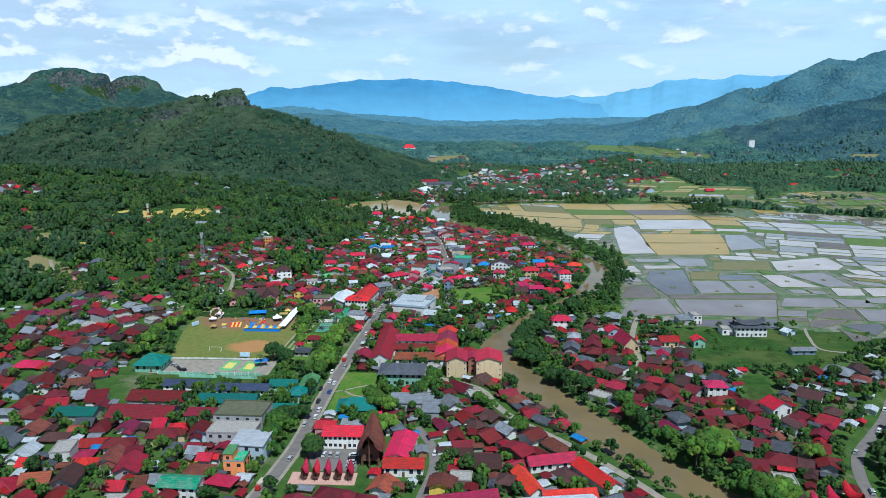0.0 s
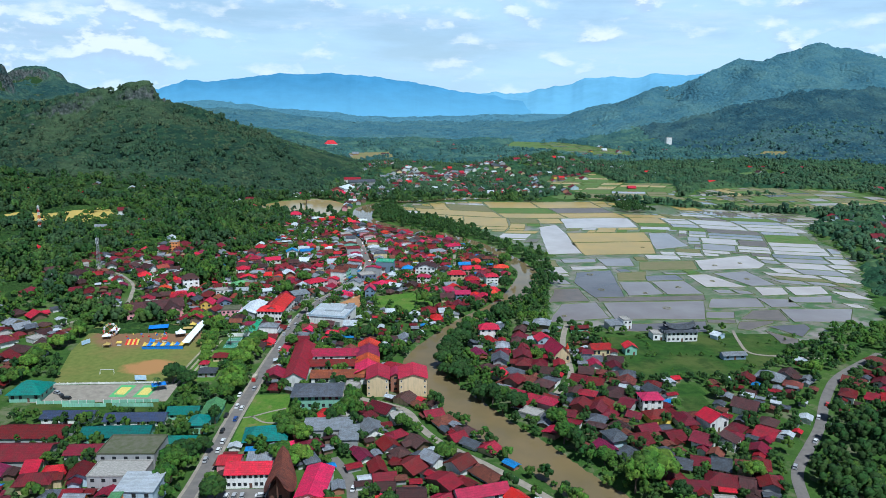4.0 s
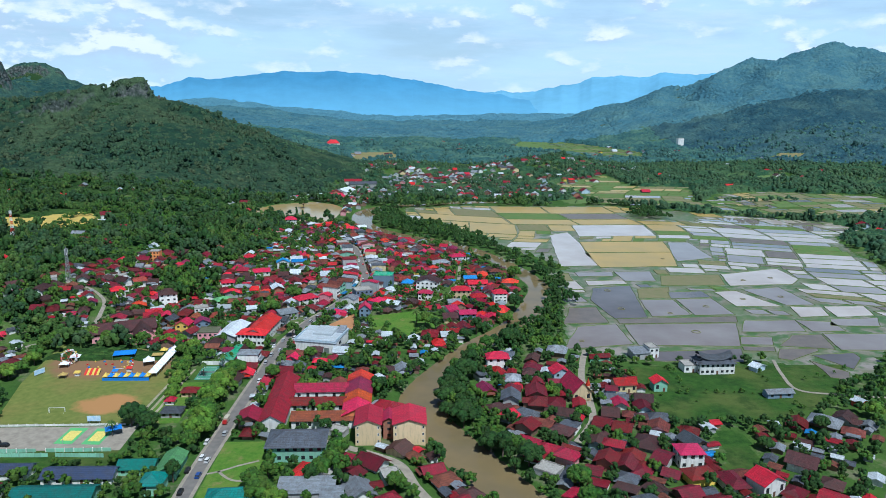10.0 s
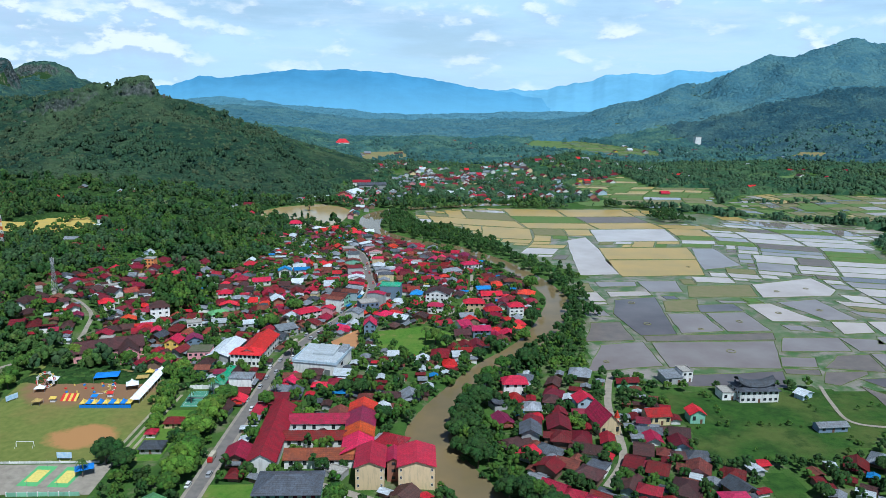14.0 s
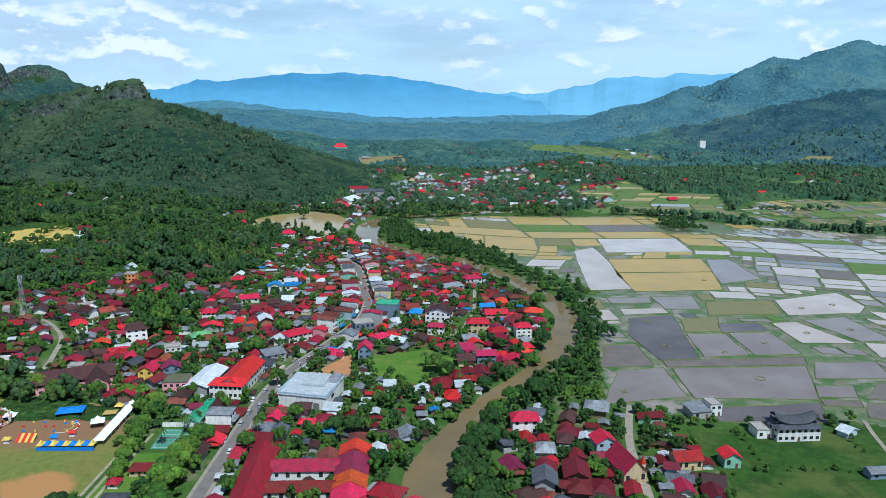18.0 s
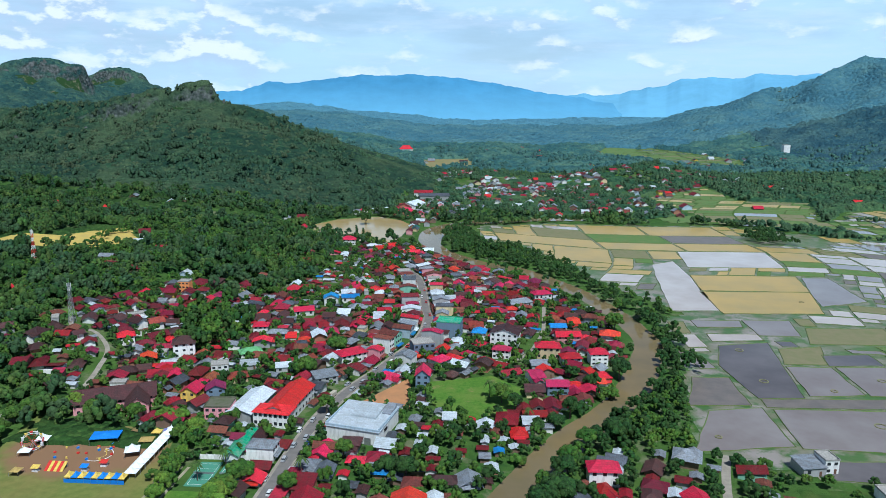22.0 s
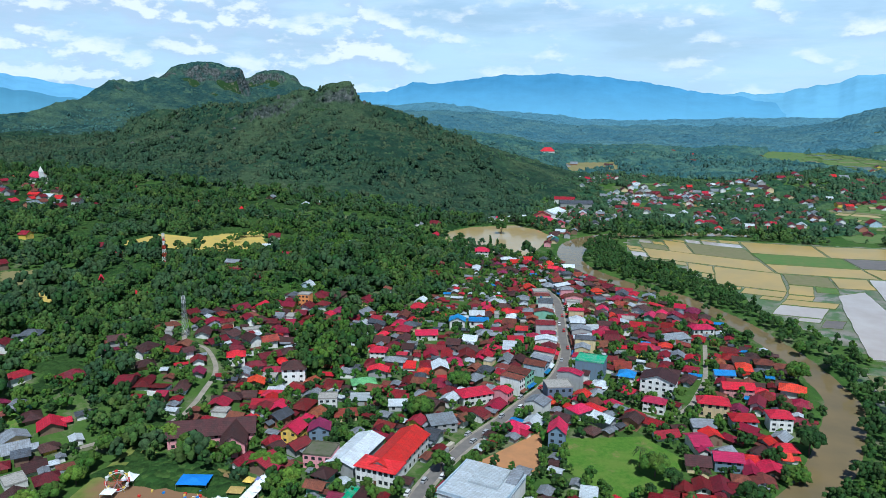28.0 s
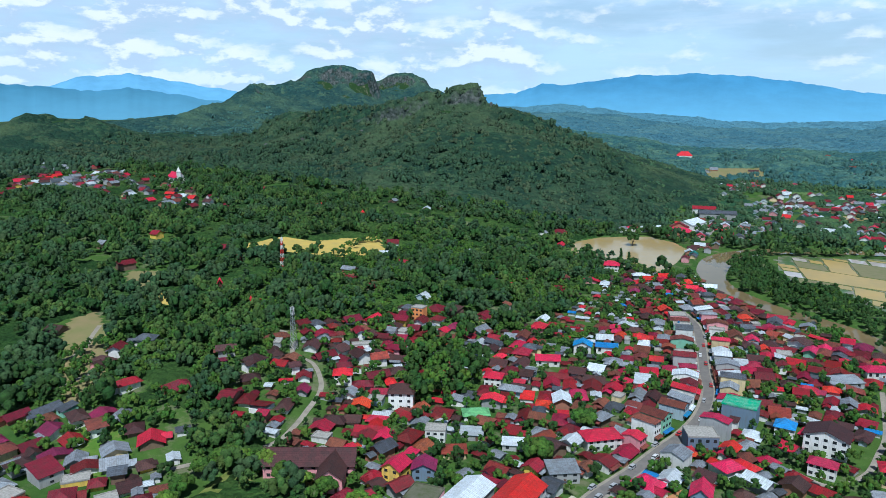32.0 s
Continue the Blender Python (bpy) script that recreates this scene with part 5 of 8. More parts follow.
def old_house(name, x, y, turn, length, width, floor, eave, mid, tip, roof_mat, label, category, group="", posts=3):
    """A timber house on posts under a boat-shaped roof."""
    ob = empty(name, pose(x, y, ground_at(x, y), 0, 0, turn), label, category, group)
    d, w = length * 0.5, width * 0.62
    body = Solid().box(-w / 2, -d / 2, floor, w / 2, d / 2, eave + 0.4)
    body.faces([(-w / 2, -d / 2, eave + 0.4), (w / 2, -d / 2, eave + 0.4), (0, -d / 2, mid - 0.4), (-w / 2, d / 2, eave + 0.4), (w / 2, d / 2, eave + 0.4), (0, d / 2, mid - 0.4)], [(0, 1, 2), (5, 4, 3), (0, 2, 5, 3), (1, 4, 5, 2)])
    body.box(-w / 2 - 0.25, -d / 2 - 0.25, floor - 0.3, w / 2 + 0.25, d / 2 + 0.25, floor)
    child("body", body.mesh("body", timber), ob, "carved dark timber body")
    for i in range(posts):
        for sx in (-1, 1):
            py = -d / 2 + 0.3 + (d - 0.6) * i / (posts - 1)
            child("post", Solid().pipe((sx * (w / 2 - 0.3), py, -0.5), (sx * (w / 2 - 0.3), py, floor - 0.3), 0.16 * width / 4, 0.16 * width / 4, 8).mesh("post", timber), ob)
    child("roof", boat_roof(length, width, eave, mid, tip, 0.25, 0.45).mesh("roof", roof_mat), ob)
    put_window(ob, 0, -d / 2, (floor + eave) / 2 + 0.2, 0, w * 0.3, (eave - floor) * 0.45)
    for sy in (-1, 1):
        child("gable_post", Solid().pipe((0, sy * length * 0.36, -0.3), (0, sy * length * 0.4, mid + (tip - mid) * 0.55), 0.13 * width / 4, 0.11 * width / 4, 8).mesh("gable_post", timber), ob)
    claim(footprint(x, y, width, length, turn))
    return ob


old_house("tongkonan_house", -47, 287, 2, 23, 12.0, 2.6, 6.0, 11.5, 16.5, TONGKONAN, "large ancestral house under a sweeping rusty boat-shaped roof", "traditional house", posts=4)
for i in range(5):
    old_house("rice_barn", -72 + 4.6 * i, 270, 0, 7.5, 3.3, 1.6, 3.2, 5.2, 7.2, ROOF["crimson"], "small rice barn under a red boat-shaped roof", "rice barn", "row of rice barns")
plinth = new("plinth", Solid().box(-78, 265.2, -0.3, -51, 274.5, 0.35).mesh("plinth", plain("pink_paving", (0.55, 0.33, 0.26), 0.85, other=(0.42, 0.27, 0.22))))
tagged(plinth, "pink paved plinth under the rice barns", "plinth", kind="structure")
YARD = [(-76, 292), (-70, 276), (-52, 276), (-52, 295), (-74, 295)]
flat_area("yard_office", YARD, 0.07, asphalt, "grey asphalt car yard before the hall", "pavement")
for x, y, turn, tail in ((-393, 752, 60, 9), (-309, 666, 80, 9), (-360, 690, 40, 7), (125, 252, 10, 9), (133, 256, 10, 9), (141, 260, 10, 9)):
    old_house("tongkonan_house", x, y, turn, tail + 1, 4.4, 1.8, 3.4, 5.4, 7.2, ROOF["crimson"], "small ancestral house under a red boat-shaped roof", "traditional house")

# prayer house by the paddies: two storeys with a dark boat roof on a red skirt
mosque = building("meeting_house", 177, 462, 20, 12, 2, 6.6, "hip", "slate", "white", 1.8, "two-storey white meeting house with a dark boat-shaped roof", "hall", 2, 7, True, 0.9)
horn = boat_roof(19, 9.0, 7.6, 9.4, 11.8, 0.25, 0.7)
child("upper_roof", horn.mesh("upper_roof", ROOF["slate"]), mosque, "dark boat-shaped upper roof", pose(0, 0, 0.2, 0, 0, 90))
for sx in (-1, 1):
    child("wing_roof", boat_roof(7, 2.6, 6.9, 7.8, 9.2).mesh("wing_roof", ROOF["slate"]), mosque, "dark upturned side roof", pose(sx * 8.6, 0, 0))
building("annex", 163, 463, 7, 8, 2, 4, "flat", "", "white", label="low white annex with a flat roof", category="building", front=2)
building("shed", 203, 462, 8, 5, 30, 3, "gable", "white", "pale_blue", 1.4, "small blue shed under a pale roof", "shed")
building("shed", 196, 426, 14, 5, 4, 3.2, "cross", "grey", "steel_blue", 1.2, "long shed under blue-grey roofing", "shed", 1, 3)
building("shed", 232, 414, 6, 5, 20, 3, "gable", "white", "red", 1.2, "small hut under a pale metal roof", "hut")
building("shed", 142, 484, 10, 9, 10, 4, "lean", "grey", "grey", 1.0, "shed under blue-grey roofing", "shed", 1, 2)
building("house", 150, 486, 6, 8, 8, 6, "flat", "", "white", label="narrow white house with a flat roof", category="house", storeys=2, front=2)

church_ob = [o for o in scene.objects if o.name.startswith("church")][0]
child("steeple", Solid().box(-0.8, -0.8, 0, 0.8, 0.8, 8.5).mesh("steeple", WALL["cream"]), church_ob, "cream bell tower", pose(3.2, -7.2, 0))
child("spire", Solid().faces([(-1.0, -1.0, 0), (1.0, -1.0, 0), (1.0, 1.0, 0), (-1.0, 1.0, 0), (0, 0, 3.6)], [(0, 1, 4), (1, 2, 4), (2, 3, 4), (3, 0, 4), (3, 2, 1, 0)]).mesh("spire", ROOF["scarlet"]), church_ob, "red pointed spire", pose(3.2, -7.2, 8.5))
hill_church = building("church", -712, 1013, 13, 24, 70, 9, "gable", "crimson", "white", 6, "white hillside church under a crimson roof", "church", 1, 0)
child("tower", Solid().box(-2, -2, 0, 2, 2, 16).faces([(-2.3, -2.3, 16), (2.3, -2.3, 16), (2.3, 2.3, 16), (-2.3, 2.3, 16), (0, 0, 23)], [(0, 1, 4), (1, 2, 4), (2, 3, 4), (3, 0, 4)]).mesh("tower", WALL["white"]), hill_church, "white tower", pose(-3, -13, 0))
building("hall", -182, 2058, 34, 20, 10, 12, "hip", "crimson", "white", 9, "large hall under a crimson roof on a wooded hill", "hall")
building("tower_block", 800, 2113, 16, 16, 0, 26, "flat", "", "white", label="tall white building above the trees", category="building")
building("hall", -90, 1112, 26, 12, 5, 6, "hip", "crimson", "brick", 4, "red hall at the edge of the pond", "hall", 1, 5)
building("hall", -92, 1128, 20, 10, 5, 8, "gable", "maroon", "brick", 5, "tall red-roofed hall beside the pond", "hall", 1, 3)
building("market_hall", -84, 1168, 22, 34, -20, 7, "gable", "white", "white", 4, "market hall under a pale metal roof", "hall")
building("market_hall", -60, 1255, 44, 16, 12, 7, "cross", "slate", "grey", 3, "long market hall under a grey roof", "hall")
building("market_hall", -78, 1285, 28, 12, 5, 7, "cross", "wine", "white", 3, "long hall under a dark red roof", "hall")
for x, y, w, d, c in ((-128, 1125, 12, 8, "white"), (-116, 1132, 14, 8, "white"), (-142, 1118, 12, 8, "crimson"), (-150, 1112, 9, 8, "grey")):
    building("house", x, y, w, d, 20, 5, "hip", c, "white", 2, f"white house under a {c} roof beyond the pond", "house", 1, 2)


keep_open([(-81, 262), (-49, 262), (-49, 297), (-81, 297)])
VERGE = keep_open([(-182, 367), (-118, 366), (-118, 379), (-182, 380)])
flat_area("lawn_verge", VERGE, 0.10, meadow, "strip of grass between market sheds and yard", "lawn")
for x0, x1 in ((-180, -152), (-148, -121)):
    fence = empty("boundary_wall", pose(0, 0, 0), "pale teal boundary wall along the grass strip", "wall", "boundary walls")
    for k in range(7):
        a = x0 + (x1 - x0) * k / 7
        child("panel", Solid().box(a + 0.15, 378.2, -0.2, a + (x1 - x0) / 7 - 0.15, 378.4, 1.7).mesh("panel", WALL["mint"]), fence)
        child("post", Solid().box(a - 0.15, 378.1, -0.2, a + 0.13, 378.5, 1.95).mesh("post", WALL["white"]), fence)

# ---------- the town's other houses ----------
town = random.Random(7)
MIX = ["maroon"] * 10 + ["wine"] * 7 + ["crimson"] * 5 + ["rust"] * 5 + ["brown"] * 6 + ["scarlet"] * 2 + ["pink"] * 2 + ["grey"] * 5 + ["slate"] * 2 + ["white"] * 3 + ["terracotta"] * 2 + ["purple"]
# darker roofs; on the east bank their colours stand in for cloud shade
DIM = ["maroon"] * 14 + ["wine"] * 5 + ["crimson"] * 2 + ["brown"] * 9 + ["rust"] * 2 + ["grey"] * 2 + ["slate"] * 4 + ["purple"]
WALLS = ["white"] * 9 + ["cream"] * 2 + ["grey"] * 5 + ["wood"] * 7 + ["pale_blue"] * 2 + ["pink", "mint", "brick", "brick", "yellow"]


GRID_X, GRID_Y = np.arange(-460, 432, 2.0), np.arange(190, 1000, 2.0)


def clearance():
    """Free room round each point of a grid over the town: the distance to roads, water and open ground."""
    px, py = [a.ravel() for a in np.meshgrid(GRID_X, GRID_Y, indexing="ij")]
    room = np.full(px.shape, 99.0)
    for line, half in ROADS:
        room = np.minimum(room, far_from(px, py, line[::2])[0] - half)
    d, w = far_from(px, py, RIVER_LINE)
    room = np.minimum(room, d - RIVER_LINE[w, 2] - 3 - 5 * smooth(640, 720, py))
    for zone in OPEN + [POND]:
        room = np.minimum(room, np.where(inside(px, py, zone), -1, edge_distance(px, py, zone)))
    return room.reshape(len(GRID_X), len(GRID_Y))


ROOM = clearance()


def clear_of_all(x, y, room):
    i, j = int(round((x + 460) / 2)), int(round((y - 190) / 2))
    if 0 <= i < ROOM.shape[0] and 0 <= j < ROOM.shape[1]:
        return ROOM[i, j] > room
    if any(far_from(np.array([x]), np.array([y]), line[::2])[0][0] < half + room for line, half in ROADS):
        return False
    d, w = far_from(np.array([x]), np.array([y]), RIVER_LINE)
    if d[0] < RIVER_LINE[w[0], 2] + 3 + room:
        return False
    for zone in OPEN + [POND]:
        if inside([x], [y], zone)[0] or edge_distance(np.array([x]), np.array([y]), zone)[0] < room:
            return False
    return True


def lean_of(x, y):
    """The turn that houses take: along the nearest road, or a slow drift."""
    best, turn = 45.0, 60 * (float(soft_noise(np.array([x]), np.array([y]), 90, 3, 2)[0]) - 0.5)
    for line, _ in ROADS:
        d, w = far_from(np.array([x]), np.array([y]), line[::2])
        if d[0] < best:
            best, i = d[0], min(w[0] * 2, len(line) - 2)
            turn = math.degrees(math.atan2(line[i + 1][1] - line[i][1], line[i + 1][0] - line[i][0])) - 90
    return turn


GROVE = [(-188, 635), (-192, 678), (-178, 702), (-151, 676), (-140, 642), (-140, 612), (-150, 592), (-168, 606)]
VILLAGE = {"v": [], "f": [], "m": [], "mats": []}


def far_house(x, y, w, d, turn, h, colour, wall, steep=0.28):
    """Walls and roof of a far house, joined to the rest of its village."""
    rise = w * steep
    place = pose(x, y, ground_at(x, y), 0, 0, turn)
    for solid, lift, mat in ((walls_gable(w, d, h, rise), 0, WALL[wall]), (gable_roof(w, d, rise), h, ROOF[colour])):
        if mat not in VILLAGE["mats"]:
            VILLAGE["mats"].append(mat)
        n = len(VILLAGE["v"])
        VILLAGE["v"] += [tuple(place @ Vector((a, b, c + lift))) for a, b, c in solid.v]
        VILLAGE["f"] += [tuple(n + i for i in q) for q in solid.f]
        VILLAGE["m"] += [VILLAGE["mats"].index(mat)] * len(solid.f)
    claim(footprint(x, y, w, d, turn))




def fill_houses(zone, step, chance, windows, group, small=5.6, large=9.8, mix=MIX, joined=False, gaps=None):
    xs, ys = [p[0] for p in zone], [p[1] for p in zone]
    spots = [(x + town.uniform(-0.45, 0.45) * step, y + town.uniform(-0.45, 0.45) * step) for x in np.arange(min(xs), max(xs), step) for y in np.arange(min(ys), max(ys), step)]
    town.shuffle(spots)
    for x, y in spots:
        if not inside([x], [y], zone)[0] or town.random() > chance:
            continue
        if not joined and y > 500 and (inside([x], [y], GROVE)[0]):
            continue
        if not joined and float(soft_noise(np.array([x]), np.array([y]), 38, 91, 2)[0]) < (gaps or (0.40 if x < -225 else 0.43 if x < -205 or y < 345 else 0.42)):
            continue
        w, d = town.uniform(small, large), town.uniform(small + 0.5, large + 2.5)
        if not clear_of_all(x, y, min(w, d) * 0.5):
            continue
        turn = lean_of(x, y) + town.choice((0, 0, 90)) + town.uniform(-7, 7)
        for _ in range(3):
            if is_free(footprint(x, y, w, d, turn, 0.45)):
                break
            w, d = w * 0.82, d * 0.82
        else:
            continue
        storeys = 2 if town.random() < 0.28 else 1
        h = 2.2 * storeys + town.uniform(0, 0.5)
        style = town.choices(("gable", "hip", "cross", "lean", "flat"), (4, 4.5, 3, 0.8, 0.5))[0]
        colour, wall = town.choice(DIM if x < -210 and not joined else mix), town.choice(WALLS)
        if joined:
            far_house(x, y, w, d, turn, h, colour, wall)
            continue
        name = "two_storey_house" if storeys == 2 else "bungalow" if style == "hip" else "cottage" if w < 7.2 else "house"
        ob = building(name, x, y, w, d, turn, h, style, colour, wall, None, "", "house", storeys, windows if w > 5 and y < 560 else 0, False, 1.25, group)
        if style == "flat":
            ob["label"] = f"{wall.replace('_', ' ')} house with a flat concrete roof"
        elif style != "lean" and town.random() < 0.5:
            ww, wd = w * town.uniform(0.42, 0.62), town.uniform(2.6, 4.2)
            wx, wy = town.choice((-1, 1)) * (w - ww) * 0.42, -d / 2 - wd / 2 - 0.05
            spot = ob.matrix_basis @ Vector((wx, wy, 0))
            plot = footprint(spot.x, spot.y, ww, wd - 0.1, turn)
            if is_free(plot) and clear_of_all(spot.x, spot.y, ww * 0.5):
                low = h * town.uniform(0.82, 0.95) if storeys == 1 else h * town.uniform(0.5, 0.9)
                wing = child("wing", walls_gable(ww, wd, low, ww * 0.24).mesh("wing", WALL[wall]), ob, m=pose(wx, wy, 0))
                child("wing_roof", gable_roof(ww, wd, ww * 0.24, 0.8).mesh("wing_roof", ROOF[colour]), wing, m=pose(0, 0, low))
                claim(plot)
        elif style != "lean" and town.random() < 0.6:
            pw = w * town.uniform(0.5, 0.9)
            pm = pose(town.uniform(-0.1, 0.1) * w, -d / 2 - 1.2, h * 0.62 if storeys == 2 else h - 0.55)
            roof_part = lean_roof(pw, 2.2, 0.5, 0.2)
            child("porch_roof", roof_part.mesh("porch_roof", ROOF[town.choice((colour, colour, "rust", "grey"))]), ob, m=pm)


SHOP_ROOFS = ["grey"] * 5 + ["white"] * 4 + ["rust"] * 3 + ["maroon"] * 3 + ["crimson"] * 4 + ["slate"] * 2 + ["wine", "pink"]


def shop_row(line, y0, y1, side):
    """Shops wall to wall along a street, each with an awning over its front."""
    p = line[(line[:, 1] > y0) & (line[:, 1] < y1)]
    i = 2
    while i < len(p) - 2:
        along = p[i + 1] - p[i - 1]
        along = along / np.linalg.norm(along)
        w, d = town.uniform(5.0, 9.0), town.uniform(8.0, 13.0)
        i += max(2, int((w + town.uniform(0.2, 1.2)) / 2.0))
        if i >= len(p) or town.random() < 0.12:
            continue
        out = np.array([along[1], -along[0]]) * side
        x, y = p[min(i - 2, len(p) - 1)][:2] + out * (5.4 + d / 2)
        turn = math.degrees(math.atan2(out[1], out[0])) - 90
        if not is_free(footprint(x, y, w, d, turn, 0.1)):
            continue
        storeys = town.choice((1, 2, 2, 2, 3))
        style, colour = town.choices(("cross", "gable", "lean", "flat", "hip"), (3, 3, 3, 2, 1))[0], town.choice(SHOP_ROOFS)
        wall = town.choice(["white"] * 5 + ["grey"] * 3 + ["cream", "pale_blue", "pink", "mint", "steel_blue"])
        words = f"{wall.replace('_', ' ')} roadside shop " + ("with a flat concrete roof" if style == "flat" else f"under a {colour} metal roof")
        ob = building("shop_house", x, y, w - 0.2, d, turn, 3.0 * storeys + 0.3, style, colour, wall, min(w, d) * 0.2, words, "shop", storeys, 3 if y < 640 else 2, False, 0.4, "shops along the main road")
        fall = Solid().sheet([(-w / 2 + 0.2, -d / 2 - 1.9, 2.35), (w / 2 - 0.2, -d / 2 - 1.9, 2.35), (w / 2 - 0.2, -d / 2, 2.9), (-w / 2 + 0.2, -d / 2, 2.9)], 0.06)
        child("awning", fall.mesh("awning", ROOF[town.choice(("grey", "rust", "white", "blue", "crimson"))]), ob)
        if style == "flat" and town.random() < 0.6:
            child("water_tank", Solid().pipe((w * 0.2, d * 0.2, 3.0 * storeys + 0.5), (w * 0.2, d * 0.2, 3.0 * storeys + 1.9), 0.7, 0.65, 10).mesh("water_tank", town.choice((steel, ROOF["blue"], ROOF["orange"]))), ob)


for side, y0, y1 in ((-1, 560, 810), (1, 585, 810), (-1, 470, 500), (1, 285, 330)):
    shop_row(MAIN_LINE, y0, y1, side)
CORE = [(-235, 545), (-150, 512), (-112, 500), (-100, 470), (-82, 440), (-10, 446), (20, 470), (70, 560), (90, 620), (96, 690), (62, 775), (0, 832), (-55, 920), (-112, 915), (-128, 800), (-150, 720), (-225, 715), (-232, 680), (-262, 640), (-250, 590)]
WEST = [(-330, 330), (-215, 300), (-200, 255), (-93, 215), (-92, 300), (-125, 310), (-200, 345), (-205, 400), (-212, 505), (-250, 540), (-345, 500)]
SOUTH = [(-74, 225), (-74, 440), (-12, 446), (0, 400), (14, 372), (45, 325), (80, 270), (100, 225)]
EASTBANK = [(64, 340), (100, 290), (128, 250), (146, 250), (160, 290), (182, 316), (230, 345), (268, 360), (330, 425), (262, 420), (232, 385), (205, 405), (182, 392), (128, 396), (128, 445), (113, 492), (60, 495), (45, 478), (40, 420)]
fill_houses(SOUTH, 7.2, 0.9, 2, "riverside houses", gaps=0.38)
fill_houses(EASTBANK, 7.8, 0.9, 2, "east bank houses", mix=DIM, gaps=0.37)
fill_houses(WEST, 7.8, 0.9, 1, "western houses", gaps=0.36)
fill_houses(CORE, 6.5, 0.86, 1, "town centre houses", 4.8, 8.4)
LITTLE = ["maroon"] * 5 + ["wine"] * 3 + ["brown"] * 4 + ["rust"] * 4 + ["grey"] * 7 + ["slate"] * 3 + ["white"] * 5 + ["crimson", "crimson", "blue"]


def fill_sheds(zone, step, chance):
    """Small sheds, kitchens and lean-tos in the gaps between the houses."""
    xs, ys = [p[0] for p in zone], [p[1] for p in zone]
    for x in np.arange(min(xs), max(xs), step):
        for y in np.arange(min(ys), max(ys), step):
            x2, y2 = x + town.uniform(-0.4, 0.4) * step, y + town.uniform(-0.4, 0.4) * step
            if not inside([x2], [y2], zone)[0] or town.random() > chance:
                continue
            if x2 < -222 and town.random() < 0.8:
                continue
            w, d = town.uniform(2.6, 4.8), town.uniform(3.0, 6.0)
            turn = lean_of(x2, y2) + town.choice((0, 90))
            if is_free(footprint(x2, y2, w, d, turn, 0.1)) and clear_of_all(x2, y2, 1.6):
                far_house(x2, y2, w, d, turn, town.uniform(2.0, 2.7), town.choice(LITTLE), town.choice(["grey", "wood", "wood", "brick", "white"]), 0.16)


for zone, chance in ((SOUTH, 0.7), (EASTBANK, 0.42), (WEST, 0.5), (CORE, 0.38)):
    fill_sheds(zone, 5.2, chance)


def build_village(name, label):
    """Joins the gathered small houses into one object, and starts afresh."""
    me = mesh_from(name, VILLAGE["v"], VILLAGE["f"])
    for m in VILLAGE["mats"]:
        me.materials.append(m)
    me.polygons.foreach_set("material_index", VILLAGE["m"])
    tagged(new(name, me), label, "houses", kind="stuff")
    for key in VILLAGE:
        VILLAGE[key] = []


build_village("backyard_sheds", "small rusty and grey roofed backyard sheds")
FAR_MIX = ["crimson", "wine", "wine", "slate", "white", "brown", "maroon", "maroon", "maroon", "brown", "white", "grey", "grey", "grey", "scarlet", "rust", "rust"]
fill_houses([(-120, 1110), (-60, 1080), (-10, 1100), (-20, 1220), (-90, 1230)], 16, 0.7, 0, "far village houses", 7, 11, FAR_MIX, joined=True)
fill_houses([(20, 1160), (110, 1120), (280, 1110), (280, 1160), (210, 1330), (60, 1330), (-20, 1260)], 19, 0.36, 0, "far village houses", 7, 11, FAR_MIX, joined=True)
fill_houses([(-10, 1380), (110, 1350), (120, 1500), (0, 1520)], 17, 0.8, 0, "far village houses", 7, 11, FAR_MIX, joined=True)
fill_houses([(-76, 1060), (-70, 960), (-62, 930), (-58, 960), (-60, 1010), (-48, 1060), (-30, 1085)], 9, 0.8, 0, "far village houses", 6, 9, FAR_MIX + ["teal", "blue"], joined=True)
fill_houses([(170, 1420), (260, 1380), (430, 1480), (520, 1560), (420, 1620), (200, 1560)], 21, 0.45, 0, "far village houses", 7, 12, FAR_MIX, joined=True)
fill_houses([(120, 1950), (250, 1950), (250, 2650), (130, 2600)], 36, 0.4, 0, "far village houses", 10, 18, FAR_MIX, joined=True)
fill_houses([(-240, 720), (-150, 725), (-130, 800), (-120, 900), (-180, 890), (-230, 800)], 17, 0.4, 0, "hillside houses")
fill_houses([(-420, 520), (-255, 545), (-262, 590), (-330, 600), (-420, 590)], 17, 0.3, 0, "hillside houses")
CHURCH_VILLAGE = [(-791, 826), (-1063, 1064), (-1011, 1078), (-824, 1058), (-563, 938), (-526, 890), (-592, 870), (-776, 901), (-736, 788)]
fill_houses(CHURCH_VILLAGE, 16, 0.5, 0, "far village houses", 7, 11, FAR_MIX, joined=True)
fill_houses([(470, 690), (520, 640), (640, 900), (560, 930)], 18, 0.35, 0, "eastern village houses", 8, 13, FAR_MIX, joined=True)
fill_houses([(330, 440), (390, 430), (440, 560), (390, 545)], 15, 0.4, 0, "eastern village houses", 8, 13, FAR_MIX, joined=True)
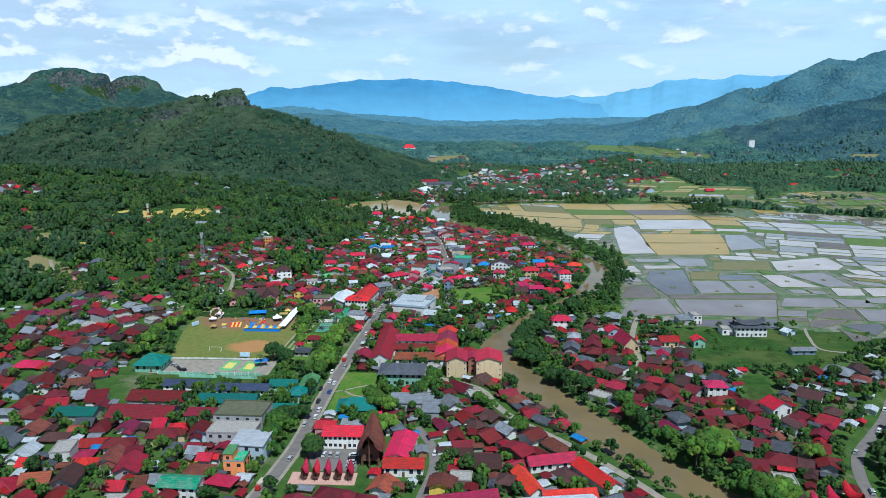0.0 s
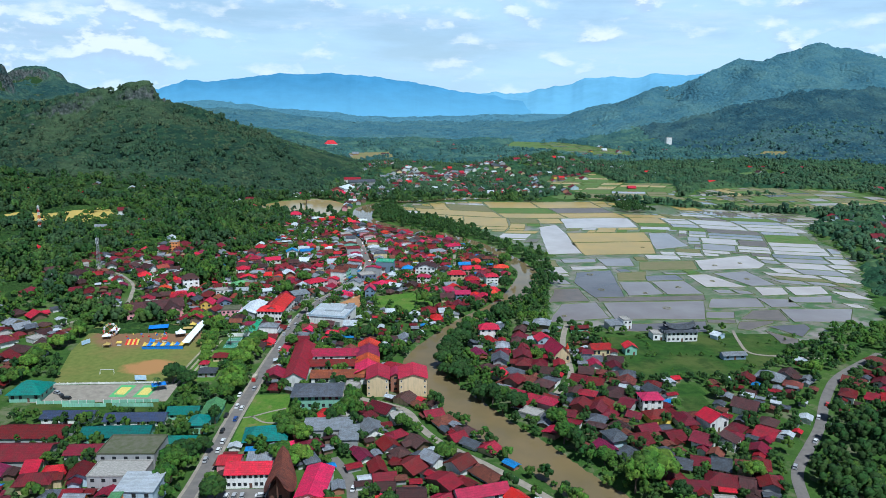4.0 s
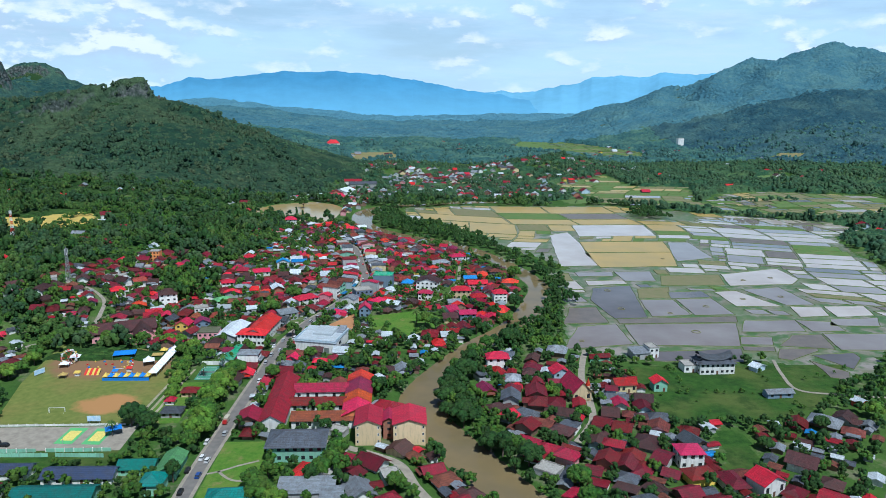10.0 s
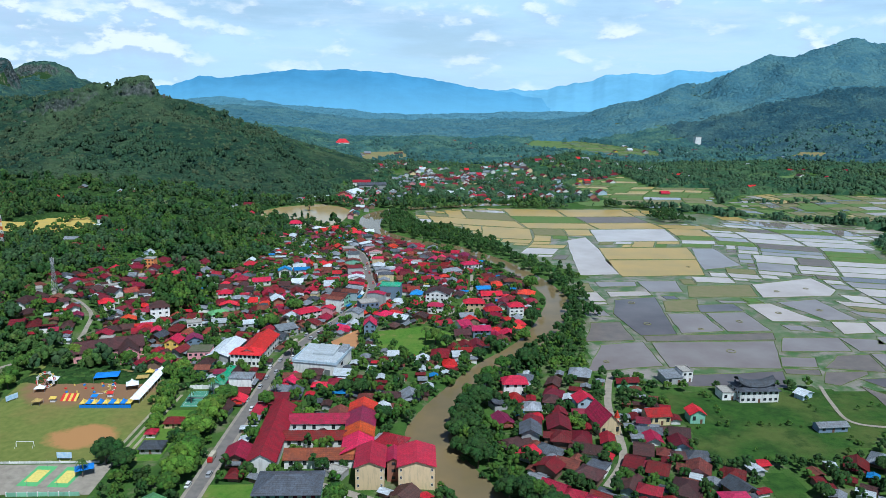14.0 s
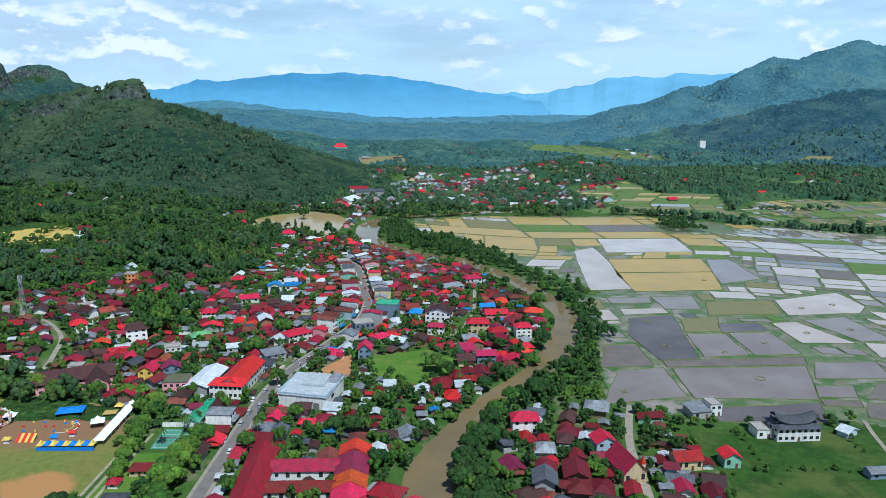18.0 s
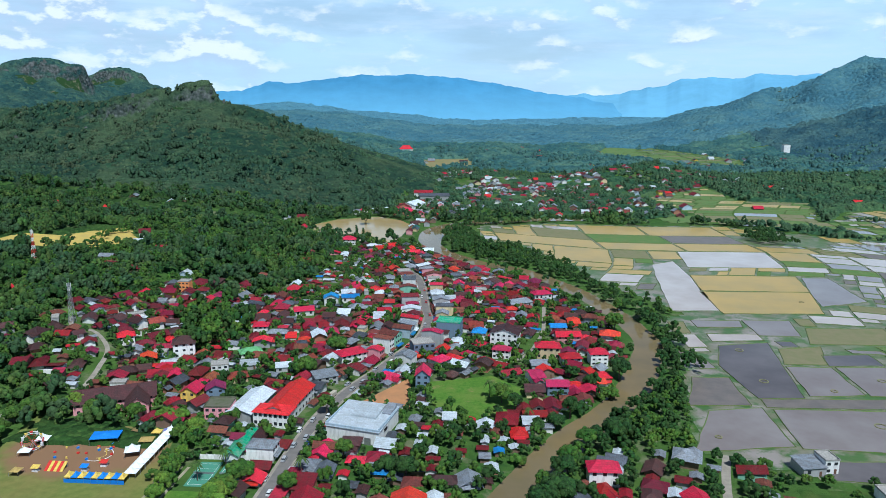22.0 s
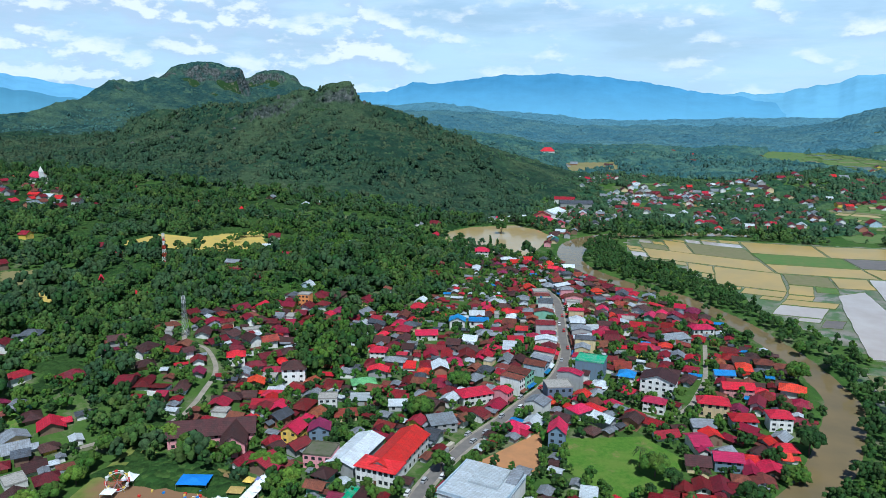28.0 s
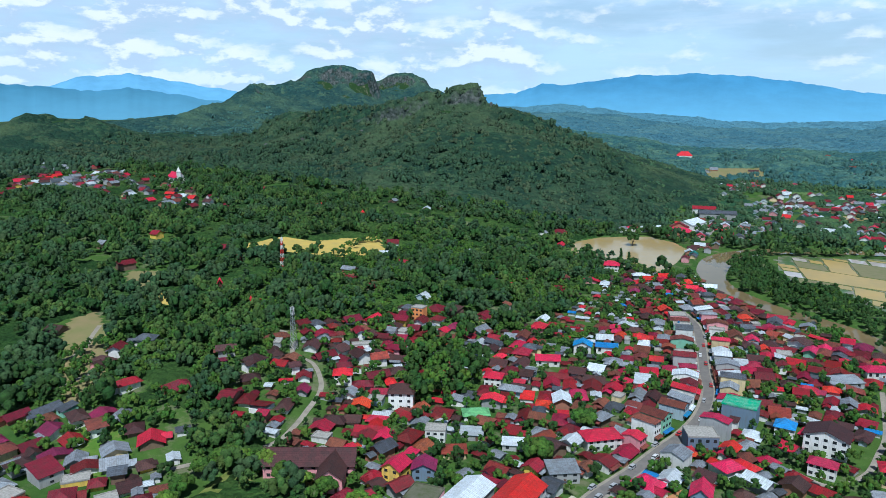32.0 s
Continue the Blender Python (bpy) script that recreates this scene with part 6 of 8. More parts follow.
for plot, gap, share in (([(-82, 1617), (-10, 1692), (-6, 1556), (-65, 1407)], 15, 0.6), ([(-26, 1378), (23, 1488), (67, 1372), (64, 1300), (-19, 1310)], 12, 0.8),
                         ([(84, 1380), (149, 1572), (208, 1559), (191, 1352), (107, 1352)], 15, 0.55), ([(99, 2500), (217, 2052), (179, 1787), (108, 1834)], 26, 0.5),
                         ([(94, 1228), (125, 1224), (110, 1106), (80, 1121)], 13, 0.6), ([(136, 1192), (215, 1190), (200, 1134), (128, 1136)], 13, 0.7), ([(230, 1250), (300, 1320), (360, 1420), (250, 1400)], 16, 0.5)):
    fill_houses(plot, gap, share, 0, "far village houses", 6, 10, FAR_MIX, joined=True)
for spread in ([(280, 1180), (600, 1250), (900, 1500), (800, 1700), (300, 1650)], [(-200, 1620), (900, 1700), (1000, 2200), (-150, 2300)], [(650, 700), (1000, 900), (1000, 1400), (800, 1300)]):
    fill_houses(spread, 52, 0.24, 0, "far village houses", 9, 16, FAR_MIX, joined=True)
for plot, gap, share in (([(-330, 740), (-180, 735), (-165, 900), (-330, 925)], 26, 0.34), ([(-640, 990), (-330, 960), (-250, 1090), (-640, 1110)], 40, 0.3), ([(-560, 700), (-400, 680), (-400, 780), (-560, 800)], 34, 0.3), ([(-240, 1000), (-190, 1000), (-180, 1090), (-240, 1090)], 20, 0.5)):
    fill_houses(plot, gap, share, 0, "far village houses", 6, 10, FAR_MIX + ["scarlet", "crimson", "white"], joined=True)
build_village("far_village_houses", "small red and pale roofed houses of far villages")

# ---------- trees ----------
green_thumb = np.random.RandomState(5)


def rotation_to(n):
    """For each direction a frame whose last axis is that direction."""
    a = np.where(np.abs(n[:, 2:3]) < 0.9, [[0, 0, 1.0]], [[1.0, 0, 0]])
    u = np.cross(a, n)
    u /= np.linalg.norm(u, axis=1)[:, None]
    return u, np.cross(n, u)


def leaf_cloud(lobes, count, size, rs):
    """Leaf clumps on the shells of several lobes: places and quads. A lobe is x, y, z, radius, flatness."""
    lobes = np.array(lobes, float)
    pick = rs.choice(len(lobes), count, p=lobes[:, 3] ** 2 / (lobes[:, 3] ** 2).sum())
    way = rs.normal(size=(count, 3))
    way[:, 2] = np.abs(way[:, 2]) * 1.1 - 0.25
    way /= np.linalg.norm(way, axis=1)[:, None]
    r = lobes[pick, 3:4] * (0.72 + 0.38 * rs.rand(count, 1))
    place = lobes[pick, :3] + way * r * np.stack([np.ones(count), np.ones(count), lobes[pick, 4]], 1)
    tilt = way + rs.normal(size=(count, 3)) * 0.45 + [0, 0, 0.35]
    tilt /= np.linalg.norm(tilt, axis=1)[:, None]
    u, v = rotation_to(tilt)
    turn = rs.rand(count, 1) * 6.28
    a, b = u * np.cos(turn) + v * np.sin(turn), v * np.cos(turn) - u * np.sin(turn)
    s = size * (0.6 + 0.8 * rs.rand(count, 1))
    k = 0.55 + 0.5 * rs.rand(count, 1)
    corners = np.stack([place - a * s, place - b * s * k - tilt * s * 0.25, place + a * s, place + b * s * k - tilt * s * 0.2], 1)
    return corners.reshape(-1, 3), np.arange(count * 4).reshape(-1, 4)


def lump(x, y, z, r, flat, rs, rings=3, sides=7):
    """A jagged closed dome that fills a lobe."""
    v, f = [(x, y, z + r * flat)], []
    for i in range(1, rings + 1):
        t = math.pi * 0.72 * i / rings
        for k in range(sides):
            p = 2 * math.pi * (k + 0.5 * (i % 2)) / sides
            q = r * (0.72 + 0.4 * rs.rand())
            v.append((x + q * math.sin(t) * math.cos(p), y + q * math.sin(t) * math.sin(p), z + q * flat * math.cos(t)))
    for k in range(sides):
        f.append((0, 1 + k, 1 + (k + 1) % sides))
    for i in range(rings - 1):
        for k in range(sides):
            a, b = 1 + i * sides + k, 1 + i * sides + (k + 1) % sides
            f += [(a, a + sides, b), (b, a + sides, b + sides)]
    return np.array(v), np.array(f)


def crown_arrays(seed, lobes, leaves, size):
    """Verts, quads and tris of one crown, about a metre scale of its own."""
    rs = np.random.RandomState(seed)
    lv, lq = leaf_cloud(lobes, leaves, size, rs)
    verts, tris, n = [lv], [], len(lv)
    for x, y, z, r, flat in lobes:
        v, f = lump(x, y, z, r * 0.80, flat, rs)
        verts.append(v)
        tris.append(f + n)
        n += len(v)
    return np.concatenate(verts), lq, np.concatenate(tris)


def clumpy(seed, clumps, radius, height, flat, leaves, leaf, rings=2, sides=6, spread=1.15):
    """A broad crown: many small domed clumps of foliage over a rounded shell, with loose leaves at their edges."""
    rs = np.random.RandomState(seed)
    lobes = []
    for i in range(clumps):
        a = math.acos(max(-0.35, 1 - spread * (i + 0.4 * rs.rand()) / clumps))
        b, far = 2.4 * i + 0.9 * rs.rand(), radius * (0.50 + 0.24 * rs.rand())
        lobes.append((far * math.sin(a) * math.cos(b), far * math.sin(a) * math.sin(b), height + far * flat * math.cos(a) * 1.1, radius * (0.36 + 0.22 * rs.rand()) * (4.5 / clumps) ** 0.25, 0.85))
    verts, tris, n = [], [], 0
    lv, lq = leaf_cloud(lobes, leaves, leaf, rs)
    verts.append(lv)
    n = len(lv)
    for x, y, z, r, f in lobes:
        v, t = lump(x, y, z, r, f, rs, rings, sides)
        verts.append(v)
        tris.append(t + n)
        n += len(v)
    return np.concatenate(verts), lq, np.concatenate(tris)


SPARE = [clumpy(360 + i, n, r, h, fl, 26, 0.5) for i, (n, r, h, fl) in enumerate(((6, 3.3, 3.9, 0.9), (7, 3.0, 4.3, 1.15), (6, 3.8, 3.5, 0.7), (5, 2.5, 4.4, 1.4)))]
CROWNS = [clumpy(100 + i, n, r, h, fl, leaves, 0.36, 3, 8) for i, (n, r, h, fl, leaves) in enumerate(((16, 4.3, 4.9, 0.8, 460), (22, 5.2, 5.3, 0.65, 560), (14, 3.6, 5.4, 1.15, 400), (24, 5.9, 4.9, 0.55, 620), (12, 3.3, 3.5, 0.9, 340)))]
TRUNK_H = [5.0, 5.8, 6.0, 5.2, 3.6]


def trunk_mesh(h, seed):
    rs = random.Random(seed)
    s = Solid().pipe((0, 0, -0.8), (0.1, 0.05, h * 0.55), 0.34, 0.22, 7)
    for i in range(4):
        t = 6.28 * i / 4 + rs.random()
        s.pipe((0.1, 0.05, h * 0.5), (1.5 * math.cos(t), 1.5 * math.sin(t), h * (0.85 + 0.2 * rs.random())), 0.16, 0.05, 5)
    return s.mesh("trunk", bark)


TRUNKS = [trunk_mesh(h, 60 + i) for i, h in enumerate(TRUNK_H)]
CROWN_MESH = {(i, key): big_mesh("crown", v, q, f, LEAF[key]) for i, (v, q, f) in enumerate(CROWNS) for key in ("broad", "deep", "bright")}


def palm_mesh(seed):
    rs = random.Random(seed)
    s = Solid()
    for i in range(15):
        t, lift = 6.28 * i / 15 + rs.random() * 0.3, rs.uniform(-0.2, 0.9)
        last = Vector((0, 0, 8.2))
        side = Vector((-math.sin(t), math.cos(t), 0))
        prev = None
        for k in range(5):
            r = 0.75 * k
            p = Vector((r * math.cos(t), r * math.sin(t), 8.2 + lift * k * 0.5 - 0.17 * k * k))
            w = 0.42 * (1 - abs(k - 1.6) / 3.4)
            pair = (p - side * w - Vector((0, 0, 0.22 * w)), p, p + side * w - Vector((0, 0, 0.22 * w)))
            if prev:
                s.faces([*prev, *pair], [(0, 1, 4, 3), (1, 2, 5, 4)])
            prev = pair
    return s.mesh("fronds", LEAF["palm"])


PALM_FRONDS = [palm_mesh(3), palm_mesh(4)]
PALM_TRUNK = Solid().pipe((0, 0, -0.6), (0.25, 0, 4.2), 0.24, 0.17, 7).pipe((0.25, 0, 4.2), (0, 0, 8.3), 0.17, 0.13, 7).mesh("trunk", bark)
LABEL = {"broad": "leafy green tree with a spreading crown", "deep": "dark green tree with a dense crown", "bright": "light green tree with a fresh feathery crown"}


def tree(x, y, variant, key, scale, group="town trees", label=""):
    z = ground_at(x, y)
    m = pose(x, y, z, 0, 0, green_thumb.rand() * 360) @ Matrix.Diagonal((scale, scale, scale * (0.85 + 0.3 * green_thumb.rand()), 1))
    ob = empty("tree", m, label or LABEL[key], "tree", group)
    child("trunk", TRUNKS[variant], ob)
    child("crown", CROWN_MESH[(variant, key)], ob)
    claim(footprint(x, y, 2.5, 2.5, 0))


def palm(x, y, scale):
    ob = empty("palm_tree", pose(x, y, ground_at(x, y), 0, 0, green_thumb.rand() * 360) @ Matrix.Diagonal((scale, scale, scale, 1)), "coconut palm with drooping fronds", "palm tree", "town palms")
    child("trunk", PALM_TRUNK, ob)
    child("fronds", PALM_FRONDS[int(green_thumb.rand() * 2)], ob)


class Wood:
    """Many trees joined into one object."""

    def __init__(self):
        self.v, self.q, self.t, self.n = [], [], [], 0

    def add(self, spots, template, scales, heights, turns, zs):
        v, q, t = template
        k, m = len(spots), len(v)
        if not k:
            return
        c, s = np.cos(turns)[:, None], np.sin(turns)[:, None]
        sc = scales[:, None]
        x = (v[None, :, 0] * c - v[None, :, 1] * s) * sc + spots[:, 0:1]
        y = (v[None, :, 0] * s + v[None, :, 1] * c) * sc + spots[:, 1:2]
        z = v[None, :, 2] * heights[:, None] + zs[:, None]
        self.v.append(np.stack([x, y, z], -1).reshape(-1, 3))
        base = self.n + np.arange(k)[:, None, None] * m
        if q is not None and len(q):
            self.q.append((q[None] + base).reshape(-1, 4))
        if t is not None and len(t):
            self.t.append((t[None] + base).reshape(-1, 3))
        self.n += k * m

    def build(self, name, mat, label, category="trees"):
        if not self.v:
            return
        quads = np.concatenate(self.q) if self.q else None
        tris = np.concatenate(self.t) if self.t else None
        return tagged(new(name, big_mesh(name, np.concatenate(self.v), quads, tris, mat)), label, category, kind="stuff")


MIDDLE = [clumpy(300 + i, n, r, h, fl, 18, 0.6) for i, (n, r, h, fl) in enumerate(((7, 3.6, 3.4, 0.8), (8, 3.3, 4.0, 1.1), (7, 4.2, 3.2, 0.65), (5, 2.5, 4.6, 1.6)))]
DISTANT = [clumpy(330 + i, n, r, h, fl, 4, 1.0, 2, 5) for i, (n, r, h, fl) in enumerate(((3, 4.6, 2.6, 0.7), (4, 4.2, 3.0, 0.9), (3, 5.2, 2.2, 0.6)))]


def scatter(x0, y0, x1, y1, step, rs):
    xs, ys = np.meshgrid(np.arange(x0, x1, step), np.arange(y0, y1, step))
    p = np.stack([xs.ravel(), ys.ravel()], 1)
    return p + rs.uniform(-0.5, 0.5, p.shape) * step


def plant(wood, spots, templates, low, high, rs):
    zs = land(spots[:, 0], spots[:, 1])
    which = rs.randint(len(templates), size=len(spots))
    for i, t in enumerate(templates):
        m = which == i
        k = int(m.sum())
        sc = rs.uniform(low, high, k)
        wood.add(spots[m], t, sc, sc * rs.uniform(0.8, 1.25, k), rs.uniform(0, 6.28, k), zs[m] - 0.3)


def near_any(p, margin):
    """Spots on roads, water, fields or paddies."""
    bad = np.zeros(len(p), bool)
    for line, half in ROADS:
        bad |= far_from(p[:, 0], p[:, 1], line[::3])[0] < half + margin
    d, w = far_from(p[:, 0], p[:, 1], RIVER_LINE)
    bad |= d < RIVER_LINE[w, 2] + 0.5
    for zone in OPEN + [POND]:
        bad |= inside(p[:, 0], p[:, 1], zone)
    for q in PADDIES:
        bad |= inside(p[:, 0], p[:, 1], q)
    return bad


def no_house(p, room):
    keep = []
    for x, y in p:
        keep.append(is_free(footprint(x, y, room, room, 0)))
    return np.array(keep, bool)


rs = np.random.RandomState(11)
# the open meadow on the east bank
drape("lawn_meadow", MEADOW, 0.12, meadow, "green meadow below the paddies", "lawn")
drape("lawn_plot", MEADOW_2, 0.12, meadow, "small green plot among houses", "lawn")
# single trees along the road, the field and the river
for x, y in chain([(-204, 405), (-208, 445), (-203, 480), (-204, 516), (-165, 512), (-130, 508)], 9.0):
    tree(x + rs.uniform(-2, 2), y + rs.uniform(-2, 2), 3, str(rs.choice(["bright", "broad"])), rs.uniform(0.8, 1.05), "trees round the sports field")
for x, y in chain([(-121, 500), (-118, 478), (-115, 455), (-113, 430)], 6.5):
    tree(x + rs.uniform(-1.5, 1.5), y, int(rs.choice([1, 3])), "bright", rs.uniform(0.6, 0.8), "trees round the sports field")
for x, y in chain([(-88, 380), (-88, 398), (-90, 415), (-92, 432), (-90, 448), (-88, 460)], 7.5):
    tree(x + rs.uniform(-2, 2), y + rs.uniform(-2, 2), int(rs.choice([1, 3])), str(rs.choice(["bright", "broad"])), rs.uniform(0.95, 1.25), "roadside trees")
for x, y in ((-121, 402), (-112, 398), (-92, 318), (-94, 310), (-93, 296), (-75, 296), (-72, 288), (-66, 452), (-50, 482), (-30, 470), (-22, 466), (-18, 480), (-4, 500)):
    tree(x, y, int(rs.randint(5)), str(rs.choice(["broad", "deep"])), rs.uniform(1.0, 1.3), "roadside trees")
for x, y in ((-56, 346), (-52, 338), (-50, 350), (-44, 328), (-38, 322), (-30, 352), (-26, 360), (-24, 368), (-22, 352), (-60, 318), (-52, 316), (-44, 312)):
    tree(x, y, int(rs.randint(5)), str(rs.choice(["broad", "bright"])), rs.uniform(0.9, 1.2), "trees behind the pavilion")
for x, y in ((107, 709), (81, 672), (90, 667), (80, 723), (57, 566), (64, 563), (24, 533), (18, 542), (42, 516), (50, 527), (16, 650), (13, 668), (19, 660), (95, 658), (83, 579), (74, 553), (34, 570), (37, 552), (-82, 618), (-75, 627),
             (-52, 640), (-44, 634), (-86, 568), (-85, 584), (-118, 640), (-144, 715), (-140, 772), (-128, 776), (-78, 607), (-66, 524), (-150, 560)):
    if is_free(footprint(x, y, 2.5, 2.5, 0)):
        tree(x, y, int(rs.randint(4)), str(rs.choice(["deep", "deep", "broad"])), rs.uniform(0.9, 1.35), "trees between the houses")
way = np.gradient(RIVER_LINE[:, :2], axis=0)


def bank_growth(x, y):
    """How thickly the bank is wooded."""
    return float(soft_noise(np.array([x]), np.array([y]), 26, 83, 2)[0])


for i, (x, y, half) in enumerate(RIVER_LINE):
    if i % 2 or y > 520 or y < 200:
        continue
    n = np.array([way[i][1], -way[i][0]]) / np.linalg.norm(way[i])
    if bank_growth(x, y) < (0.40 if y < 345 else 0.46):
        continue
    for row in range(3 if y < 345 else 2):
        d = half + 2.5 + 6 * row + rs.uniform(-2, 2)
        px, py = x + n[0] * d, y + n[1] * d
        if is_free(footprint(px, py, 4, 4, 0)) and rs.rand() < 0.85:
            tree(px, py, int(rs.randint(4)), str(rs.choice(["bright", "bright", "broad"] if py < 318 else ["broad", "deep", "deep", "deep"])), rs.uniform(1.2, 1.75) if py < 330 else rs.uniform(0.7, 1.3), "east bank trees")
# palms
for x, y in ((-93, 512), (-64, 466), (-58, 480), (-104, 460), (-126, 392), (-96, 470), (12, 548), (-140, 258), (-146, 250), (-150, 262), (60, 690), (-150, 560), (-132, 640), (30, 520)):
    if is_free(footprint(x, y, 1, 1, 0)):
        palm(x, y, rs.uniform(0.85, 1.15))

tree(-128, 1041, 2, "deep", 1.9, "pond trees", "lone dark green tree standing in the pond")
for x, y, tall in ((-123, 946, 17), (-117, 953, 15), (-96, 906, 12)):
    cypress = empty("cypress_tree", pose(x, y, ground_at(x, y)), "tall narrow dark cypress tree beside the pond", "tree", "pond cypresses")
    child("trunk", Solid().pipe((0, 0, -0.6), (0, 0, tall * 0.5), 0.3, 0.15, 7).mesh("trunk", bark), cypress)
    lobes = [(0.2 * math.sin(5 * k), 0.2 * math.cos(5 * k), tall * (0.14 + 0.125 * k), 1.7 * math.sin(math.pi * (k + 1.3) / 9), 1.3) for k in range(7)]
    child("crown", big_mesh("crown", *crown_arrays(int(tall), lobes, 300, 0.42), LEAF["deep"]), cypress)

# trees between the houses
town_wood, deep_wood = Wood(), Wood()
spots = scatter(-345, 200, 330, 940, 5.0, rs)
spots = spots[~near_any(spots, 1.0)]
spots = spots[(spots[:, 1] < 940) & ~inside(spots[:, 0], spots[:, 1], PADDY_LAND)]
d, w = far_from(spots[:, 0], spots[:, 1], RIVER_LINE)
spots = spots[(d > RIVER_LINE[w, 2] + 9) | (spots[:, 1] < 560)]
grove = inside(spots[:, 0], spots[:, 1], GROVE)
shady = inside(spots[:, 0], spots[:, 1], EASTBANK)
dense = 0.5 * grove + 0.10 * shady + soft_noise(spots[:, 0], spots[:, 1], 40, 77, 2)
spots = spots[(rs.rand(len(spots)) < smooth(0.22, 0.50, dense) * 0.98)]
spots = spots[no_house(spots, 2.0)]
near_spots = spots[spots[:, 1] < 470]
singles = near_spots[rs.permutation(len(near_spots))[:130]]
for x, y in singles:
    tree(x, y, int(rs.randint(5)), str(rs.choice(["broad", "deep", "bright"], p=[0.5, 0.35, 0.15])), rs.uniform(0.55, 1.0), "trees between the houses")
spots = spots[no_house(spots, 1.6)]
# east bank trees take mostly the dark leaves, which imitate cloud shade there
half = rs.rand(len(spots)) < np.where(inside(spots[:, 0], spots[:, 1], EASTBANK), 0.12, 0.6)
tall = scatter(-195, 585, -135, 705, 6.5, rs)
tall = tall[inside(tall[:, 0], tall[:, 1], GROVE)]
tall = tall[no_house(tall, 3.0)]
plant(deep_wood, tall[::2], SPARE, 1.2, 1.9, rs)
plant(town_wood, tall[1::2], SPARE, 1.1, 1.8, rs)
plant(town_wood, spots[half], SPARE, 0.5, 1.05, rs)
plant(deep_wood, spots[~half], SPARE, 0.5, 1.05, rs)
# belts along the upper river, the pond and the paddies
belt = scatter(-300, 500, 340, 1110, 6.5, rs)
d, w = far_from(belt[:, 0], belt[:, 1], RIVER_LINE)
flow = np.gradient(RIVER_LINE[:, :2], axis=0)[w]
off = belt - RIVER_LINE[w, :2]
field_side = off[:, 0] * flow[:, 1] - off[:, 1] * flow[:, 0] > 0
shore = (d > RIVER_LINE[w, 2] + 1.5) & (d < RIVER_LINE[w, 2] + np.where(belt[:, 1] < 620, 24, 14)) & (belt[:, 1] > 480) & ((field_side & (rs.rand(len(belt)) < 0.85)) | (rs.rand(len(belt)) < np.where(belt[:, 1] < 640, 0.3, 0.05)))
wedge = inside(belt[:, 0], belt[:, 1], [(-20, 905), (20, 868), (60, 822), (88, 785), (100, 790), (82, 847), (58, 885), (46, 920), (18, 921), (3, 961), (-4, 1021), (-25, 1030), (-30, 960)])
isle = inside(belt[:, 0], belt[:, 1], ISLET)
belt = belt[(shore | wedge | isle)]
belt = belt[~near_any(belt, 0.5)]
belt = belt[no_house(belt, 3.0)]
plant(deep_wood, belt, SPARE, 0.8, 1.3, rs)
bushes = np.concatenate([chain(line, 4.0) for line in ([(152, 400), (151, 430), (153, 468)], [(201, 410), (199, 440), (203, 468)], [(130, 428), (165, 431), (204, 427)], [(214, 444), (240, 452), (258, 466)], [(170, 396), (190, 402)])])
bushes = bushes[rs.rand(len(bushes)) < 0.65]
plant(town_wood, bushes + rs.uniform(-1.2, 1.2, bushes.shape), SPARE, 0.22, 0.5, rs)
town_wood.build("town_trees", LEAF["broad"], "green trees and shrubs filling gaps between houses")
deep_wood.build("riverside_trees", LEAF["deep"], "dark green trees along the river and paddies")

# ---------- forests ----------
MEADOWS = [[(316, 2196), (403, 2033), (503, 2482), (395, 2411)], [(10, 1545), (86, 1590), (82, 1500), (20, 1480)], [(-131, 1848), (-17, 1912), (-1, 1800), (-96, 1686)], [(230, 1120), (300, 1160), (285, 1090), (240, 1080)],
           [(640, 1420), (760, 1500), (800, 1440), (690, 1390)], [(860, 1850), (1010, 1950), (1060, 1880), (900, 1800)]]
CLEARINGS = [[(-434, 786), (-421, 850), (-388, 846), (-345, 900), (-298, 830), (-335, 802), (-374, 796)], [(-445, 682), (-425, 702), (-396, 672), (-410, 650)], [(-388, 660), (-375, 670), (-354, 646), (-369, 636)],
             [(-390, 586), (-390, 614), (-346, 584), (-306, 545), (-298, 516), (-322, 526)], [(-262, 618), (-230, 622), (-225, 655), (-255, 655)], [(-140, 728), (-105, 728), (-105, 752), (-140, 758)], [(-298, 512), (-279, 530), (-244, 504), (-240, 484), (-268, 482)]]
for k, plot in enumerate(MEADOWS):
    drape(f"field_{k + 1}", plot, 0.4, PADDY["green"] if k % 3 != 2 else olive_field, "open green field between the far woods", "field", 6.0)
drape("rice_field_ripe", CLEARINGS[0], 0.3, ripe, "ripe golden rice field among trees", "field")
drape("pasture_1", CLEARINGS[1], 0.3, olive_field, "dry grassy clearing in the forest", "field")
drape("pasture_2", CLEARINGS[2], 0.3, ripe, "small golden clearing in the forest", "field")
drape("pasture_3", CLEARINGS[3], 0.3, olive_field, "terraced dry pasture on the slope", "field")
drape("lawn_mast", CLEARINGS[4], 0.3, lawn, "green lawn below the telecom mast", "lawn")
drape("lawn_upper", CLEARINGS[5], 0.3, lawn, "green lawn between upper houses", "lawn")
drape("lawn_garden", CLEARINGS[6], 0.3, lawn, "green garden plots below the forest", "lawn")
for k, line in enumerate(([(-332, 525), (-326, 533), (-322, 545), (-322, 556)], [(-352, 549), (-347, 555), (-349, 567), (-358, 580), (-367, 593)], [(-470, 640), (-455, 622), (-431, 609)])):
    ribbon(f"path_{k + 1}", chain(line), 1.3, 0, path_mat, "pale earth path on the hillside", "path", 0.4)
hill_wood, far_wood, near_wood, deep_near, light_near, valley_wood, olive_wood = Wood(), Wood(), Wood(), Wood(), Wood(), Wood(), Wood()
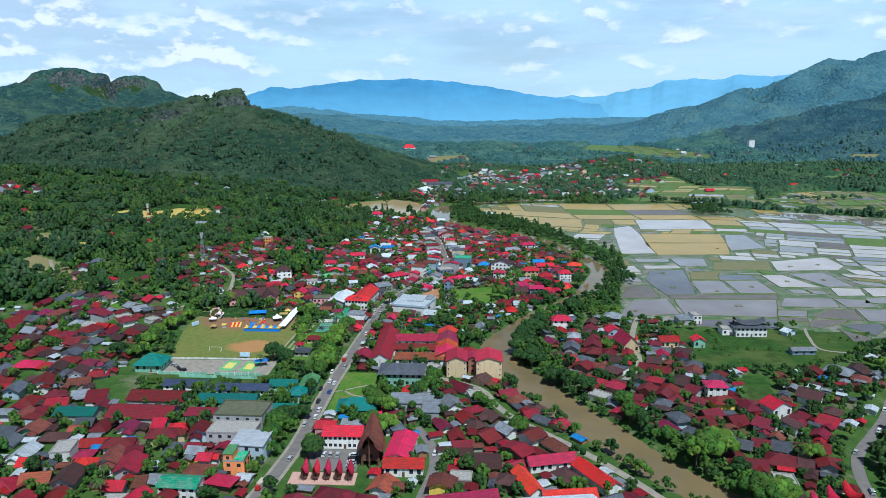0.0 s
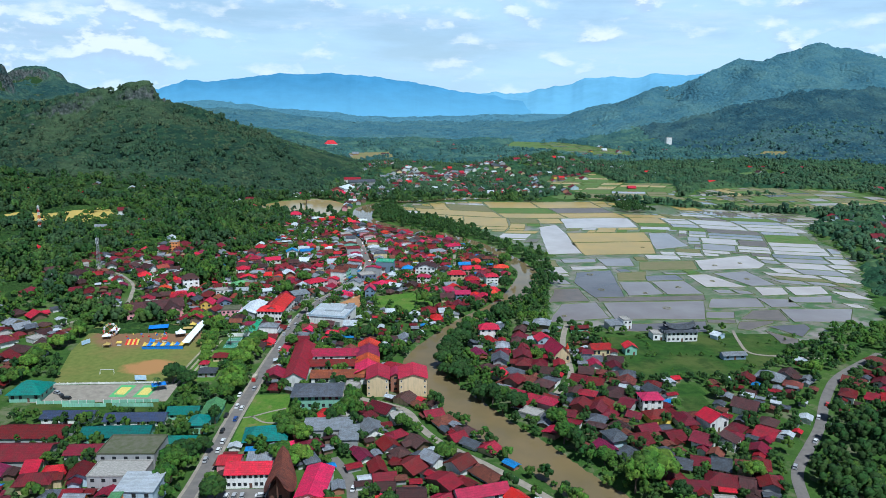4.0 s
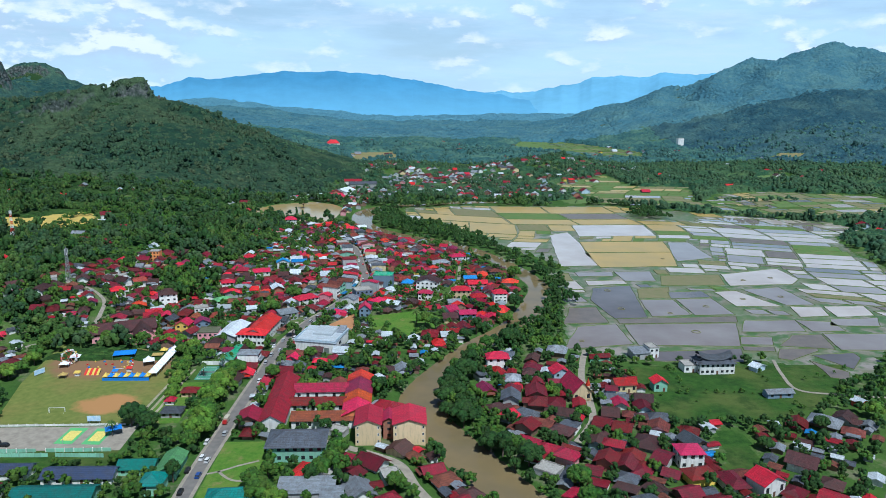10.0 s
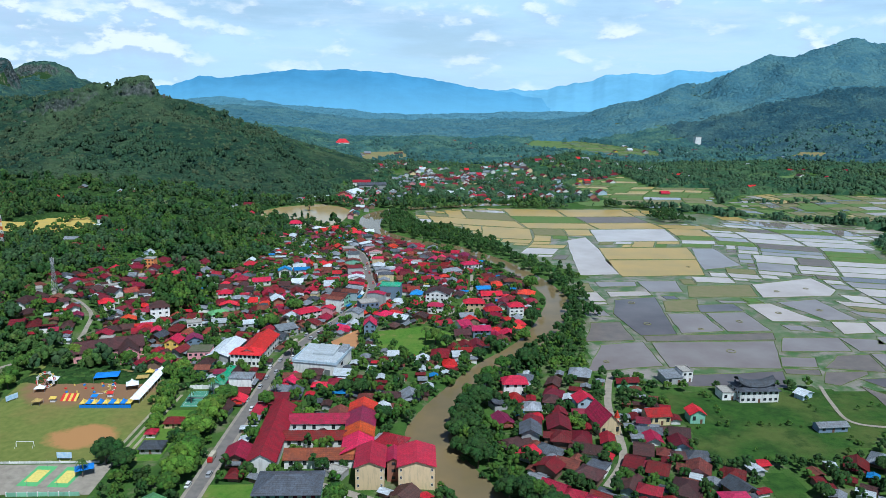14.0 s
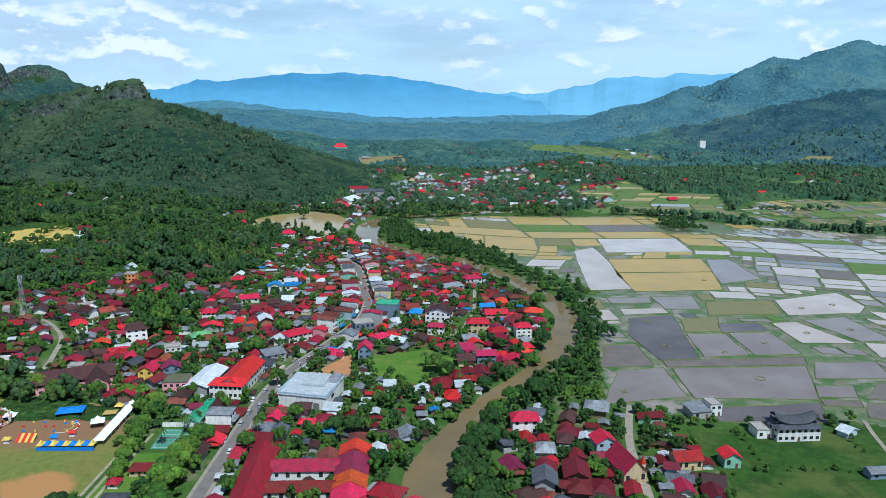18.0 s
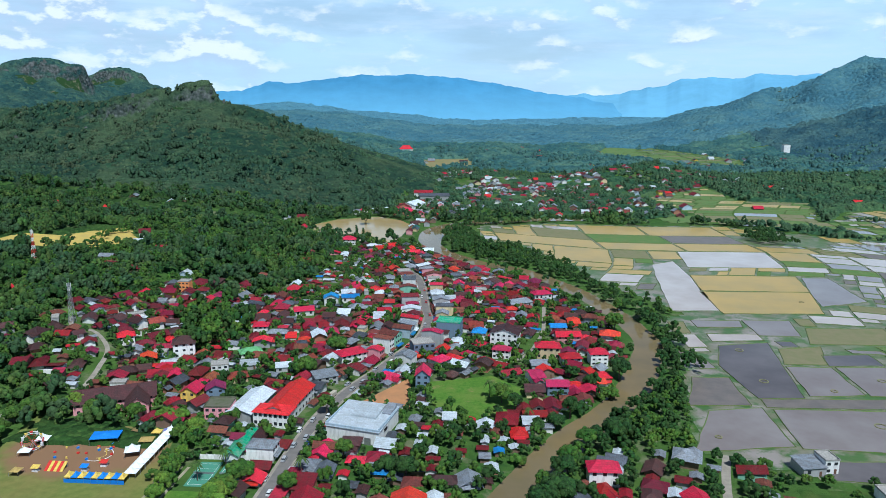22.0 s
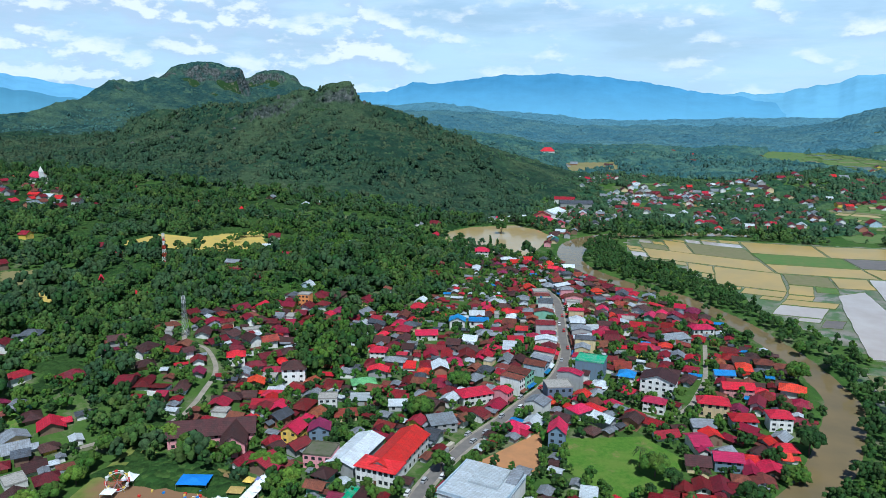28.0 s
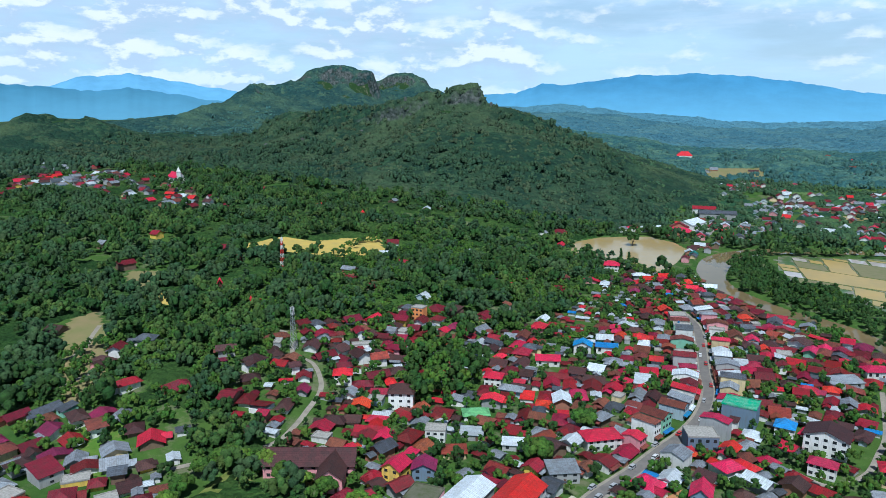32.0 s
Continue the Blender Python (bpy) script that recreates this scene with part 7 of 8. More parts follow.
POND_VILLAGE = [(-160, 1105), (-60, 1080), (-10, 1100), (-20, 1230), (-40, 1310), (-110, 1310), (-120, 1230)]


def forest_spots(x0, y0, x1, y1, step):
    p = scatter(x0, y0, x1, y1, step, rs)
    for zone in [CORE, WEST, SOUTH, EASTBANK, PADDY_LAND, FAR_PADDY, WET_EAST, HIGH_PADDY, POND] + CLEARINGS + MEADOWS:
        p = p[~inside(p[:, 0], p[:, 1], zone)]
    d, w = far_from(p[:, 0], p[:, 1], RIVER_LINE[::2])
    return p[d > RIVER_LINE[::2][w, 2] + 1]


near_hill = forest_spots(-900, 500, 330, 1120, 7.2)
near_hill = near_hill[~((near_hill[:, 0] > 100) & (near_hill[:, 1] < 900))]
near_hill = near_hill[~((near_hill[:, 0] > -80) & (near_hill[:, 1] < 1050) & (near_hill[:, 0] < 130))]
near_hill = near_hill[rs.rand(len(near_hill)) < 0.07 + smooth(0.33, 0.45, soft_noise(near_hill[:, 0], near_hill[:, 1], 60, 23, 3)) * 0.92]
near_hill = near_hill[no_house(near_hill, 7.0) & ~(inside(near_hill[:, 0], near_hill[:, 1] + 25, CHURCH_VILLAGE) & (rs.rand(len(near_hill)) < 0.75))]
size = rs.rand(len(near_hill))
plant(near_wood, near_hill[size < 0.30], MIDDLE, 0.7, 1.1, rs)
plant(light_near, near_hill[(size >= 0.30) & (size < 0.45)], MIDDLE, 0.6, 1.1, rs)
fresh = soft_noise(near_hill[:, 0], near_hill[:, 1], 45, 53, 3) > 0.55
plant(near_wood, near_hill[(size >= 0.45) & (size < 0.86) & ~fresh], MIDDLE, 1.1, 1.8, rs)
plant(light_near, near_hill[(size >= 0.45) & (size < 0.86) & fresh], MIDDLE, 1.0, 1.6, rs)
plant(deep_near, near_hill[size >= 0.86], SPARE, 1.2, 2.2, rs)
mid_hill = forest_spots(-1150, 1120, 620, 1720, 11.0)
mid_hill = mid_hill[no_house(mid_hill, 5.0)]
floor_of_valley = mid_hill[:, 0] > -150 + 0.4 * (1250 - mid_hill[:, 1])
on_hill = mid_hill[~floor_of_valley]
pale = soft_noise(on_hill[:, 0], on_hill[:, 1], 70, 37, 3) + 0.0011 * land(on_hill[:, 0], on_hill[:, 1]) > 0.56
big = (rs.rand(len(on_hill)) < 0.16) & (land(on_hill[:, 0], on_hill[:, 1]) < 95)
plant(hill_wood, on_hill[~pale & ~big], DISTANT, 0.8, 1.8, rs)
plant(hill_wood, on_hill[~pale & big], MIDDLE, 1.4, 2.4, rs)
plant(olive_wood, on_hill[pale & ~big], DISTANT, 0.6, 1.5, rs)
plant(olive_wood, on_hill[pale & big], MIDDLE, 1.1, 2.0, rs)
thin = mid_hill[floor_of_valley]
thin = thin[rs.rand(len(thin)) < smooth(0.30, 0.48, soft_noise(thin[:, 0], thin[:, 1], 75, 29, 3))]
plant(valley_wood, thin, DISTANT, 0.6, 1.4, rs)
side_hill = forest_spots(-1700, 500, -900, 1120, 17)
plant(hill_wood, side_hill, DISTANT, 1.2, 2.2, rs)
east = forest_spots(330, 420, 1100, 1720, 15)
east = east[no_house(east, 4.0) & ~((east[:, 0] < 470) & (east[:, 1] < 640) & (rs.rand(len(east)) < 0.5))]
plant(valley_wood, east, DISTANT, 0.8, 1.9, rs)

edge_wood = scatter(140, 215, 420, 440, 7.0, rs)
gap, w = far_from(edge_wood[:, 0], edge_wood[:, 1], RIGHT_LINE)
edge_wood = edge_wood[(gap > 6) & (edge_wood[:, 0] > RIGHT_LINE[w, 0]) & ((edge_wood[:, 1] < 345) | (edge_wood[:, 0] > 250 + 0.6 * (edge_wood[:, 1] - 345)))]
edge_wood = edge_wood[no_house(edge_wood, 4.0)]
plant(deep_near, edge_wood, SPARE, 1.0, 1.7, rs)
hedge = np.concatenate([chain([(395, 1008), (440, 985), (500, 962), (545, 950), (640, 978), (760, 1022)], 6.0), chain([(470, 1130), (540, 1120), (600, 1135)], 7.0), chain([(300, 1085), (350, 1066), (410, 1058)], 6.0)])
hedge = hedge[rs.rand(len(hedge)) < 0.8] + rs.uniform(-5, 5, (1, 2))
plant(valley_wood, hedge, DISTANT, 0.8, 1.5, rs)


def canopy_sheet(name, x0, y0, x1, y1, step, mat, label, lift, swell, skip, bare=0.26, houses=False):
    """A closed canopy: crowns as bumps on one sheet over the land, let down to the ground round its edges and gaps."""
    gx_, gy_ = np.arange(x0, x1 + step, step), np.arange(y0, y1 + step, step)
    px, py = np.meshgrid(gx_, gy_)
    px, py = px + rs.uniform(-0.35, 0.35, px.shape) * step, py + rs.uniform(-0.35, 0.35, py.shape) * step
    flat_x, flat_y = px.ravel(), py.ravel()
    bumps = rs.rand(flat_x.size) * 0.7 + soft_noise(flat_x, flat_y, step * 5, 61, 2) * 0.9
    pz = land(flat_x, flat_y) + lift + swell * (bumps - 0.45)
    gap = soft_noise(flat_x, flat_y, 90, 67, 3) < bare
    for zone in skip:
        gap |= inside(flat_x, flat_y, zone)
    if houses:
        gap |= ~no_house(np.stack([flat_x, flat_y], 1), 9.0)
    n, m = len(gx_), len(gy_)
    rim = np.zeros((m, n), bool)
    rim[:, 0] = rim[:, -1] = rim[0] = rim[-1] = True
    pz = np.where(gap | rim.ravel(), land(flat_x, flat_y) - 3, pz)
    idx = np.arange(n * m).reshape(m, n)
    hole = gap.reshape(m, n)
    shut = hole[:-1, :-1] & hole[:-1, 1:] & hole[1:, 1:] & hole[1:, :-1]
    q = np.stack([idx[:-1, :-1], idx[:-1, 1:], idx[1:, 1:], idx[1:, :-1]], -1)[~shut]
    ob = new(name, big_mesh(name, np.stack([flat_x, flat_y, pz], 1), q, None, mat))
    ob.data.polygons.foreach_set("use_smooth", np.ones(len(q), bool))
    return tagged(ob, label, "forest", kind="stuff")


VALLEY_OPEN = [CORE, WEST, SOUTH, EASTBANK, PADDY_LAND, FAR_PADDY, WET_EAST, POND, POND_VILLAGE] + CLEARINGS + MEADOWS
canopy_sheet("forest_undergrowth", -910, 480, -120, 1115, 5, under_canopy, "dark green shrubs under the foothill trees", 0.9, 2.6, VALLEY_OPEN, 0.34, True)
canopy_sheet("forest_hill_floor", -1180, 1110, -60, 1725, 8, hill_canopy, "dense dark green forest covering the hill", 3.0, 7, VALLEY_OPEN, 0.22, True)
canopy_sheet("forest_valley_floor", -75, 1110, 640, 1725, 8, floor_canopy, "green groves over the valley floor", 1.0, 5, VALLEY_OPEN, 0.44, True)
canopy_sheet("forest_east_floor", 330, 500, 1120, 1725, 10, floor_canopy, "green forest at the foot of the eastern slope", 3.0, 7, VALLEY_OPEN, 0.38, True)
canopy_sheet("forest_west_floor", -2300, 500, -900, 1125, 11, hill_canopy, "dark green forest on the western slopes", 3.5, 8, [], 0.26, True)
canopy_sheet("forest_left_slope", -2300, 1105, -1150, 1725, 11, hill_canopy, "green forest covering the left slopes", 5, 10, [], 0.24)
canopy_sheet("forest_right_slope", 1090, 500, 2300, 1725, 12, right_haze_canopy, "green forest covering the right slopes", 5, 10, [])
canopy_sheet("forest_east_slope", 790, 1690, 2300, 2420, 10, right_haze_canopy, "forest over the eastern foothills in haze-tinted blue-green", 5, 11, MEADOWS, 0.2)
canopy_sheet("forest_valley", -1010, 1690, 810, 2420, 10, valley_haze_canopy, "green forest covering the valley's upper end", 5, 11, [HIGH_PADDY] + MEADOWS, 0.27, True)
canopy_sheet("forest_peaks", -2400, 1690, -980, 3420, 10, peak_haze_canopy, "dark green forest covering the steep peaks", 5, 10, [], 0.16)
canopy_sheet("forest_uplands", -1010, 2390, 2500, 3320, 14, upland_haze_canopy, "upland forest in haze-tinted blue-green", 6, 13, [HIGH_PADDY], 0.2)
canopy_sheet("forest_distance", -2600, 3290, 2800, 4560, 18, blue_haze_canopy, "distant forest in haze-tinted blue-green", 8, 15, [], 0.1)
lone = forest_spots(-1500, 1690, 1500, 2150, 21)
plant(far_wood, lone, DISTANT, 1.2, 2.3, rs)
far_wood.build("forest_far_trees", far_forest_haze_mat, "taller trees standing over the far forest", "forest")
near_wood.build("forest_foothill", foothill_mat, "mixed green trees over the foothills", "forest")
light_near.build("forest_foothill_light", fresh_mat, "light green feathery trees among the foothill forest", "forest")
deep_near.build("forest_foothill_large", LEAF["deep"], "large dark green trees standing out of the foothills", "forest")
valley_wood.build("forest_valley_trees", valley_mat, "green trees in groves over the valley floor", "forest")
olive_wood.build("forest_hillside_light", olive_mat, "olive green trees and scrub on the upper slopes", "forest")
hill_wood.build("forest_hillside", forest_mat, "dense green tropical forest on the hills", "forest")

# ---------- far mountains ----------


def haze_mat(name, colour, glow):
    # haze is painted in: blue colour, paler at the foot, with a glow
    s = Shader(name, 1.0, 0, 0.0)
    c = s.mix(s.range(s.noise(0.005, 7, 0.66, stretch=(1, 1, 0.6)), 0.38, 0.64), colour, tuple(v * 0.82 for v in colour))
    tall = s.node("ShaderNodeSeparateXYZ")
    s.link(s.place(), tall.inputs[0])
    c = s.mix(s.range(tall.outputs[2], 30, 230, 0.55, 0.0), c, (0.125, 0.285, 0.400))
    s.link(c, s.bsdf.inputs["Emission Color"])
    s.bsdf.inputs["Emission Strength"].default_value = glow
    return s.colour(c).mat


def mountain(name, skyline, dist, mat, label):
    """A far ridge as a folded slope; skyline: bearing in degrees from +y to the right, height."""
    b = np.array(skyline, float)
    a = np.arange(b[0, 0], b[-1, 0], 0.12)
    h = np.interp(a, b[:, 0], b[:, 1])
    h = h + 9 * (soft_noise(a * 60, a * 0, 40, 3, 4) - 0.5) * 2
    rows, v = 9, []
    for k in range(rows):
        t = k / (rows - 1)
        fold = (soft_noise(a * 60, a * 0 + t * 160, 170, 8, 3) - 0.5) * 110 * math.sin(math.pi * min(1, t * 1.2))
        r = dist - 700 * (1 - t) + fold
        z = h * t ** 0.85 - 30 * (1 - t)
        v.append(np.stack([r * np.sin(np.radians(a)), 150 + r * np.cos(np.radians(a)), z], 1))
    n = len(a)
    idx = np.arange(rows * n).reshape(rows, n)
    q = np.stack([idx[:-1, :-1], idx[:-1, 1:], idx[1:, 1:], idx[1:, :-1]], -1).reshape(-1, 4)
    ob = new(name, big_mesh(name, np.concatenate(v), q, mat=mat))
    for p in ob.data.polygons:
        p.use_smooth = True
    return tagged(ob, label, "backdrop", kind="structure")


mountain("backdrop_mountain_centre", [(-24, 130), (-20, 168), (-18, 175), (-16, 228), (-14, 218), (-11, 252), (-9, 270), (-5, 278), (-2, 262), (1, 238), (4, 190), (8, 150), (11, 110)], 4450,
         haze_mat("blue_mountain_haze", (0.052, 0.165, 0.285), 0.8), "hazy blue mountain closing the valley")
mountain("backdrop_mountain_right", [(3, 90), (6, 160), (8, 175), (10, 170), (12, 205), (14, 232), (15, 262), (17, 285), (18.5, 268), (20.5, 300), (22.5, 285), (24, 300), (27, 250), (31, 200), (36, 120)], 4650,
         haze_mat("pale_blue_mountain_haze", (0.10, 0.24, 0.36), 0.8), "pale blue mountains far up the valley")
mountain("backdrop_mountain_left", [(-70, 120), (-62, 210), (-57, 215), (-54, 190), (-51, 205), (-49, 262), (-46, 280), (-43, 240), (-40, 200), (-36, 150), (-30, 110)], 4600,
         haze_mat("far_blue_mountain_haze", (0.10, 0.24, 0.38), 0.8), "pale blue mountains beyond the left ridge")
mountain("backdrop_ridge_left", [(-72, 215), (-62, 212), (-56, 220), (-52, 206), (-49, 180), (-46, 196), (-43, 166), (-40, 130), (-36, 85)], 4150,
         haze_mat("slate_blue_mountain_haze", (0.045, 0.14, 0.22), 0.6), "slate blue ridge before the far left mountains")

# ---------- masts ----------


def lattice_mast(x, y, h, base, mats, label):
    """A four-legged lattice mast with panels of antennas."""
    ob = empty("lattice_mast", pose(x, y, ground_at(x, y)), label, "mast")
    tiers = 8
    at = lambda k: base * (1 - 0.78 * k / tiers)
    for k in range(tiers):
        z0, z1, a, b = h * k / tiers, h * (k + 1) / tiers, at(k), at(k + 1)
        c0, c1 = [(-a, -a), (a, -a), (a, a), (-a, a)], [(-b, -b), (b, -b), (b, b), (-b, b)]
        paint = mats[k % len(mats)]
        for i in range(4):
            j = (i + 1) % 4
            child("leg", Solid().pipe((*c0[i], z0), (*c1[i], z1), 0.13, 0.12, 5).mesh("leg", paint), ob)
            for p, q in (((*c0[i], z0), (*c1[j], z1)), ((*c0[j], z0), (*c1[i], z1)), ((*c1[i], z1), (*c1[j], z1))):
                child("brace", Solid().pipe(p, q, 0.06, 0.06, 4).mesh("brace", paint), ob)
    for i in range(6):
        t = 6.28 * i / 6
        child("antenna_panel", Solid().box(-0.2, -0.12, -1.1, 0.2, 0.12, 1.1).mesh("antenna_panel", white_paint), ob, "", pose(1.1 * math.cos(t), 1.1 * math.sin(t), h - 1.2 - 2.4 * (i % 2), 0, 0, math.degrees(t) + 90))
    child("rod", Solid().pipe((0, 0, h), (0, 0, h + 2.5), 0.05, 0.03, 5).mesh("rod", steel), ob)


lattice_mast(-241, 613, 25, 1.6, [steel], "grey lattice telecom mast with white antennas")
lattice_mast(-352, 753, 26, 1.5, [red_paint, white_paint], "red and white lattice mast among trees")

# ---------- fairground and sports field ----------
blue_cloth = plain("blue_cloth", (0.02, 0.16, 0.62), 0.7, other=(0.03, 0.22, 0.55))
white_cloth = plain("white_cloth", (0.80, 0.82, 0.84), 0.7, other=(0.68, 0.72, 0.76))
yellow_cloth = plain("yellow_cloth", (0.70, 0.50, 0.10), 0.7)
tan_cloth = plain("tan_cloth", (0.45, 0.32, 0.10), 0.8)
purple_cloth = plain("lavender_cloth", (0.18, 0.20, 0.48), 0.7)


def tapered(x0, x1, y0, y1, z0, z1, inset_x, inset_y):
    v = [(x0, y0, z0), (x1, y0, z0), (x1, y1, z0), (x0, y1, z0), (x0 + inset_x, y0 + inset_y, z1), (x1 - inset_x, y0 + inset_y, z1), (x1 - inset_x, y1 - inset_y, z1), (x0 + inset_x, y1 - inset_y, z1)]
    return v, [(0, 3, 2, 1), (4, 5, 6, 7), (0, 1, 5, 4), (1, 2, 6, 5), (2, 3, 7, 6), (3, 0, 4, 7)]


def tent(x, y, w, d, h, peak, mat, label, turn=0.0, skirt=None, group="fairground tents"):
    """A peaked canopy on four poles, with an optional side cloth."""
    ob = empty("tent", pose(x, y, ground_at(x, y) + 0.1, 0, 0, turn), label, "tent", group)
    s, rings = Solid(), []
    for k in range(5):
        t = k / 4
        f = 1 - t
        rings.append([(sx * w / 2 * f, sy * d / 2 * f, h + (peak - h) * t ** 1.7) for sx, sy in ((-1, -1), (1, -1), (1, 1), (-1, 1))])
    for a, b in zip(rings, rings[1:]):
        for i in range(4):
            j = (i + 1) % 4
            s.sheet([a[i], a[j], b[j], b[i]], 0.05)
    child("canopy", s.mesh("canopy", mat), ob)
    for sx in (-1, 1):
        for sy in (-1, 1):
            child("pole", Solid().pipe((sx * (w / 2 - 0.1), sy * (d / 2 - 0.1), -0.1), (sx * (w / 2 - 0.1), sy * (d / 2 - 0.1), h), 0.06, 0.06, 5).mesh("pole", steel), ob)
    if skirt:
        child("side_cloth", Solid().box(-w / 2, -d / 2 - 0.04, 0, w / 2, -d / 2, h * 0.75).mesh("side_cloth", skirt), ob, "blue side cloth")
    return ob


for i in range(10):
    tent(-131 + 0.05 * i, 461 + 4.1 * i, 5, 3.9, 2.5, 4.6, white_cloth, "white peaked market tent in a long row", skirt=None, group="row of white tents")
for i in range(9):
    tent(-154 + 2.7 * i, 457, 2.6, 4.5, 2.4, 4.2, yellow_cloth if i % 2 == 0 else blue_cloth, "small peaked fair tent above a blue cloth fence", skirt=blue_cloth, group="row of blue and yellow tents")
tent(-156, 489, 12, 8, 3.2, 4.4, blue_cloth, "wide blue stage canopy on the field", 12)
tent(-182, 485, 5.5, 5.5, 2.6, 5.2, white_cloth, "white peaked tent on the field", 10)
tent(-139, 478, 6, 6, 2.8, 5.4, white_cloth, "white peaked tent on the field", 20)
tent(-183, 474, 5, 4, 2.6, 4.4, white_cloth, "white peaked tent on the field", 10)
tent(-177, 459, 4, 4, 2.4, 3.8, tan_cloth, "tan peaked tent on the field")
tent(-137, 487, 6, 5, 2.8, 3.6, tan_cloth, "tan canopy beside the white tents", 8)
tent(-136, 495, 4, 4, 2.6, 4.4, yellow_cloth, "small yellow peaked tent")
tent(-128, 500, 5, 4, 2.6, 3.2, purple_cloth, "lavender flat canopy on thin poles", 5)
tent(-132, 497, 4, 3, 2.5, 3.1, purple_cloth, "lavender flat canopy on thin poles", 5)
tent(-126, 394, 7, 5, 3, 4.2, blue_cloth, "bright blue canopy beside a games court", 25, group="")


def ring_mesh(r, t, z, mat, name):
    """One closed ring of square section."""
    n, v, f = 28, [], []
    for i in range(n):
        a = 6.2832 * i / n
        for q, h in ((r - t, 0), (r + t, 0), (r + t, z), (r - t, z)):
            v.append((q * math.cos(a), q * math.sin(a), h))
    for i in range(n):
        for k in range(4):
            a, b, j = 4 * i + k, 4 * i + (k + 1) % 4, (4 * i + 4) % (4 * n)
            f.append((a, j + k, j + (k + 1) % 4, b))
    return mesh_from(name, v, f, mat)


for x, y, r in ((-167, 477, 5.0), (-153, 477, 5.5), (-153, 483, 3.2)):
    ob = empty("fair_ride", pose(x, y, 0.12), "round fair track marked by pale rings", "fair ride", "fairground rides")
    child("rail", ring_mesh(r, 0.18, 0.3, white_paint, "rail"), ob)
    child("inner_rail", ring_mesh(r * 0.55, 0.15, 0.3, yellow_cloth, "inner_rail"), ob)
    child("base", ring_mesh(r * 0.78, r * 0.18, 0.05, lawn, "base"), ob, "green base")
    for k in range(6):
        t = 6.28 * k / 6
        child("seat", Solid().box(-0.5, -0.35, 0.1, 0.5, 0.35, 0.9).mesh("seat", (red_paint, blue_cloth, yellow_cloth)[k % 3]), ob, "", pose(r * math.cos(t), r * math.sin(t), 0.2, 0, 0, math.degrees(t)))
wheel = empty("ferris_wheel", pose(-182, 478, 0.1, 0, 0, 35), "small ferris wheel with red and yellow cabins", "fair ride", "fairground rides")
for side in (-1, 1):
    child("rim", ring_mesh(3.9, 0.12, 0.16, white_paint, "rim"), wheel, "", pose(0, 0.9 * side + 0.08, 4.9, 90, 0, 0))
    for sx in (-1, 1):
        child("leg", Solid().pipe((2.6 * sx, 1.3 * side, -0.1), (0, 1.15 * side, 4.9), 0.12, 0.10, 6).mesh("leg", steel), wheel)
    for k in range(6):
        t = 6.2832 * k / 6
        child("spoke", Solid().pipe((0, 0.9 * side, 4.9), (3.85 * math.cos(t), 0.9 * side, 4.9 + 3.85 * math.sin(t)), 0.06, 0.05, 5).mesh("spoke", red_paint), wheel)
child("axle", Solid().pipe((0, -1.35, 4.9), (0, 1.35, 4.9), 0.14, 0.14, 8).mesh("axle", steel), wheel)
for k in range(12):
    t = 6.2832 * k / 12
    cabin = Solid().faces(*tapered(-0.5, 0.5, -0.65, 0.65, 0.55, -0.35, 0.12, 0.1)).box(-0.55, -0.7, 0.95, 0.55, 0.7, 1.05)
    for sx in (-0.48, 0.44):
        for sy in (-0.62, 0.58):
            cabin.box(sx, sy, 0.5, sx + 0.04, sy + 0.04, 0.96)
    child("cabin", cabin.mesh("cabin", (red_paint, yellow_cloth, white_paint)[k % 3]), wheel, "", pose(3.95 * math.cos(t), 0, 4.3 + 3.95 * math.sin(t)))
slide = empty("fair_slide", pose(-164, 464.5, 0.1), "striped red and yellow fair slide", "fair ride", "fairground rides")
for k in range(6):
    child("lane", Solid().sheet([(-4 + 1.3 * k, -2.2, 0.4), (-2.8 + 1.3 * k, -2.2, 0.4), (-2.8 + 1.3 * k, 2.2, 2.6), (-4 + 1.3 * k, 2.2, 2.6)], 0.3).mesh("lane", (red_paint, yellow_cloth)[k % 2]), slide)
child("support", Solid().box(-4, 1.6, 0, 3.6, 2.2, 2.2).mesh("support", steel), slide)
for x, y, m in ((-146, 468, red_paint), (-152, 464, blue_cloth), (-171, 462, yellow_cloth)):
    ob = empty("fair_stall", pose(x, y, 0.1), "small colourful fair stall", "stall", "fairground stalls")
    child("counter", Solid().box(-1.2, -0.8, 0, 1.2, 0.8, 1.0).mesh("counter", white_paint), ob)
    child("awning", Solid().sheet([(-1.6, -1.2, 2.1), (1.6, -1.2, 2.1), (1.6, 1.2, 2.7), (-1.6, 1.2, 2.7)], 0.06).mesh("awning", m), ob)
    for sx in (-1, 1):
        child("pole", Solid().box(sx * 1.3 - 0.05, 0.9, 0, sx * 1.3 + 0.05, 1.0, 2.6).mesh("pole", steel), ob)


def goal(x, y, turn):
    ob = empty("goal", pose(x, y, 0.1, 0, 0, turn), "white steel football goal", "goal", "football goals")
    child("crossbar", Solid().pipe((-3.66, 0, 2.44), (3.66, 0, 2.44), 0.09, 0.09, 6).mesh("crossbar", white_paint), ob)
    for sx in (-1, 1):
        child("goalpost", Solid().pipe((sx * 3.66, 0, -0.1), (sx * 3.66, 0, 2.44), 0.09, 0.09, 6).mesh("goalpost", white_paint), ob)
        child("stay", Solid().pipe((sx * 3.66, 0, 2.4), (sx * 3.66, -1.6, 0), 0.05, 0.05, 5).mesh("stay", white_paint), ob)


goal(-161, 417, 0)


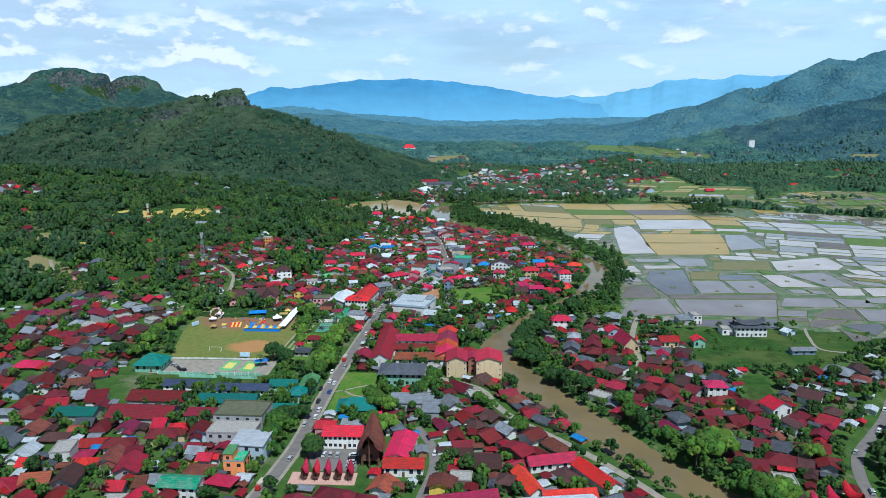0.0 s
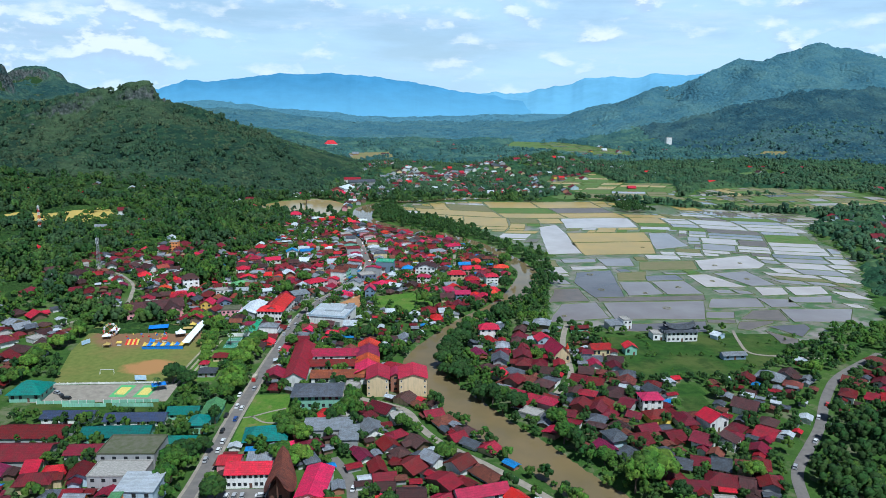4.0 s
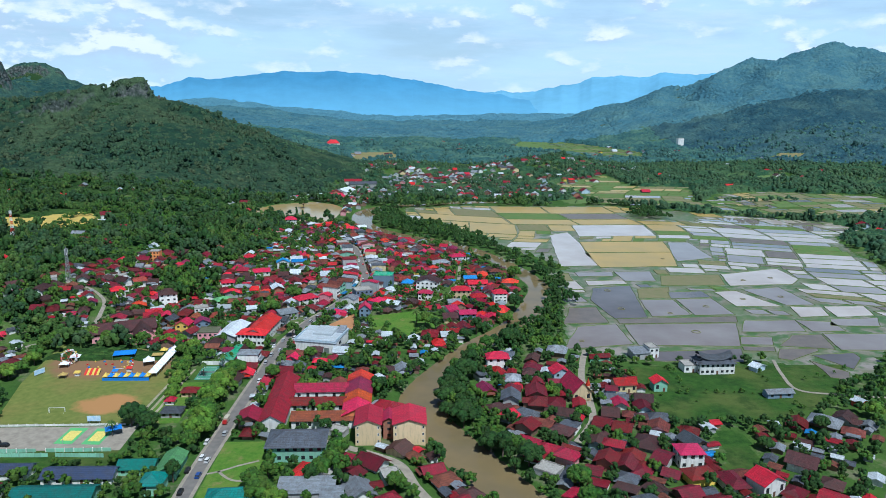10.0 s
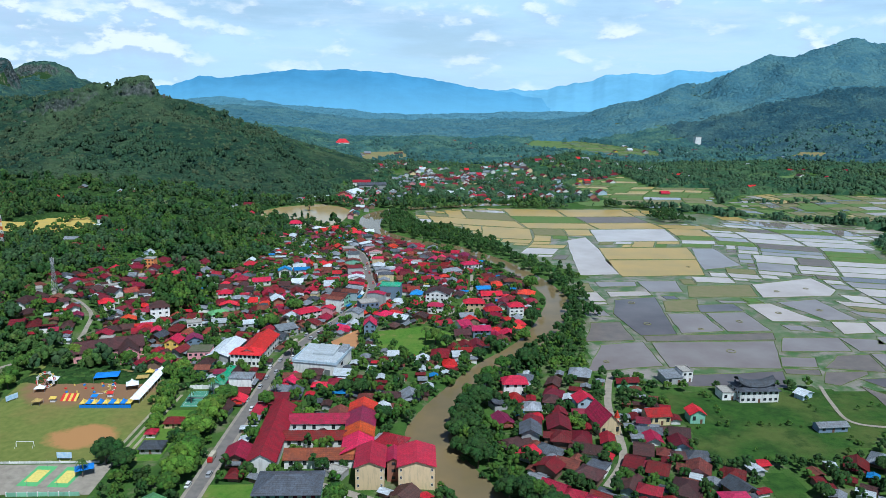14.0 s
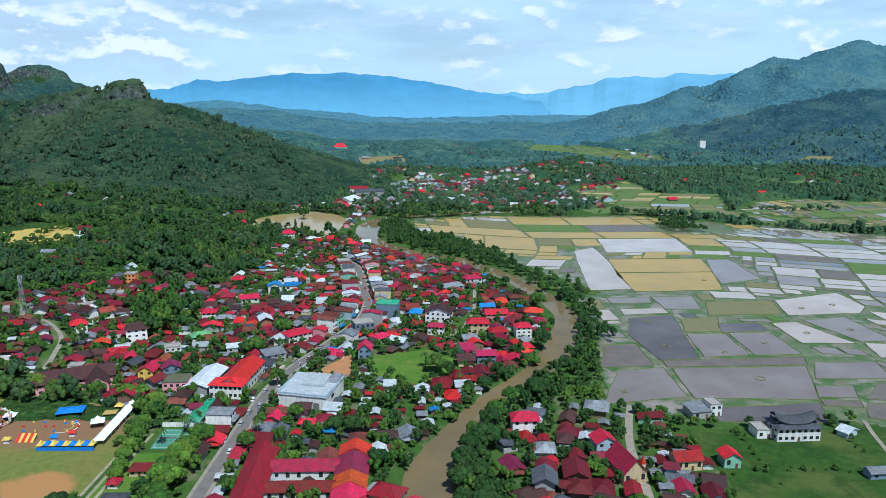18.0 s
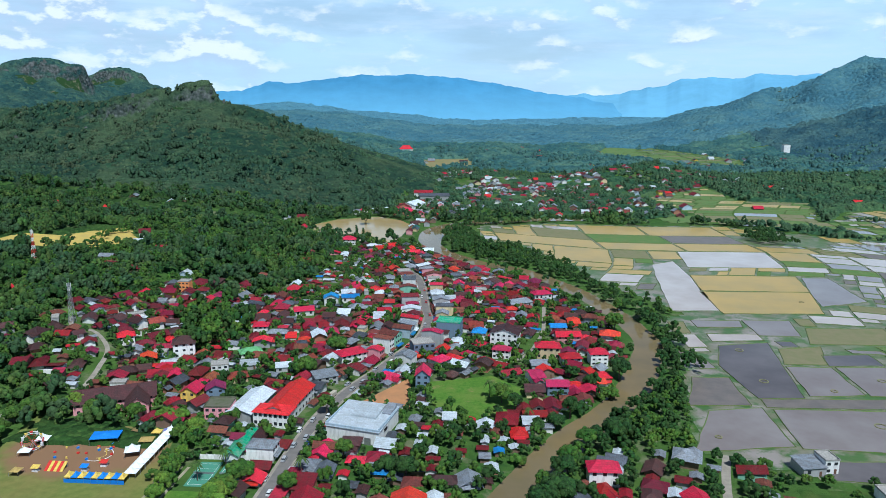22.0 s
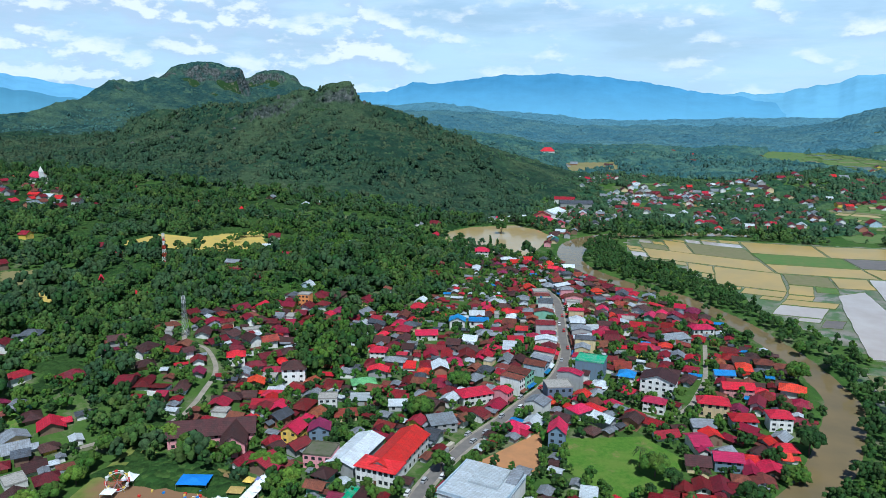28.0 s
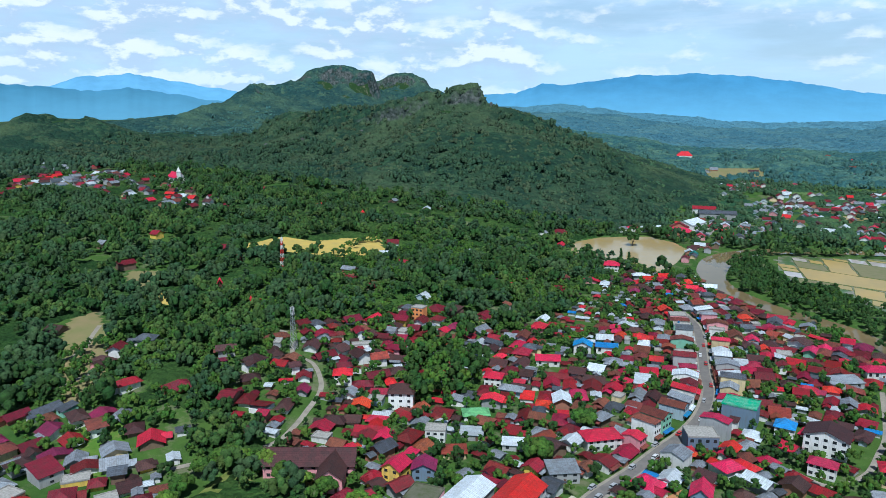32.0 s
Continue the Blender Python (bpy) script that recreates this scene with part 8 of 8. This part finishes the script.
def wall_run(name, a, b, h, mat, label, post=3.0):
    """A boundary wall of panels between posts."""
    ob = empty(name, pose(0, 0, 0), label, "wall")
    a, b = Vector((*a, 0)), Vector((*b, 0))
    n = max(1, int((b - a).length / post))
    turn = math.degrees(math.atan2(b.y - a.y, b.x - a.x))
    step = (b - a).length / n
    panel = Solid().box(0.15, -0.07, -0.3, step - 0.15, 0.07, h).mesh("panel", mat)
    pillar = Solid().box(-0.15, -0.15, -0.3, 0.15, 0.15, h + 0.25).mesh("pillar", mat)
    for i in range(n):
        p = a.lerp(b, i / n)
        child("panel", panel, ob, "", pose(p.x, p.y, 0, 0, 0, turn))
        child("pillar", pillar, ob, "", pose(p.x, p.y, 0, 0, 0, turn))


wall_run("boundary_wall", (-166, 374.5), (-145, 374), 1.8, WALL["mint"], "pale green boundary wall of the yard")
wall_run("boundary_wall", (-142, 374), (-122, 373), 1.8, WALL["mint"], "pale green boundary wall of the yard")
wall_run("boundary_wall", (-184, 403), (-124, 403), 0.9, WALL["white"], "low white wall along the field", 4.0)
wall_run("boundary_wall", (-110, 477), (-87, 477), 2.2, WALL["white"], "white wall behind the tennis courts")
for x, y, turn in ((-191, 463, 60), (-139, 405, 0)):
    ob = empty("billboard", pose(x, y, 0, 0, 0, turn), "pale blue billboard on two posts", "billboard")
    child("board", Solid().box(-3, -0.08, 1.2, 3, 0.08, 3.8).mesh("board", plain("billboard_face", (0.35, 0.55, 0.75), 0.6, other=(0.7, 0.75, 0.8), scale=0.6)), ob)
    for sx in (-1, 1):
        child("post", Solid().box(sx * 2.2 - 0.08, 0.09, -0.4, sx * 2.2 + 0.08, 0.22, 3.6).mesh("post", steel), ob)

court_green = plain("court_green", (0.10, 0.42, 0.14), 0.85, other=(0.14, 0.36, 0.14))
court_yellow = plain("court_yellow", (0.72, 0.60, 0.16), 0.85)
tennis_green = plain("tennis_green", (0.06, 0.24, 0.16), 0.9, other=(0.09, 0.22, 0.15))
for x, y in ((-144, 393), (-132, 392)):
    ob = empty("games_court", pose(x, y, 0.07, 0, 0, -4), "green and yellow painted games court", "games court", "games courts")
    child("surface", Solid().box(-4, -7.5, 0, 4, 7.5, 0.06).mesh("surface", court_green), ob)
    child("centre", Solid().box(-2.6, -4.6, 0.06, 2.6, 4.6, 0.10).mesh("centre", court_yellow), ob)
    for sy in (-1, 1):
        child("hoop_post", Solid().pipe((0, sy * 7.2, 0.05), (0, sy * 7.0, 3.2), 0.08, 0.06, 6).mesh("hoop_post", steel), ob)
for x in (-103.5, -93):
    ob = empty("tennis_court", pose(x, 465, 0.06), "faded green tennis court with white lines", "tennis court", "tennis courts")
    child("surface", Solid().box(-4.6, -9.5, 0, 4.6, 9.5, 0.06).mesh("surface", tennis_green), ob)
    lines_ = Solid()
    for lx in (-3.6, 3.6):
        lines_.box(lx - 0.06, -8, 0.06, lx + 0.06, 8, 0.075)
    for ly in (-8, -4, 4, 8):
        lines_.box(-3.6, ly - 0.06, 0.06, 3.6, ly + 0.06, 0.076)
    child("lines", lines_.mesh("lines", white_paint), ob, "white court lines")
    child("net", Solid().box(-4.2, -0.03, 0.06, 4.2, 0.03, 1.0).mesh("net", steel), ob)
building("stand", -95, 487, 6, 24, -4, 3.4, "gable", "jade", "white", 1.4, "long open stand under a jade green roof", "stand")
building("shop_house", -55, 487, 17, 5, -3, 3.2, "cross", "rust", "white", 1.4, "low white shop row under a faded red roof", "shop house", 1, 5)

# ---------- cars ----------
PAINT = {k: plain(f"{k}_car_paint", c, 0.3, 0.1, bump=0) for k, c in (("white", (0.75, 0.75, 0.75)), ("black", (0.02, 0.02, 0.022)), ("silver", (0.42, 0.43, 0.45)), ("red", (0.5, 0.03, 0.03)), ("blue", (0.03, 0.08, 0.28)))}
rubber = plain("rubber", (0.02, 0.02, 0.02), 0.9)


CAR_BODY = {k: Solid().faces(*tapered(-0.85, 0.85, -2.1, 2.1, 0.3, 0.95, 0.06, 0.08)).faces(*tapered(-0.72, 0.72, -1.45, 1.05, 1.42, 1.5, 0.04, 0.1)).mesh("body", m) for k, m in PAINT.items()}
CAR_CABIN = Solid().faces(*tapered(-0.8, 0.8, -1.75, 1.35, 0.95, 1.44, 0.1, 0.36)).mesh("cabin", glass_dark)
WHEEL = Solid().pipe((-0.1, 0, 0), (0.1, 0, 0), 0.32, 0.32, 12).mesh("wheel", rubber)
TRUCK_BOX = Solid().box(-1.0, -3.2, 0.7, 1.0, 1.2, 2.6).mesh("cargo_box", plain("truck_box", (0.5, 0.45, 0.35), 0.7))


def car(x, y, turn, paint, z=0.17, truck=False):
    m = pose(x, y, ground_at(x, y) + z, 0, 0, turn)
    ob = empty("truck" if truck else "car", m, f"{paint} {'truck' if truck else 'passenger car'} on the asphalt", "truck" if truck else "car", "vehicles in the town")
    if truck:
        child("cab", Solid().faces(*tapered(-0.95, 0.95, 1.3, 2.9, 0.5, 2.1, 0.06, 0.15)).mesh("cab", PAINT[paint]), ob)
        child("cargo_box", TRUCK_BOX, ob)
        child("chassis", Solid().box(-0.7, -3.0, 0.4, 0.7, 2.6, 0.7).mesh("chassis", rubber), ob)
    else:
        child("body", CAR_BODY[paint], ob)
        child("cabin", CAR_CABIN, ob, "dark glazed cabin")
    for sx in (-1, 1):
        for wy in (-1.3, 1.35) if not truck else (-2.0, 2.1):
            child("wheel", WHEEL, ob, "", pose(sx * 0.8, wy, 0.32))


def road_spot(line, y, off):
    i = int(np.argmin(np.abs(line[:, 1] - y)))
    i = min(max(i, 1), len(line) - 2)
    d = line[i + 1] - line[i - 1]
    d = d / np.linalg.norm(d)
    return line[i][0] + d[1] * off, line[i][1] - d[0] * off, math.degrees(math.atan2(d[1], d[0])) - 90


motor = random.Random(19)
for y, off in ((262, -1.5), (285, 1.5), (300, 4.2), (318, -1.6), (325, 1.6), (333, 1.4), (344, -1.5), (356, 1.5), (360, -4.0), (369, 1.5), (371, -1.4), (383, -3.9), (392, 1.5), (404, -1.5), (452, 1.5), (462, -3.8), (470, 3.9), (478, -1.5), (483, 3.9),
               (489, -1.5), (493, 3.9), (498, 1.4), (499, 4.0), (505, -3.9), (514, -1.4), (521, 3.9), (533, 1.5), (541, -3.9), (553, 1.5), (558, -4.0), (564, 1.5), (568, 4.0), (579, -1.5), (586, 3.9), (593, 1.4), (604, -3.9), (618, -1.3), (640, 1.3), (662, -1.4),
               (684, 1.4), (700, -3.6), (715, 1.2), (730, -1.4), (748, 1.3), (765, 3.2)):
    x, yy, turn = road_spot(MAIN_LINE, y, off)
    car(x, yy, turn + (180 if off < 0 else 0), motor.choice(["white", "white", "black", "silver", "silver", "red", "blue"]), 0.17 if abs(off) < 3 else 0.1, motor.random() < 0.1)
for x, y, turn in ((-68, 289, 0), (-65, 289, 0), (-62, 289, 4), (-55, 289, 90), (-55, 286, 88), (-55, 283, 92), (-55, 280, 90), (-37, 266, 85), (-20, 292, 170), (-172, 387, 40), (-168, 384, 80), (-176, 391, 60)):
    car(x, y, turn, motor.choice(["white", "black", "silver", "silver"]), 0.13)
for y, off in ((268, 1.2), (300, -1.2), (322, 1.2), (345, -1.3), (360, 1.3)):
    x, yy, turn = road_spot(RIGHT_LINE, y, off)
    car(x, yy, turn, motor.choice(["white", "silver", "red"]), 0.15)

# ---------- small things in the fields ----------
mud = PADDY["olive"]
for x, y, r in ((165, 629, 2.2), (161, 580, 2.2), (195, 528, 2.6), (226, 585, 2.0), (263, 604, 1.8), (193, 569, 1.6), (115, 512, 1.4), (290, 660, 1.8), (318, 668, 1.8), (296, 610, 1.8), (250, 740, 1.6)):
    tagged(new("mud_ring", ring_mesh(r, 0.35, 0.35, mud, "mud_ring")), "low ring of mud standing in the paddy water", "fish ring", "fish rings in the paddies").matrix_basis = pose(x, y, 0.12)

# ---------- rock ----------
rock_mat = plain("limestone", (0.105, 0.108, 0.105), 0.95, other=(0.05, 0.06, 0.045), scale=0.05, bump=0.4)


def crag_mesh(seed, w, d, h):
    rs_ = np.random.RandomState(seed)
    n, rows, v, f = 18, 7, [], []
    for k in range(rows):
        t = k / (rows - 1)
        for i in range(n):
            a = 6.2832 * i / n
            q = (1 - 0.8 * t ** 1.3) * (0.65 + 0.5 * rs_.rand())
            v.append((w / 2 * q * math.cos(a), d / 2 * q * math.sin(a), h * (t + 0.12 * (rs_.rand() - 0.5)) - 6))
    v.append((0, 0, h - 4))
    for k in range(rows - 1):
        for i in range(n):
            a, b = k * n + i, k * n + (i + 1) % n
            f.append((a, b, b + n, a + n))
    top = (rows - 1) * n
    f += [(top + i, top + (i + 1) % n, rows * n) for i in range(n)]
    return mesh_from("rock_outcrop", v, f, rock_mat)


for i, (x, y, w, d, h, turn) in enumerate(((-1400, 2520, 34, 24, 40, 10), (-1500, 2470, 50, 24, 36, 20), (-560, 1474, 22, 14, 26, 10), (-600, 1452, 26, 14, 30, -20),
                                           (-668, 1415, 30, 14, 30, -15), (-700, 1392, 24, 12, 26, 5), (-770, 1380, 34, 14, 34, 5), (-850, 1378, 30, 14, 28, 10), (-452, 1490, 22, 14, 34, 30), (-430, 1420, 16, 10, 20, 0), (-1300, 1236, 34, 16, 30, 20))):
    ob = new("rock_outcrop", crag_mesh(500 + i, w, d, h))
    ob.matrix_basis = pose(x, y, ground_at(x, y) - 0.55 * h, 0, 0, turn)
    tagged(ob, "grey limestone crag breaking through the forest", "rock", "limestone crags")
